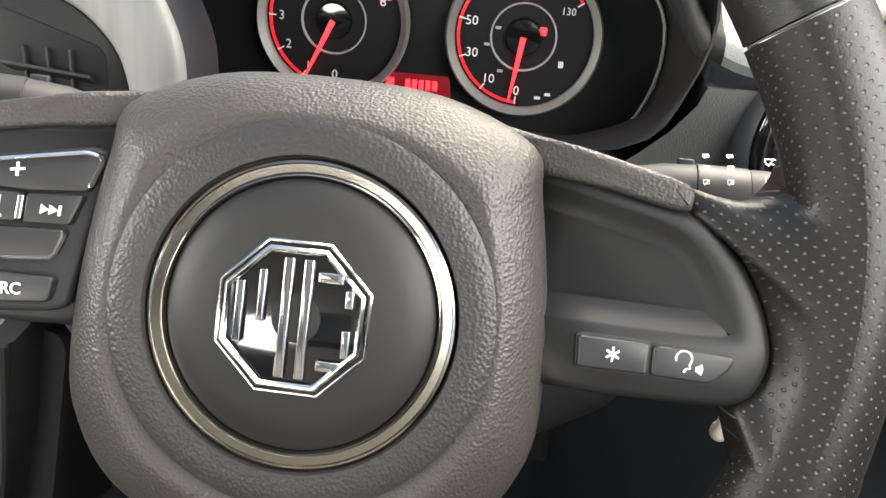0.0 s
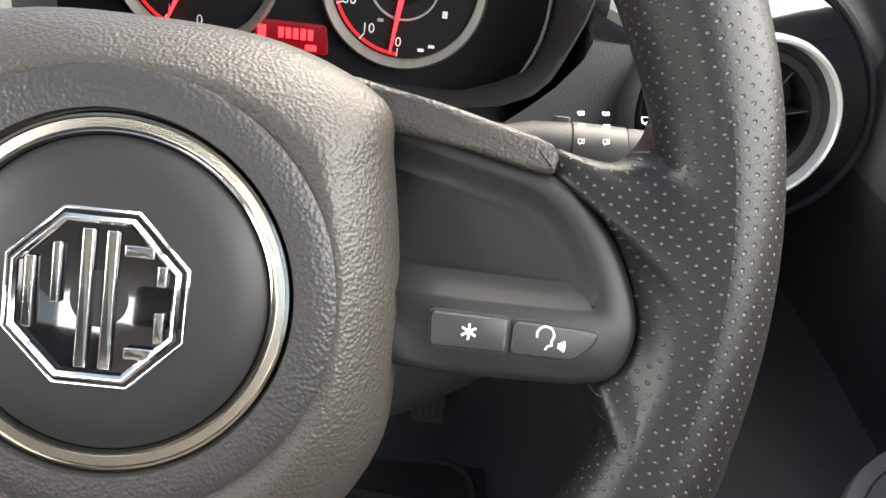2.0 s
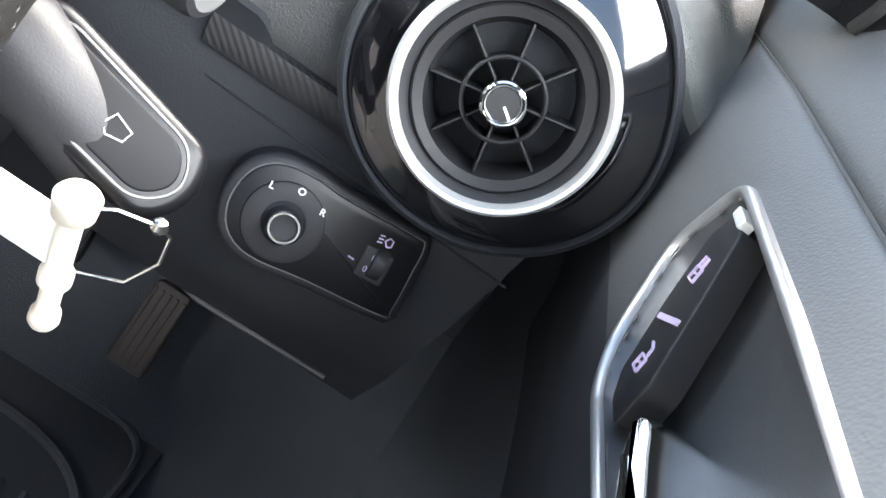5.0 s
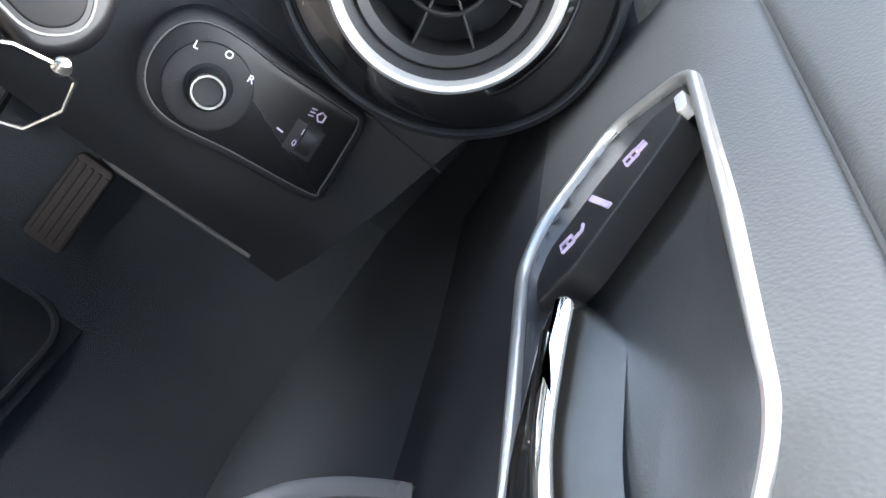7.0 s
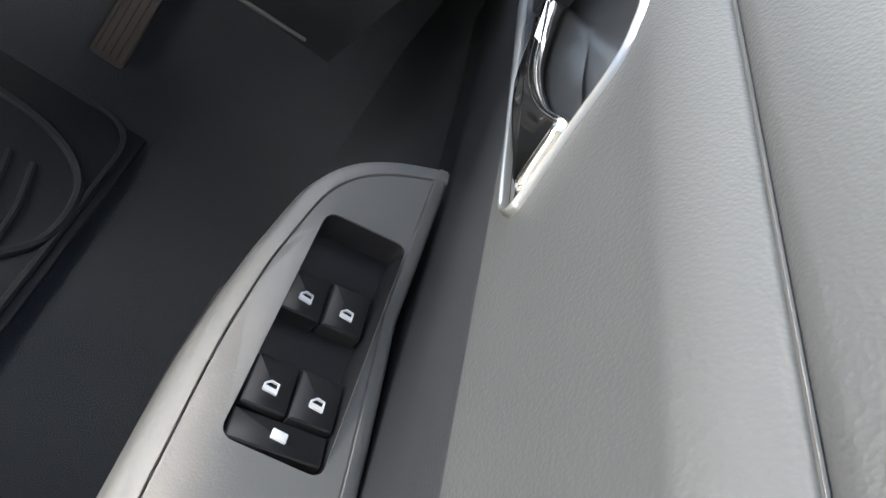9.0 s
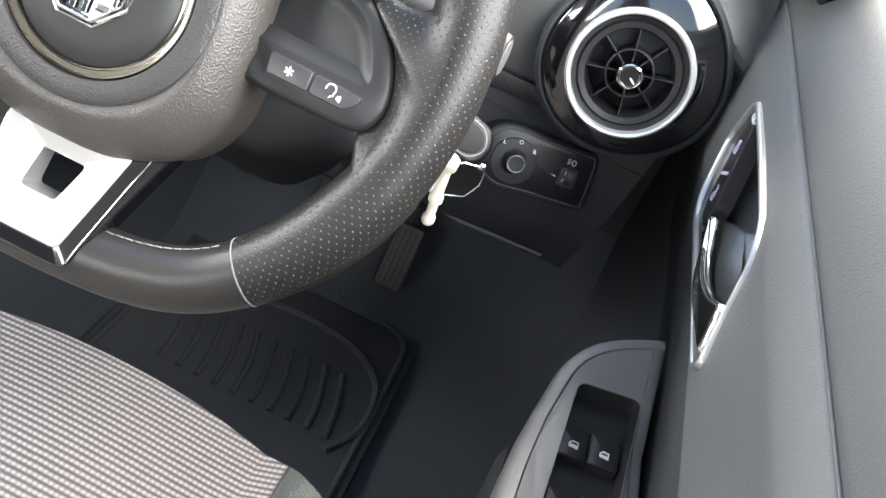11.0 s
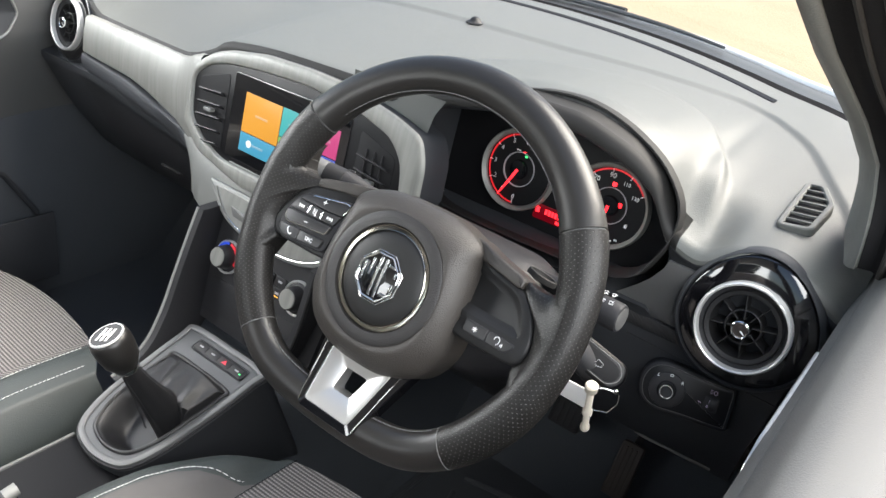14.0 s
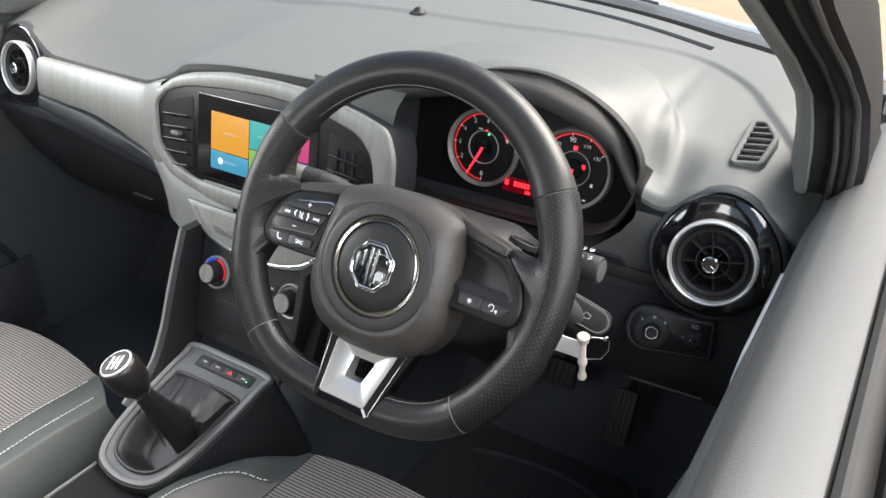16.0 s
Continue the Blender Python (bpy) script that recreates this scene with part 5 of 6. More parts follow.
# ---- centre screen ----
SC = axes((-0.389, 0.235, 0.76), (1, 0, 0), (0, 0.1736, 0.985))
screen = thing("centre_screen", SC, "touch screen unit in a silver frame with side vents", "screen")
BEZ = rounded([(-0.190, 0.004), (-0.162, 0.0265), (-0.120, 0.039), (-0.04, 0.0480), (0.05, 0.0525), (0.145, 0.0455), (0.205, 0.0300), (0.229, 0.006), (0.238, -0.040), (0.205, -0.090), (0.150, -0.103), (0.0, -0.104), (-0.100, -0.104), (-0.150, -0.088), (-0.185, -0.058)], 0.014)
OUT = rounded([(-0.198, 0.018), (-0.155, 0.0470), (-0.115, 0.0600), (-0.04, 0.0725), (0.05, 0.0760), (0.12, 0.0742), (0.205, 0.0590), (0.252, 0.0450), (0.266, 0.012), (0.268, -0.045), (0.225, -0.110), (0.10, -0.132), (-0.06, -0.132), (-0.160, -0.110), (-0.205, -0.075)], 0.014)
frame_rings = []
for o, k, z in ((OUT, 0.0, -0.05), (OUT, 0.0, 0.0005), (OUT, 0.0012, 0.0036), (OUT, 0.0035, 0.0055), (OUT, 0.008, 0.0064), (BEZ, -0.0030, 0.0072), (BEZ, -0.0008, 0.0060), (BEZ, 0.0010, 0.002), (BEZ, 0.002, -0.02)):
    frame_rings.append([(p[0], p[1], z) for p in shrink(o, k)])
# Frame side takes a dark colour instead of silver, as if shaded.
part("frame_side", loft(frame_rings[:2]), HARD, screen, "side wall of the frame, coloured dark for shade", 50)
part("frame", loft(frame_rings[1:]), SILVER, screen, "brushed silver frame", 50)
bez = part("bezel", plate(BEZ, -0.03, 0.003, 0.002), LAMPBLACK, screen, "satin black panel")
glassp = part("glass", plate(rounded([(-0.098, 0.034), (0.138, 0.038), (0.138, -0.094), (-0.098, -0.094)], 0.006), -0.005, 0.0045, 0.001), GLOSS, screen, "gloss black screen glass")
TILES = ((-0.0690, 0.0080, -0.0470, 0.0110, (0.95, 0.42, 0.04), "orange"), (-0.0690, 0.0080, -0.0760, -0.0485, (0.06, 0.40, 0.62), "blue"), (0.0095, 0.0655, -0.0300, 0.0115, (0.06, 0.52, 0.52), "teal"), (0.0095, 0.0655, -0.0760, -0.0315, (0.30, 0.58, 0.12), "green"), (0.0670, 0.1220, -0.0290, 0.0120, (0.70, 0.06, 0.25), "magenta"), (0.0670, 0.1220, -0.0760, -0.0305, (0.04, 0.08, 0.55), "deep blue"))
for x0, x1, y0, y1, c, what in TILES:
    tile = part("tile", block(x0, x1, y0, y1, 0.003, 0.0051, 0.0001, corner=0.0004), glow(f"{what} tile", c, 0.22), glassp, f"lit {what} menu tile")
    cx, cy = (x0 + x1) / 2, (y0 + y1) / 2
    if what == "blue":
        part("tile_icon", moved(lathe([(0, 0.0054), (0.0055, 0.0054), (0.0055, 0.0049)], 20), pose(cx - 0.018, cy, 0)), MARK, tile)
    part("tile_bar", block(cx - 0.013, cx + 0.013, cy - 0.0016, cy + 0.0016, 0.0049, 0.0054, 0.0001), glow(f"{what} caption", tuple(min(1, v * 0.6 + 0.25) for v in c), 0.24), tile)
part("home_strip", block(-0.085, 0.085, -0.104, -0.100, 0.001, 0.0042, 0.0006), GREYTRIM, bez)
for sx, aside in ((-1, 0.016), (1, 0.030)):
    vent = part("vent_box", plate(rounded([(sx * 0.125 + aside, 0.026), (sx * 0.190 + aside, 0.006), (sx * 0.190 + aside, -0.066), (sx * 0.152 + aside, -0.090), (sx * 0.125 + aside, -0.092)], 0.008), -0.02, 0.0036, 0.0005), GAUGE, screen)
    for i in range(5):
        y = 0.003 - i * 0.0195
        x0, x1 = 0.131, 0.184 if i < 4 else 0.165
        part("slat", moved(block(min(sx * x0, sx * x1), max(sx * x0, sx * x1), -0.0075, 0.0075, -0.001, 0.001, 0.0006), pose(aside, y, 0.0055, 62, 0, sx * -5)), SATIN, vent)
    if sx > 0:
        for i in range(3):
            part("upright_vane", block(0.171 + i * 0.014, 0.1728 + i * 0.014, -0.078, 0.004, 0.0, 0.0065, 0.0004), SATIN, vent)
    part("slider", block(sx * 0.157 + aside - 0.008, sx * 0.157 + aside + 0.008, -0.040, -0.034, 0.004, 0.0135, 0.001), GREYTRIM, vent, "grey slider tab")

# ---- silver strip and glovebox on the passenger side ----
strip = thing("passenger_trim", pose(0, 0, 0), "brushed silver trim strip across the passenger dashboard", "trim strip")


def strip_row(t):
    """Lower and upper edge of the strip, from the vent to the screen."""
    x = -0.935 + t * (0.935 - 0.578)
    up = 0.768 + 0.004 * t + 0.020 * ease(0.80, 1.0, t)
    lo = 0.703 - 0.018 * t - 0.040 * ease(0.35, 1.0, t)
    return x, lo, up


rows = []
for t in np.linspace(0, 1, 26):
    x, lo, up = strip_row(t)
    rows.append([(x, fascia_y(x, z) - d - 0.012 * ease(0.7, 1, t), z) for z, d in ((lo, -0.006), (lo, 0.004), (lo + 0.004, 0.007), ((lo + up) / 2, 0.009), (up - 0.004, 0.007), (up, 0.003), (up, -0.006))])
part("strip", loft(rows, False), SILVER, strip, "brushed silver strip", 50)
lower = []
for t in np.linspace(0, 1, 34):
    x = -0.940 + t * (0.940 - 0.420)
    lo = line([(-0.94, 0.672), (-0.80, 0.652), (-0.70, 0.622), (-0.60, 0.582), (-0.52, 0.545), (-0.42, 0.533)], x)
    up = line([(-0.94, 0.700), (-0.80, 0.688), (-0.70, 0.664), (-0.62, 0.650), (-0.58, 0.662), (-0.50, 0.645), (-0.42, 0.64)], x)
    pull = 0.02 * ease(-0.72, -0.52, x)
    lower.append([(x, fascia_y(x, z) - d - pull, z) for z, d in ((lo - 0.004, -0.02), (lo, 0.002), (lo + 0.003, 0.006), ((lo + up) / 2, 0.008), (up - 0.003, 0.006), (up, 0.003), (up, -0.006))])
part("lower_strip", loft(lower[:21], False), HARD, strip, "dark grained lower strip", 50)
part("strip_end", loft(lower[20:], False), GREYTRIM, strip, "grey end of the lower strip beside the screen", 50)
glove = thing("glovebox", pose(0, 0, 0), "dark plastic glovebox lid under the dashboard", "glovebox")
part("lid", loft([[(x, fascia_y(x, z) - 0.006, z) for z in np.linspace(0.42, line([(-0.95, 0.655), (-0.70, 0.60), (-0.58, 0.55)], x), 10)] for x in np.linspace(-0.95, -0.56, 16)], False), BLACK, glove)
part("latch", moved(block(-0.03, 0.03, -0.006, 0.006, 0, 0.006, 0.002), axes((-0.80, fascia_y(-0.80, 0.50) - 0.005, 0.50), (1, 0, 0), (0, -0.5, 1))), SATIN, glove)

# ---- climate controls and lower stack ----
KP = axes((MID, 0.186, 0.520), (1, 0, 0), (0, 0.342, 0.940))
stack = thing("climate_panel", KP, "black climate control panel with two round knobs", "control panel")
part("body", loft([[(x * w, y, z) for x, y in rounded([(-0.135, -0.110), (0.135, -0.110), (0.150, 0.060), (-0.150, 0.060)], 0.02)] for w, z in ((1.0, -0.12), (1.0, -0.006), (0.985, -0.001))], True, (True, True)), BLACK, stack)
TRAY = smooth([(-0.132, 0.096), (-0.116, 0.078), (-0.092, 0.061), (-0.050, 0.049), (0.0, 0.046), (0.050, 0.049), (0.092, 0.061), (0.116, 0.078), (0.132, 0.096)], 5, False)
upper_tray = part("upper_panel", plate([*[(p[0] * 1.08, p[1] - 0.005) for p in TRAY], (0.150, 0.104), (-0.150, 0.104)], -0.05, 0.012, 0.003), GREYTRIM, stack, "grey satin panel under the screen")
part("recess", plate([(p[0] * 0.97, p[1] + 0.0025) for p in TRAY], 0.0, 0.0132, 0.0006), SILVER, upper_tray)
part("slot", plate(rounded([(-0.090, 0.079), (-0.080, 0.066), (-0.020, 0.062), (-0.020, 0.074)], 0.002), 0.008, 0.0145, 0.0006), EDGEGREY, upper_tray, "grey button in the recess")
part("chrome_line", tube([(p[0], p[1], 0.0130) for p in TRAY], 0.0008, 6), CHROME, upper_tray)
for x, arcs in ((-0.077, True), (0.079, False)):
    kb = part("knob", moved(lathe([(0.0235, -0.002), (0.0230, 0.003), (0.0190, 0.0045), (0.0180, 0.012), (0.0165, 0.020), (0.0150, 0.0225), (0, 0.0225)], 48), Matrix.Translation((x, 0.0, 0))), BLACK, stack)
    part("knob_face", moved(lathe([(0.0150, 0.0222), (0.0142, 0.0242), (0, 0.0240)], 40), Matrix.Translation((x, 0.0, 0))), SILVER, kb, "satin silver face")
    part("knob_ring", moved(lathe([(0.0268, -0.002), (0.0268, 0.003), (0.0256, 0.0046), (0.0238, 0.003), (0.0236, -0.002)], 48), Matrix.Translation((x, 0.0, 0))), RINGSILVER, kb, "chrome ring")
    if arcs:
        part("cold_band", moved(stroke(arc(0, 0, 0.0215, 175, 95, 14), 0.0038, 0.004, 0.0052), pose(x, 0, 0)), glow("cold blue", (0.03, 0.10, 0.8), 0.3), kb, "blue cold band")
        part("hot_band", moved(stroke(arc(0, 0, 0.0215, 85, -20, 16), 0.0038, 0.004, 0.0052), pose(x, 0, 0)), glow("hot red", (0.8, 0.03, 0.05), 0.3), kb, "red hot band")
for i in range(2):
    for j in range(4):
        x = -0.036 + j * 0.025
        y = 0.008 - i * 0.018
        kb = part("key", block(x - 0.011, x + 0.011, y - 0.0075, y + 0.0075, -0.003, 0.0012, 0.0008), SATIN, stack)
        part("mark", block(x - 0.004, x + 0.004, y - 0.0015, y + 0.0020, 0.001, 0.0014, 0.0001), DIMMARK, kb)
        if i == 1 and j == 3:
            part("lamp", block(x - 0.004, x + 0.004, y - 0.0055, y - 0.0040, 0.001, 0.0015, 0.0001), AMBER, kb)
part("tray_mouth", block(-0.10, 0.10, -0.090, -0.038, -0.004, 0.0008, 0.0004, corner=0.008), BLACK, stack, "dark tray opening")
words("lettering", "12V", 0.006, DIMMARK, stack, pose(0.035, -0.06, 0.0012))
for s in (1, -1):
    pts = [(MID + s * d, y, z) for d, y, z in ((0.120, 0.172, 0.590), (0.118, 0.160, 0.545), (0.112, 0.150, 0.495), (0.101, 0.138, 0.446), (0.090, 0.128, 0.412))] if s > 0 else [(MID + s * d, y, z) for d, y, z in ((0.120, 0.172, 0.590), (0.119, 0.150, 0.545), (0.116, 0.125, 0.495), (0.110, 0.095, 0.440), (0.104, 0.058, 0.396), (0.098, 0.0, 0.368))]
    pts = smooth(pts, 5, False)
    fin = part("side_fin", moved(loft([[(p.x + s * a, p.y + b, p.z) for a, b in ((0.010, 0.09), (0.012, 0.004), (0.006, -0.004), (-0.004, -0.002), (-0.006, 0.006), (-0.006, 0.09))] for p in pts], True, (True, True)), KP.inverted()), BLACK, stack, "dark side fin")
    # Left edge is coloured light as the lit one, the right edge dark.
    part("fin_edge", moved(tube([(p.x + s * 0.008, p.y - 0.002, p.z) for p in pts], 0.0034, 8), KP.inverted()), GREYTRIM if s < 0 else SATIN, fin, "grey edge" if s < 0 else "")

# ---- centre console and gear lever ----
CP = axes((MID, 0.02, 0.382), (1, 0, 0), (0, 0.943, 0.331))
console = thing("centre_console", CP, "dark centre console with silver-edged gear surround", "console")
EDGE = smooth([(-0.080, 0.112), (0.0, 0.116), (0.082, 0.113), (0.085, 0.085), (0.079, 0.02), (0.066, -0.060), (0.046, -0.104), (0.012, -0.119), (-0.030, -0.120), (-0.068, -0.104), (-0.086, -0.055), (-0.088, 0.03), (-0.086, 0.085)], 5)
HOLE = smooth([(-0.058, 0.056), (0.0, 0.058), (0.060, 0.056), (0.062, 0.045), (0.057, 0.00), (0.048, -0.052), (0.032, -0.086), (0.008, -0.098), (-0.022, -0.098), (-0.050, -0.085), (-0.065, -0.045), (-0.066, 0.01), (-0.063, 0.045)], 5)
part("deck", frame_plate(shrink(EDGE, 0.007), HOLE, -0.02, -0.001, 0.002), DECK, console, "satin dark deck")
part("surround", loft([[(p[0], p[1], z) for p in shrink(EDGE, k)] for k, z in ((0.0, -0.03), (0.0, -0.002), (0.0015, 0.0015), (0.004, 0.0020), (0.0090, 0.0017), (0.0100, 0.0008), (0.0105, -0.01))]), SURROUND, console, "silver grey surround")
part("groove", tube([(p[0], p[1], -0.0035) for p in shrink(EDGE, -0.0012)], 0.0016, 6, True), BLACK, console)
part("gaiter_frame", tube([(p[0], p[1], 0.0) for p in shrink(HOLE, -0.001)], 0.0030, 8, True), BOOT, console, "black leather-bound frame round the gaiter")
part("well", plate(HOLE, -0.06, -0.040), BLACK, console)
part("well_wall", loft([[(p[0], p[1], z) for p in HOLE] for z in (-0.003, -0.05)]), BLACK, console)
part("flank", loft([[(p[0] * k, p[1], z) for p in shrink(EDGE, -0.002)] for k, z in ((1.0, -0.008), (1.04, -0.06), (1.10, -0.28))], True), HARD, console)
part("bar_outline", tube([(p[0], p[1], 0.0) for p in rounded([(-0.0475, 0.0985), (0.0635, 0.0995), (0.0645, 0.0795), (-0.0485, 0.0785)], 0.004)], 0.0007, 6, True), BLACK, console)
bar = part("button_bar", plate(rounded([(-0.046, 0.097), (0.062, 0.098), (0.063, 0.081), (-0.047, 0.080)], 0.004), -0.006, 0.0006, 0.0006), BLACK, console)
for i in range(4):
    x = -0.034 + i * 0.0268
    kb = part("key", block(x - 0.0122, x + 0.0122, 0.0825, 0.0958, -0.003, 0.0013, 0.0006), SATIN, bar)
    if i == 2:
        tri_m = bmesh.new()
        loft([[(x - 0.0050, 0.0862, z), (x + 0.0050, 0.0862, z), (x, 0.0930, z)] for z in (0.0011, 0.0018)], True, (True, True), tri_m)
        part("mark", tri_m, glow("hazard red", (0.9, 0.05, 0.08), 0.4), kb, "red hazard triangle")
    else:
        part("mark", block(x - 0.004, x + 0.004, 0.0880, 0.0905, 0.0011, 0.0017, 0.0002), DIMMARK, kb)
    if i == 3:
        part("lamp", block(x + 0.0070, x + 0.0100, 0.0860, 0.0885, 0.0011, 0.0018, 0.0002), GREEN, kb, "small green lamp")
rear_box = thing("console_tunnel", pose(0, 0, 0), "dark plastic tunnel cover between the front seats", "console")
part("cover", block(MID - 0.085, MID + 0.085, -0.95, -0.075, 0.10, 0.325, 0.012, corner=0.02), GAUGE, rear_box)
part("brake_slot", block(MID + 0.006, MID + 0.054, -0.46, -0.19, 0.318, 0.3275, 0.0015, corner=0.012), RUBBER, rear_box, "rubber-lined slot for the handbrake")
part("edge_strip", tube([(MID - 0.078, y, 0.3245) for y in np.linspace(-0.08, -0.94, 8)], 0.003, 8), EDGEGREY, rear_box, "grey moulded edge")
lever = thing("gear_lever", CP, "gear lever with black knob and creased leather gaiter", "gear lever")
inv = CP.inverted()
foot, top = inv @ Vector((MID - 0.004, 0.0, 0.40)), inv @ Vector((-0.346, -0.048, 0.478))


def gaiter():
    """Leather over the lever's foot: a creased lid to the front, a deep hollow to the rear, a sleeve up the lever."""
    n, rings = len(HOLE), []
    hole = HOLE
    base = Vector((top.x + 0.004, top.y + 0.012))

    def height(x, y, s):
        lid = 0.030 - 0.30 * abs(x - 0.006) - 0.12 * max(0, y - 0.01)
        lid -= 0.009 * max(0, 1 - abs(x + 0.022 + 0.35 * y) / 0.016)
        lid += 0.006 * max(0, 1 - abs(x - 0.044 + 0.30 * y) / 0.012)
        lid = lid * ease(0.0, 0.16, s) + 0.0008 * math.sin(70 * x + 90 * y)
        pit = -0.036 * ease(0.0, 0.45, s)
        k = ease(-0.026, -0.006, y - 0.06 * x)
        return lid * k + pit * (1 - k)

    for s in (0.0, 0.03, 0.07, 0.11, 0.15, 0.19, 0.24, 0.29, 0.34, 0.39, 0.44, 0.49, 0.54, 0.59, 0.64, 0.69, 0.74, 0.79, 0.84, 0.89, 0.94, 1.0):
        ring = []
        for hx, hy in hole:
            a = math.atan2(hy - base.y, hx - base.x)
            q = Vector((hx, hy)).lerp(base + Vector((math.cos(a), math.sin(a))) * 0.024, s)
            ring.append((q.x, q.y, height(q.x, q.y, s)))
        rings.append(ring)
    last = rings[-1]
    for u in np.linspace(0.08, 1, 12):
        c = base.lerp(Vector((top.x, top.y)), u)
        ring = []
        for (hx, hy), (_, _, z0) in zip(hole, last):
            a = math.atan2(hy - base.y, hx - base.x)
            r = 0.0125 + 0.0115 * (1 - u) ** 1.8 + 0.0011 * math.sin(7 * a + 3 * u) * math.sin(math.pi * u)
            ring.append((c.x + r * math.cos(a), c.y + r * math.sin(a), z0 + (top.z - z0) * u ** 1.15))
        rings.append(ring)
    return loft(rings)


part("gaiter", gaiter(), BOOT, lever, "creased black leather gaiter", 60)
part("gaiter_seam", tube([(top.x + 0.004 + dx, top.y - 0.0125 - dy, z) for dx, dy, z in ((0.0, 0.0, top.z - 0.004), (0.001, 0.001, top.z * 0.6), (0.002, 0.004, top.z * 0.30), (0.002, 0.007, 0.006))], 0.0009, 6), BLACK, lever, "stitched seam")
kx = inv @ Vector((-0.358, -0.066, 0.530))
d = (kx - top).normalized()
km = axes(top, d.cross(Vector((0, 1, 0))).normalized() * -1, Vector((0, 1, 0)))
if km.to_3x3().col[2].dot(d) < 0:
    km = axes(top, d.cross(Vector((0, 1, 0))).normalized(), Vector((0, 1, 0)))
kl = (kx - top).length
part("collar", moved(lathe([(0.0135, -0.004), (0.0150, -0.002), (0.0150, 0.002), (0.0135, 0.003)], 32), km), CHROME, lever, "chrome collar")
kn = part("knob", moved(lathe([(0.0145, 0.001), (0.0185, 0.008), (0.0235, kl * 0.30), (0.0258, kl * 0.58), (0.0264, kl * 0.82), (0.0248, kl * 0.97), (0.0215, kl * 1.02), (0, kl * 1.03)], 40), km), LEATHER, lever, "black leather-look knob")
part("knob_rim", moved(lathe([(0.0228, kl * 1.00), (0.0222, kl * 1.035), (0.0212, kl * 1.045), (0.0204, kl * 1.040), (0.0202, kl * 1.02)], 40), km), RINGSILVER, kn, "chrome rim")
gate = moved(lathe([(0, kl * 1.038), (0.0204, kl * 1.036)], 36), km)
part("gate_plate", gate, BLACK, kn, "black shift pattern plate")
pat = bmesh.new()
for x in (-0.0075, 0.0, 0.0075):
    stroke([(x, -0.011), (x, 0.011)], 0.0030, kl * 1.036, kl * 1.036 + 0.0008, pat)
stroke([(-0.009, 0), (0.009, 0)], 0.0024, kl * 1.036, kl * 1.036 + 0.0010, pat)
part("shift_pattern", moved(pat, km @ pose(0, 0, 0, 0, 0, 20)), RINGSILVER, kn, "bright shift pattern")
brake = thing("handbrake", pose(MID + 0.03, -0.30, 0.335), "black handbrake lever with a bright button", "handbrake")
part("lever", tube([(0, -0.15, 0.02), (0, -0.05, 0.035), (0.0, 0.04, 0.045), (0, 0.075, 0.050)], lambda t: 0.014 - 0.002 * t, 14), HARD, brake)
part("button", tube([(0, 0.075, 0.050), (0, 0.092, 0.053)], 0.0085, 14), GREYTRIM, brake, "satin silver release button")

# ---- seats ----
def cloth(name, c0, c1):
    """Ribbed woven cloth: raised ribs across the seat, broken by a fine weave."""
    m = material(name, c0, 0.92, vary=0.1, spec=0.15)
    n, k = m.node_tree.nodes, m.node_tree.links
    p = n["Principled BSDF"]
    co = n.new("ShaderNodeTexCoord")
    w = []
    for axis, scale in (("Y", 60.0), ("X", 75.0)):
        t = n.new("ShaderNodeTexWave")
        t.bands_direction = axis
        t.inputs["Scale"].default_value, t.inputs["Distortion"].default_value = scale, 0.25
        k.new(co.outputs["Object"], t.inputs["Vector"])
        w.append(t)
    mul = n.new("ShaderNodeMath")
    mul.operation = "MULTIPLY"
    soft = n.new("ShaderNodeMapRange")
    soft.inputs["To Min"].default_value = 0.55
    k.new(w[1].outputs["Fac"], soft.inputs["Value"])
    k.new(w[0].outputs["Fac"], mul.inputs[0])
    k.new(soft.outputs["Result"], mul.inputs[1])
    mix = n.new("ShaderNodeMix")
    mix.data_type = "RGBA"
    mix.inputs[6].default_value, mix.inputs[7].default_value = (*c0, 1), (*c1, 1)
    k.new(mul.outputs["Value"], mix.inputs[0])
    k.new(mix.outputs[2], p.inputs["Base Color"])
    b = n.new("ShaderNodeBump")
    b.inputs["Distance"].default_value = 0.0012
    k.new(mul.outputs["Value"], b.inputs["Height"])
    k.new(b.outputs["Normal"], p.inputs["Normal"])
    return m


CLOTH = cloth("ribbed cloth", (0.055, 0.053, 0.054), (0.255, 0.238, 0.232))
PLAIN = material("plain grey cloth", (0.105, 0.10, 0.097), 0.95, grain=1500, bump=0.0004, spec=0.1)


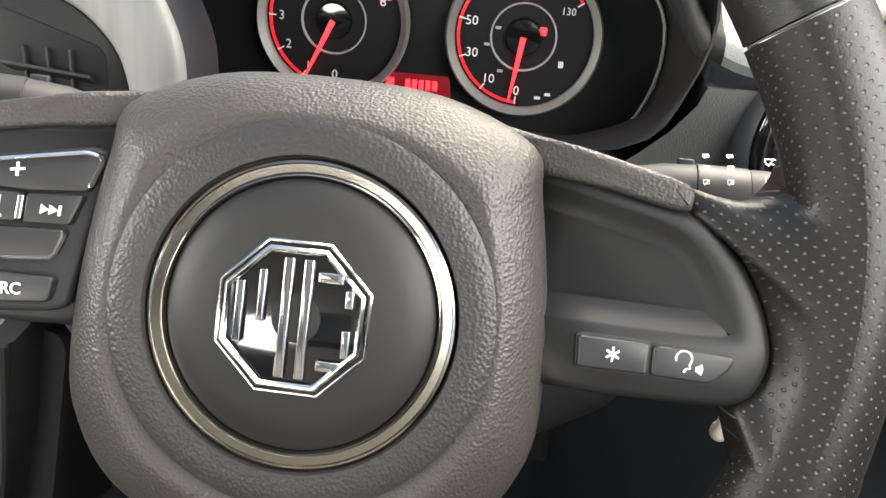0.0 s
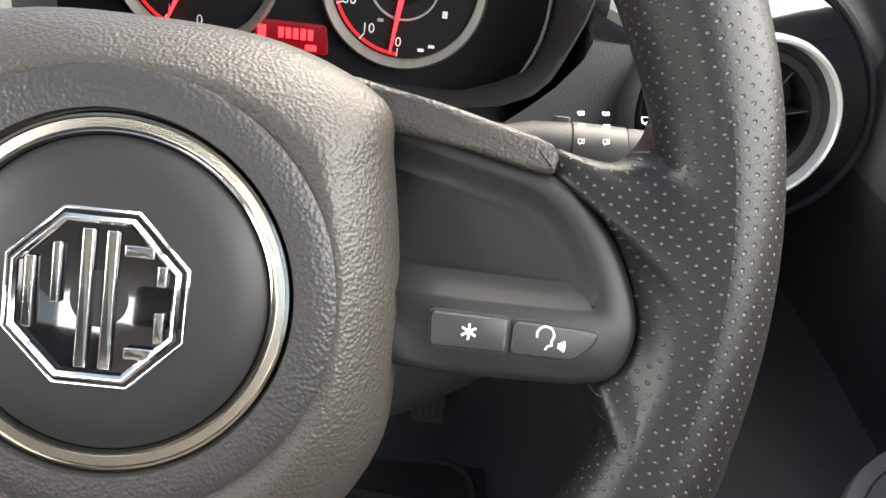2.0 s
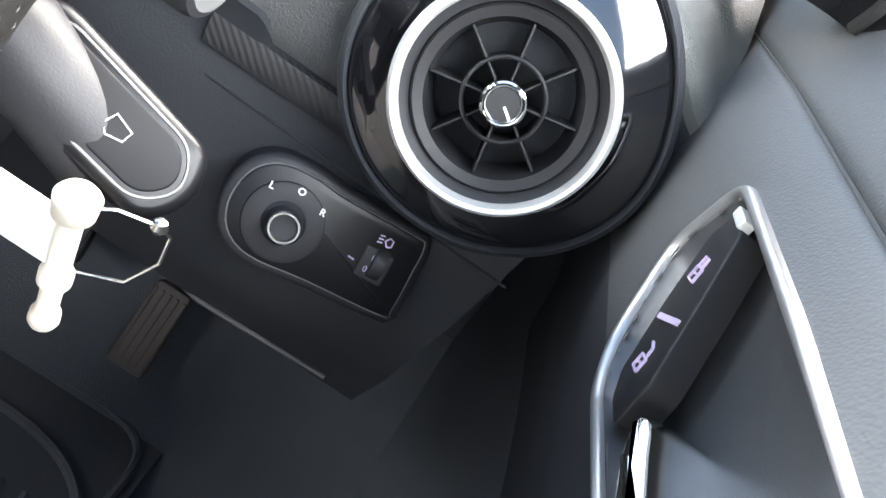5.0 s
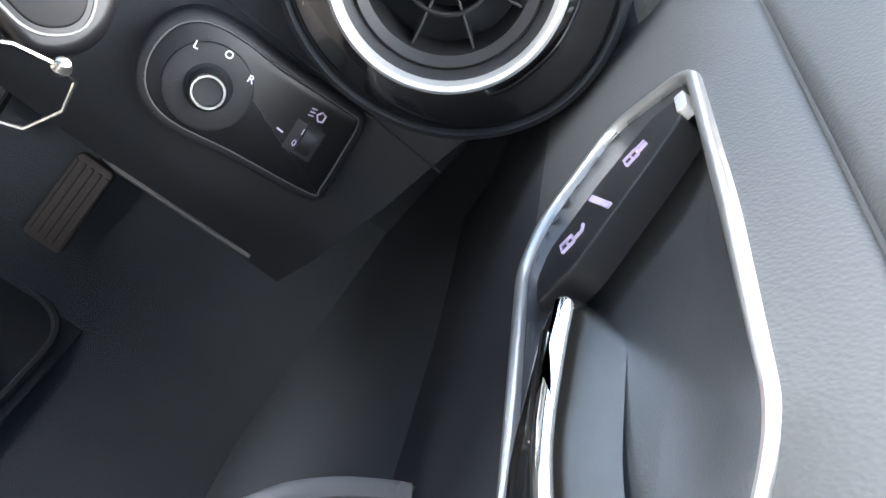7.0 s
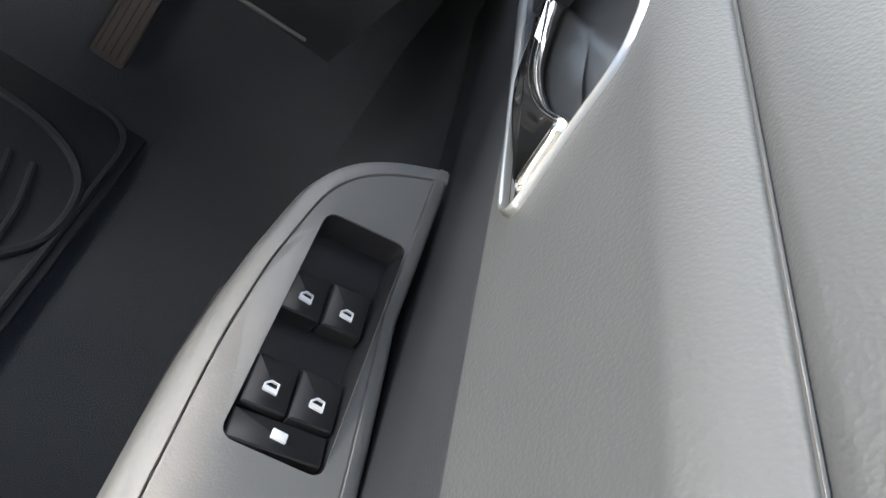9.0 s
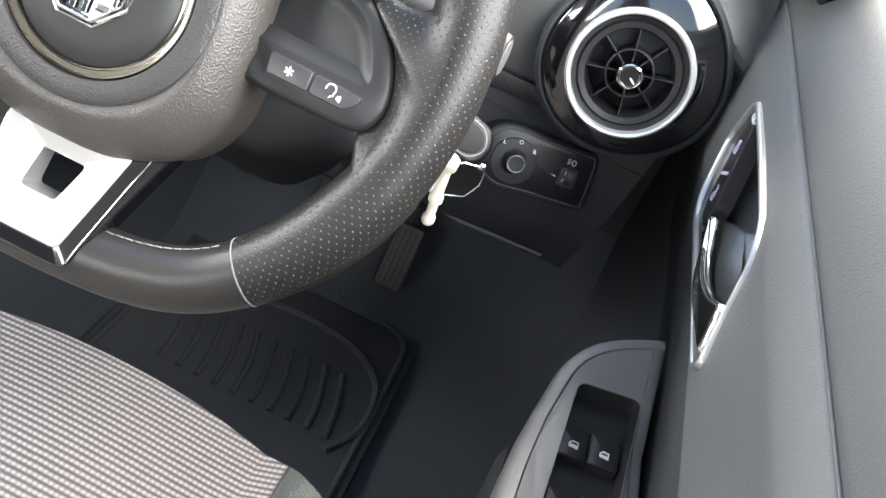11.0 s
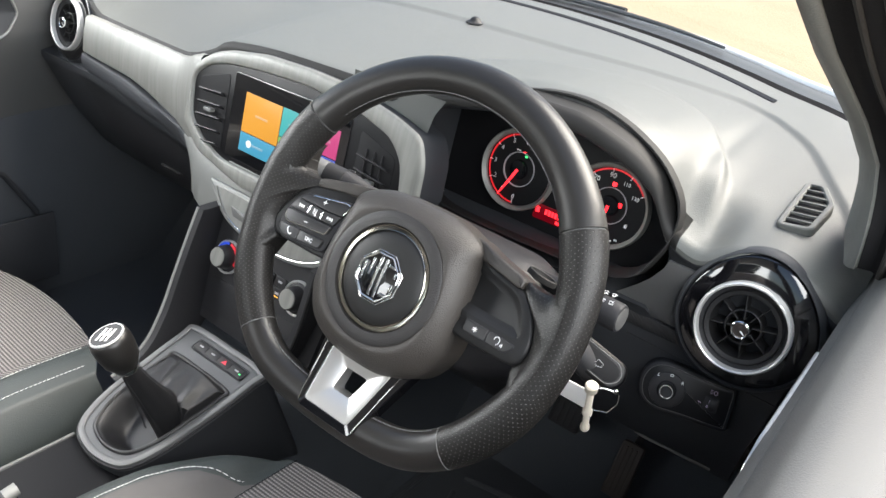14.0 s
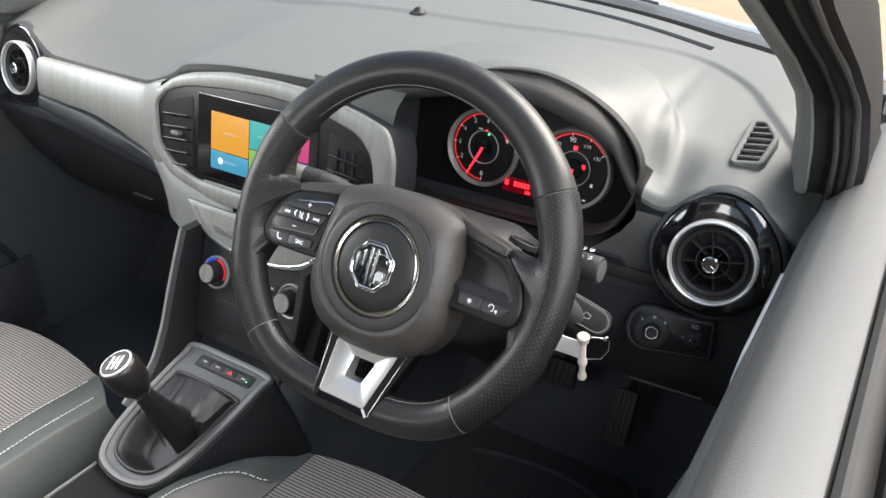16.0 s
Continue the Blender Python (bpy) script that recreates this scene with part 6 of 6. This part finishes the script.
def car_seat(name, x0, label, drop=0.0):
    """A seat whose cushion middle stands at x0; its front edge lies at y = 0.03."""
    st = thing(name, pose(x0, 0.0, 0), label, "car seat", "front seats")

    def top_z(x, y):
        roll = -0.13 * max(0, (y + 0.07)) ** 1.25
        side = 0.016 * ease(0.14, 0.18, abs(x)) - 0.35 * max(0, abs(x) - 0.195)
        return 0.425 - drop + roll + side - 0.10 * (-y) * 0.35 + 0.004 * math.cos(x * 20)

    ys = [0.050, 0.045, 0.030, 0.010, -0.015, -0.05, -0.10, -0.16, -0.22, -0.30, -0.40, -0.52]

    def sheet(xa, xb, nx, drop_a=False, drop_b=False):
        rows = []
        for y in ys:
            row = []
            if drop_a:
                row.append((xa - 0.012, y - 0.02, 0.27 - drop))
            for i in range(nx + 1):
                x = xa + (xb - xa) * i / nx
                row.append((x, y - 0.035 * (abs(x) / 0.2) ** 3, top_z(x, y)))
            if drop_b:
                row.append((xb + 0.012, y - 0.02, 0.27 - drop))
            rows.append(row)
        first = [(x, y - 0.006, z - 0.07) for x, y, z in rows[0]]
        second = [(x, y - 0.03, z - 0.12) for x, y, z in rows[0]]
        return loft([second, first, *rows], False)

    part("cushion", sheet(-0.137 if x0 > MID else -0.165, 0.165, 14), CLOTH, st, "ribbed grey woven cloth", 80)

    def curved(xa, xb, nx, skirt):
        """Between two edges that curve with y; the outer one may fall to the runner."""
        rows = []
        for y in (0.045, 0.030, 0.015, 0.0, -0.015, -0.03, -0.045, -0.06, -0.08, -0.10, -0.13, -0.16, -0.20, -0.26, -0.34, -0.44, -0.52):
            a, b = line(xa, y), line(xb, y)
            row = [(a + (b - a) * i / nx, y - 0.008, top_z(a + (b - a) * i / nx, y) - (0.010 * (i / nx) ** 3 if skirt else 0)) for i in range(nx + 1)]
            if skirt:
                row += [(b - 0.006, y - 0.010, row[-1][2] - 0.016), (b - 0.004, y - 0.014, 0.27 - drop)]
            rows.append(row)
        return loft([[(x, y - 0.006, z - 0.09) for x, y, z in rows[0]], *rows], False)

    if x0 > MID:
        inner = [(-0.52, -0.1372), (0.05, -0.1372)]
        welt = [(-0.52, -0.236), (-0.30, -0.240), (-0.19, -0.243), (-0.156, -0.242), (-0.108, -0.229), (-0.074, -0.205), (-0.051, -0.178), (-0.036, -0.152), (-0.02, -0.1376), (0.05, -0.1376)]
        outer = [(-0.52, -0.280), (-0.172, -0.280), (-0.116, -0.270), (-0.08, -0.254), (-0.025, -0.210), (0.0, -0.183), (0.025, -0.160), (0.05, -0.148)]
        part("cushion_side", curved(inner, welt, 6, False), PLAIN, st, "plain grey cloth beside the ribs", 80)
        part("bolster", curved(welt, outer, 8, True), BOLSTER, st, "dark leatherette side bolster", 80)
        part("piping", tube([(-0.1372, y - 0.008, top_z(0.1372, y) - 0.0004) for y in ys], 0.0012, 6), BLACK, st)
        thread = bmesh.new()
        for i in range(98):
            y = -0.022 - i * 0.0045
            tube([(line(welt, v) - 0.004, v - 0.008 + 0.003, top_z(line(welt, v) - 0.004, v) + 0.0006) for v in (y, y - 0.0031)], 0.0005, 5, bm=thread)
        part("stitching", thread, STITCH, st, "white stitching")
    for s in (1, -1) if x0 < MID else (1,):
        a, b = (0.1665, 0.235) if s > 0 else (-0.235, -0.1665)
        part("bolster", sheet(a, b, 7, s < 0, s > 0), BOLSTER, st, "dark leatherette side bolster", 80)
        for lane in (0.172, 0.212) if s * (x0 - MID) < 0 else ():
            thread = bmesh.new()
            for i in range(70):
                y = 0.03 - i * 0.0065
                x = s * lane
                z = top_z(x, y) + 0.0010
                yy = y - 0.035 * (abs(x) / 0.2) ** 3
                tube([(x, yy, z - 0.0003), (x, yy - 0.0045, z - 0.0003)], 0.0006, 5, bm=thread)
            part("stitching", thread, STITCH, st, "white stitching")
        part("piping", tube([(s * 0.166, y - 0.035 * (0.166 / 0.2) ** 3, top_z(0.166, y) - 0.001) for y in ys], 0.0016, 6), BLACK, st)
    part("base", block(-0.19, 0.19, -0.50, -0.02, 0.14, 0.36 - drop, 0.02, corner=0.05), RUBBER, st)
    for s in (1, -1):
        part("runner", block(s * 0.15 - 0.02, s * 0.15 + 0.02, -0.50, -0.02, 0.09, 0.16, 0.004), STEEL, st)
    back = []
    for t in np.linspace(0, 1, 10):
        y, z = -0.50 - 0.20 * t, 0.36 - drop + 0.52 * t
        w = 0.225 - 0.05 * t * t
        back.append([(x, y + dy, z) for x, dy in ((-w, -0.06), (-w, 0.03), (-w * 0.75, 0.045), (-w * 0.6, 0.015), (0, 0.01), (w * 0.6, 0.015), (w * 0.75, 0.045), (w, 0.03), (w, -0.06), (0, -0.08))])
    part("backrest", loft(back, True, (True, True)), CLOTH, st, "grey cloth backrest", 80)
    part("headrest", moved(block(-0.12, 0.12, -0.045, 0.045, 0.0, 0.16, 0.03, corner=0.04), pose(0, -0.74, 0.90 - drop, 12, 0, 0)), BOLSTER, st)
    return st


car_seat("driver_seat", 0.016, "driver seat with ribbed grey cloth and white-stitched dark bolsters")
car_seat("passenger_seat", 2 * MID - 0.016, "passenger seat with ribbed grey cloth and white-stitched dark bolsters", 0.068)

# ---- doors ----
ARMGREY = material("armrest grey plastic", (0.16, 0.158, 0.152), 0.42, grain=900, bump=0.0001)
DOOR_X = [(0.10, 0.425), (0.30, 0.420), (0.50, 0.420), (0.56, 0.4115), (0.59, 0.4025), (0.62, 0.394), (0.66, 0.3785), (0.69, 0.3695), (0.70, 0.3678), (0.74, 0.3662), (0.775, 0.3666), (0.790, 0.3722), (0.800, 0.3755), (0.803, 0.3785), (0.806, 0.3765), (0.83, 0.384), (0.848, 0.397), (0.856, 0.415), (0.858, 0.446), (0.850, 0.452)]
DOOR_Z = [0.10, 0.18, 0.26, 0.34, 0.42, 0.50, 0.56, 0.60, 0.625, 0.645, 0.665, 0.68, 0.69, 0.70, 0.72, 0.74, 0.76, 0.775, 0.79, 0.798, 0.8005, 0.803, 0.8055, 0.808, 0.815, 0.83, 0.84, 0.848, 0.853, 0.856, 0.858]
BEZEL = [(0.2065, 0.7740), (0.115, 0.7735), (0.046, 0.7715), (0.0225, 0.7610), (-0.0085, 0.7120), (-0.0035, 0.7062), (0.08, 0.7000), (0.174, 0.6922), (0.196, 0.7035), (0.2190, 0.7390)]


def holed_plate(outer, inner, z, depth):
    """A flat plate with an opening whose walls go down by depth."""
    bm = bmesh.new()
    loops = []
    for pts in (outer, inner):
        vs = [bm.verts.new((p[0], p[1], z)) for p in pts]
        loops.append((pts, vs, [bm.edges.new((vs[i - 1], vs[i])) for i in range(len(vs))]))
    bmesh.ops.triangle_fill(bm, use_beauty=True, edges=loops[0][2] + loops[1][2])
    for pts, vs, _ in loops:
        bridge(bm, vs, ring_verts(bm, [(p[0], p[1], z - depth) for p in pts]))
    return bm


SEAL = material("window seal rubber", (0.012, 0.012, 0.012), 0.6, spec=0.3)
BEZELSILVER = material("satin silver plating of the bezel", (0.40, 0.40, 0.39), 0.30, 0.75, vary=0.04)
BOWLGREY = material("lever bowl plastic", (0.05, 0.052, 0.055), 0.36, grain=1200, bump=0.00008)


def within(x, y, outline):
    """Whether a point lies inside a closed outline."""
    odd = False
    for a, b in zip(outline, [*outline[1:], outline[0]]):
        if (a[1] > y) != (b[1] > y) and x < a[0] + (y - a[1]) / (b[1] - a[1]) * (b[0] - a[0]):
            odd = not odd
    return odd


def door_side(s, name, label):
    """A front door; the passenger's is the driver's seen in a mirror."""
    ob = thing(name, Matrix.Translation((MID, 0, 0)), label, "door", kind="structure")

    def at(p):
        return (s * (p[0] - MID), p[1], p[2])

    def place(bm):
        for v in bm.verts:
            v.co = at(v.co)
        return bm

    ys = [0.52, 0.515, *np.linspace(0.50, 0.225, 10), *np.linspace(0.216, -0.03, 50), *np.linspace(-0.05, -0.93, 28)]
    B = rounded([(y, z) for y, z in BEZEL], 0.010, 6)
    grid = []
    for y in ys:
        row = []
        for z in sorted({*DOOR_Z, *np.round(np.arange(0.690, 0.774, 0.005), 4)}):
            x = line(DOOR_X, z)
            x += 0.004 * math.sin(y * 5) * (1 if z < 0.6 else 0)
            if y > 0.50:
                x += 0.015
            dip = (0.033 * min(0.28, max(-0.25, y)) - 0.0115) * max(0, 1 - abs(z - 0.803) / 0.045)
            row.append((x, y, z + dip))
        row.append((0.452, y, 0.850))
        grid.append(row)
    panel = loft(grid, False)
    gone = [f for f in panel.faces if all(within(v.co.y, v.co.z, B) for v in f.verts)]
    bmesh.ops.delete(panel, geom=gone, context="FACES")
    # Lower trim is coloured darker for shade, from higher up on the driver's side.
    lower_faces = [f for f in panel.faces if f.calc_center_median().z < (0.694 if s > 0 else 0.50)]
    low = bmesh.new()
    seen = {}
    for f in lower_faces:
        low.faces.new([seen.setdefault(v, low.verts.new(v.co)) if v not in seen else seen[v] for v in f.verts])
    bmesh.ops.delete(panel, geom=lower_faces, context="FACES")
    part("panel", place(panel), DOORGREY, ob, "grained dark grey door trim", 50)
    part("lower_panel", place(low), HARD, ob, "hard plastic lower trim, coloured dark in place of shade", 50)
    part("stitch_line", place(tube([(0.3772, y, 0.7915 + 0.033 * min(0.28, max(-0.25, y))) for y in np.linspace(0.49, -0.92, 60)], 0.0006, 5)), EDGEGREY, ob, "panel seam")
    part("window_seal", place(loft([[(0.449 + a, y, 0.850 + b) for y in np.linspace(0.35, -0.92, 12)] for a, b in ((0.0, 0.0), (0.0, 0.012), (0.004, 0.014), (0.008, 0.010), (0.008, -0.02))], False)), SEAL, ob, "black window seal")
    part("window_seal", place(loft([[(0.472 + a, y, 0.850 + b) for y in np.linspace(0.35, -0.92, 12)] for a, b in ((-0.016, -0.006), (-0.002, -0.008), (0.0, 0.008), (0.005, 0.012), (0.022, 0.006), (0.030, -0.02))], False)), SEAL, ob, "black window seal")
    part("outer_skin", place(loft([[(x, y, z) for y in np.linspace(0.55, -0.95, 10)] for x, z in ((0.488, 0.846), (0.497, 0.80), (0.495, 0.55), (0.480, 0.12), (0.465, 0.02), (0.44, 0.02))], False)), WHITE, ob, "white painted outer skin")
    # lever bezel: plane (y, z), built at x = 0.367

    def onto(bm, lift=0.0):
        """From (y, z, towards the cabin) to the door."""
        for v in bm.verts:
            y, z, d = v.co
            v.co = at((0.3662 - d - lift + 0.10 * max(0, 0.70 - z), y, z))
        return bm

    def slim(k):
        """The opening's outline drawn in by k, by less towards the rear."""
        return [b.lerp(Vector(p), 0.5 + 0.5 * ease(0.03, 0.13, b[0])) for b, p in zip([Vector(b) for b in B], shrink(B, k))]

    part("bezel", onto(loft([[(p[0], p[1], z) for p in slim(k)] for k, z in ((-0.0014, -0.008), (-0.0014, 0.0002), (-0.0008, 0.0014), (0.0002, 0.0021), (0.0014, 0.0022), (0.0024, 0.0016), (0.0031, 0.0002), (0.0034, -0.003), (0.0040, -0.008))])), BEZELSILVER, ob, "satin silver bezel")
    inner = slim(0.0038)
    mid = sum(inner, Vector((0, 0))) / len(inner)
    part("bowl", onto(loft([[(*p.lerp(mid, k), z) for p in inner] for k, z in ((0.0, -0.001), (0.02, -0.004), (0.22, -0.0160), (0.27, -0.0190), (0.34, -0.0205), (0.6, -0.0215), (0.98, -0.022))], True, (False, True))), BOWLGREY, ob, "dark hollow behind the lever")
    if s > 0:
        sw = part("lock_switch", onto(plate(rounded([(0.1970, 0.7655), (0.2000, 0.7545), (0.1880, 0.7310), (0.1720, 0.7070), (0.1600, 0.7020), (0.1450, 0.7030), (0.1490, 0.7210), (0.1670, 0.7470), (0.1810, 0.7655)], 0.003), -0.012, -0.0005, 0.0010)), SATIN, ob, "black locking rocker")
        part("lilac_bar", onto(stroke([(0.1645, 0.7355), (0.1800, 0.7275)], 0.0022, -0.001, 0.0004)), LILAC, sw)
        for y, z in ((0.1830, 0.7465), (0.1638, 0.7180)):
            g = stroke([(y - 0.0030, z - 0.0030), (y + 0.0024, z - 0.0042), (y + 0.0034, z + 0.0008), (y - 0.0020, z + 0.0020), (y - 0.0030, z - 0.0030)], 0.0007, -0.001, 0.0004)
            stroke([(y - 0.0008, z + 0.0018), (y + 0.0004, z + 0.0055), (y + 0.0034, z + 0.0048), (y + 0.0026, z + 0.0010)] if z > 0.73 else [(y - 0.0008, z + 0.0018), (y + 0.0004, z + 0.0055), (y + 0.0040, z + 0.0060)], 0.0007, -0.001, 0.0004, g)
            stroke([(y - 0.0006, z - 0.0008), (y + 0.0012, z - 0.0012)], 0.0007, -0.001, 0.0004, g)
            part("mark", onto(g), LILAC, sw, "lock mark")
        part("chrome_corner", onto(block(0.184, 0.1960, 0.7650, 0.7690, -0.004, 0.0006, 0.0006)), SILVERCHROME, ob)
    LEV = smooth([(0.133, 0.7205), (0.116, 0.7195), (0.084, 0.7197), (0.053, 0.7240), (0.031, 0.7300), (0.0120, 0.7385), (0.003, 0.7280), (-0.0035, 0.7160), (0.003, 0.7118), (0.017, 0.7110), (0.051, 0.7080), (0.08, 0.7058), (0.121, 0.7080), (0.134, 0.7150)], 4)
    part("lever", onto(loft([[(p[0], p[1], z + 0.005 * math.exp(-((p[0] - 0.05) / 0.05) ** 2)) for p in shrink(LEV, k)] for k, z in ((0.0, -0.022), (0.0, -0.008), (0.0006, -0.0030), (0.0018, 0.0002), (0.0034, 0.0016), (0.0046, 0.0018))], True, (True, True))), CHROME, ob, "chrome door lever")
    part("lever_groove", onto(stroke([(0.118, 0.7140), (0.095, 0.7132), (0.078, 0.7128)], 0.0014, 0.001, 0.0042)), STEEL, ob, "bright edge on the lever")
    # armrest with a switch well
    ARM = smooth([(0.3990, 0.1660), (0.386, 0.1605), (0.366, 0.150), (0.347, 0.135), (0.3335, 0.114), (0.3265, 0.083), (0.3210, 0.045), (0.3165, -0.03), (0.316, -0.25), (0.324, -0.60), (0.345, -0.66), (0.412, -0.66), (0.4125, -0.25), (0.411, -0.05), (0.4075, 0.07), (0.4025, 0.1635)], 5, False)

    def lay(bm):
        for v in bm.verts:
            v.co = at((v.co.x, v.co.y, v.co.z + 0.5605 + 0.33 * max(0, v.co.y - 0.07) - 0.02 * min(0, v.co.y - 0.07)))
        return bm

    arm = part("armrest", lay(loft([[(p[0] + (0.03 * (p[0] < 0.39) if z < -0.05 else 0), p[1] - (0.03 if z < -0.05 else 0), z) for p in shrink(ARM, k)] for k, z in ((0.004, -0.10), (0.001, -0.035), (0.0, -0.008), (0.0015, -0.002), (0.004, 0.0), (0.0095, 0.0003), (0.0105, -0.0015), (0.0105, -0.006))], True, (True, False))), ARMGREY, ob, "dark grey plastic armrest")
    y_end = -0.029 if s > 0 else 0.045
    WELL = rounded([(0.3475, 0.1020), (0.3950, 0.1090), (0.3905, y_end - 0.002), (0.3430, y_end - 0.005)], 0.007)
    part("armrest_plate", lay(holed_plate(shrink(ARM, 0.0108), WELL, 0.0, 0.010)), ARMGREY, arm, "satin grey switch plate")
    well = part("switch_well", lay(loft([[(p[0], p[1], z) for p in shrink(WELL, k)] for k, z in ((0.0, -0.001), (0.0012, -0.006), (0.002, -0.016))], True, (False, True))), BLACK, arm, "dark recess for the switches")

    def rocker(name, x0, x1, y0, y1, label):
        """A rocker key: rounded at the front, sloping down into the hollow ahead of it."""
        o = rounded([(x0, y0), (x1, y0), (x1, y1), (x0, y1)], 0.0016)
        rings = [[(x, y + 0.15 * (x - 0.368), z + (0.0 if z < -0.01 else -0.0025 * ease(y0 + 0.012, y1, y))) for x, y in shrink(o, k)] for k, z in ((0.0, -0.016), (0.0, -0.0022), (0.0004, -0.0010), (0.0014, -0.0004))]
        return part(name, lay(loft(rings, True, (True, True))), KEYCAP, arm, label)

    rows = ((0.043, 0.073), (-0.012, 0.017)) if s > 0 else ((0.052, 0.079),)
    for y0, y1 in rows:
        for x0, x1 in (((0.3455, 0.3668), (0.3676, 0.3895)) if s > 0 else ((0.352, 0.384),)):
            kb = rocker("window_switch", x0, x1, y0, y1, "window rocker switch")
            cx, cy = (x0 + x1) / 2, y0 + 0.0115 + 0.15 * ((x0 + x1) / 2 - 0.368)
            g = stroke([(cx - 0.0030, cy - 0.0024), (cx + 0.0030, cy - 0.0024), (cx + 0.0030, cy + 0.0028), (cx - 0.0008, cy + 0.0028), (cx - 0.0030, cy + 0.0006), (cx - 0.0030, cy - 0.0024)], 0.0008, -0.0012, 0.0002)
            stroke([(cx - 0.0030, cy - 0.0013), (cx + 0.0030, cy - 0.0013)], 0.0018, -0.0012, 0.0002, g)
            part("mark", lay(g), MARK, kb, "white window mark")
    if s > 0:
        kb = rocker("window_lock", 0.3450, 0.3890, -0.030, -0.013, "")
        part("mark", lay(block(0.3635, 0.3705, -0.0240, -0.0195, -0.0012, 0.0003, 0.0002)), MARK, kb)
    # pocket at the foot of the door
    pocket = [[(x, y, z) for x, z in ((0.420, 0.16), (0.360, 0.17), (0.352, 0.30), (0.356, 0.325), (0.362, 0.325), (0.366, 0.30), (0.418, 0.28))] for y in np.linspace(0.24, -0.70, 12)]
    part("door_pocket", place(loft(pocket, False)), HARD, ob, "dark door pocket")
    part("pull_edge", place(tube([(0.400, 0.25, 0.20), (0.392, 0.22, 0.32), (0.380, 0.16, 0.42), (0.366, 0.10, 0.47), (0.35, 0.02, 0.48)], 0.006, 8)), HARD, ob)
    return ob


door_side(1, "door_1", "closed driver door with dark grained trim and lowered window")
door_side(-1, "door_2", "closed passenger door with dark grained trim")

# ---- footwell ----
mat = thing("floor_mat", pose(0, 0, FLOOR + 0.004), "black ribbed rubber floor mat", "floor mat")
part("sheet", block(-0.17, 0.22, 0.10, 0.60, 0.0, 0.010, 0.003, corner=0.05), RUBBER, mat)
part("rim", tube([(p.x, p.y, 0.011) for p in rounded([(-0.155, 0.12), (0.205, 0.12), (0.205, 0.54), (-0.155, 0.54)], 0.06, 8)], 0.005, 8, True), RUBBER, mat)
for i in range(10):
    part("rib", tube(smooth([(-0.075 + i * 0.0265, 0.30, 0.011), (-0.080 + i * 0.0265, 0.35, 0.012), (-0.096 + i * 0.0265, 0.41, 0.011)], 4, False), 0.0045, 8), RUBBER, mat)
part("heel_pad", tube(smooth([(-0.10, 0.45, 0.012), (0.02, 0.475, 0.013), (0.13, 0.465, 0.013), (0.19, 0.42, 0.012), (0.20, 0.34, 0.012), (0.17, 0.285, 0.012)], 6, False), 0.006, 8), RUBBER, mat)
BROWN = material("worn pedal rubber", (0.055, 0.045, 0.040), 0.7, grain=300, bump=0.0004)
for label, cx, cy, cz, w, h in (("accelerator pedal with worn ribbed rubber pad", 0.138, 0.557, 0.231, 0.021, 0.050), ("brake pedal with black rubber pad", 0.015, 0.56, 0.275, 0.030, 0.024), ("clutch pedal with black rubber pad", -0.105, 0.56, 0.275, 0.028, 0.024)):
    pd = thing("pedal", axes((cx, cy, cz), (1, 0, 0), (0, 0.42, 0.9)), label, "pedal", "foot pedals")
    part("pad", plate(rounded([(-w, -h), (w, -h), (w * 0.92, h), (-w * 0.92, h)], 0.006), -0.008, 0.004, 0.002), BROWN if h > 0.04 else BLACK, pd)
    for i in range(5):
        part("ridge", block(-w * 0.8 + i * w * 0.4 - 0.002, -w * 0.8 + i * w * 0.4 + 0.002, -h * 0.85, h * 0.85, 0.003, 0.0058, 0.0008), BROWN if h > 0.04 else BLACK, pd)
    part("arm", tube([(0, h * 0.3, -0.008), (0, h + 0.05, -0.04), (0, h + 0.18, -0.03)], 0.007, 8), BLACK, pd)
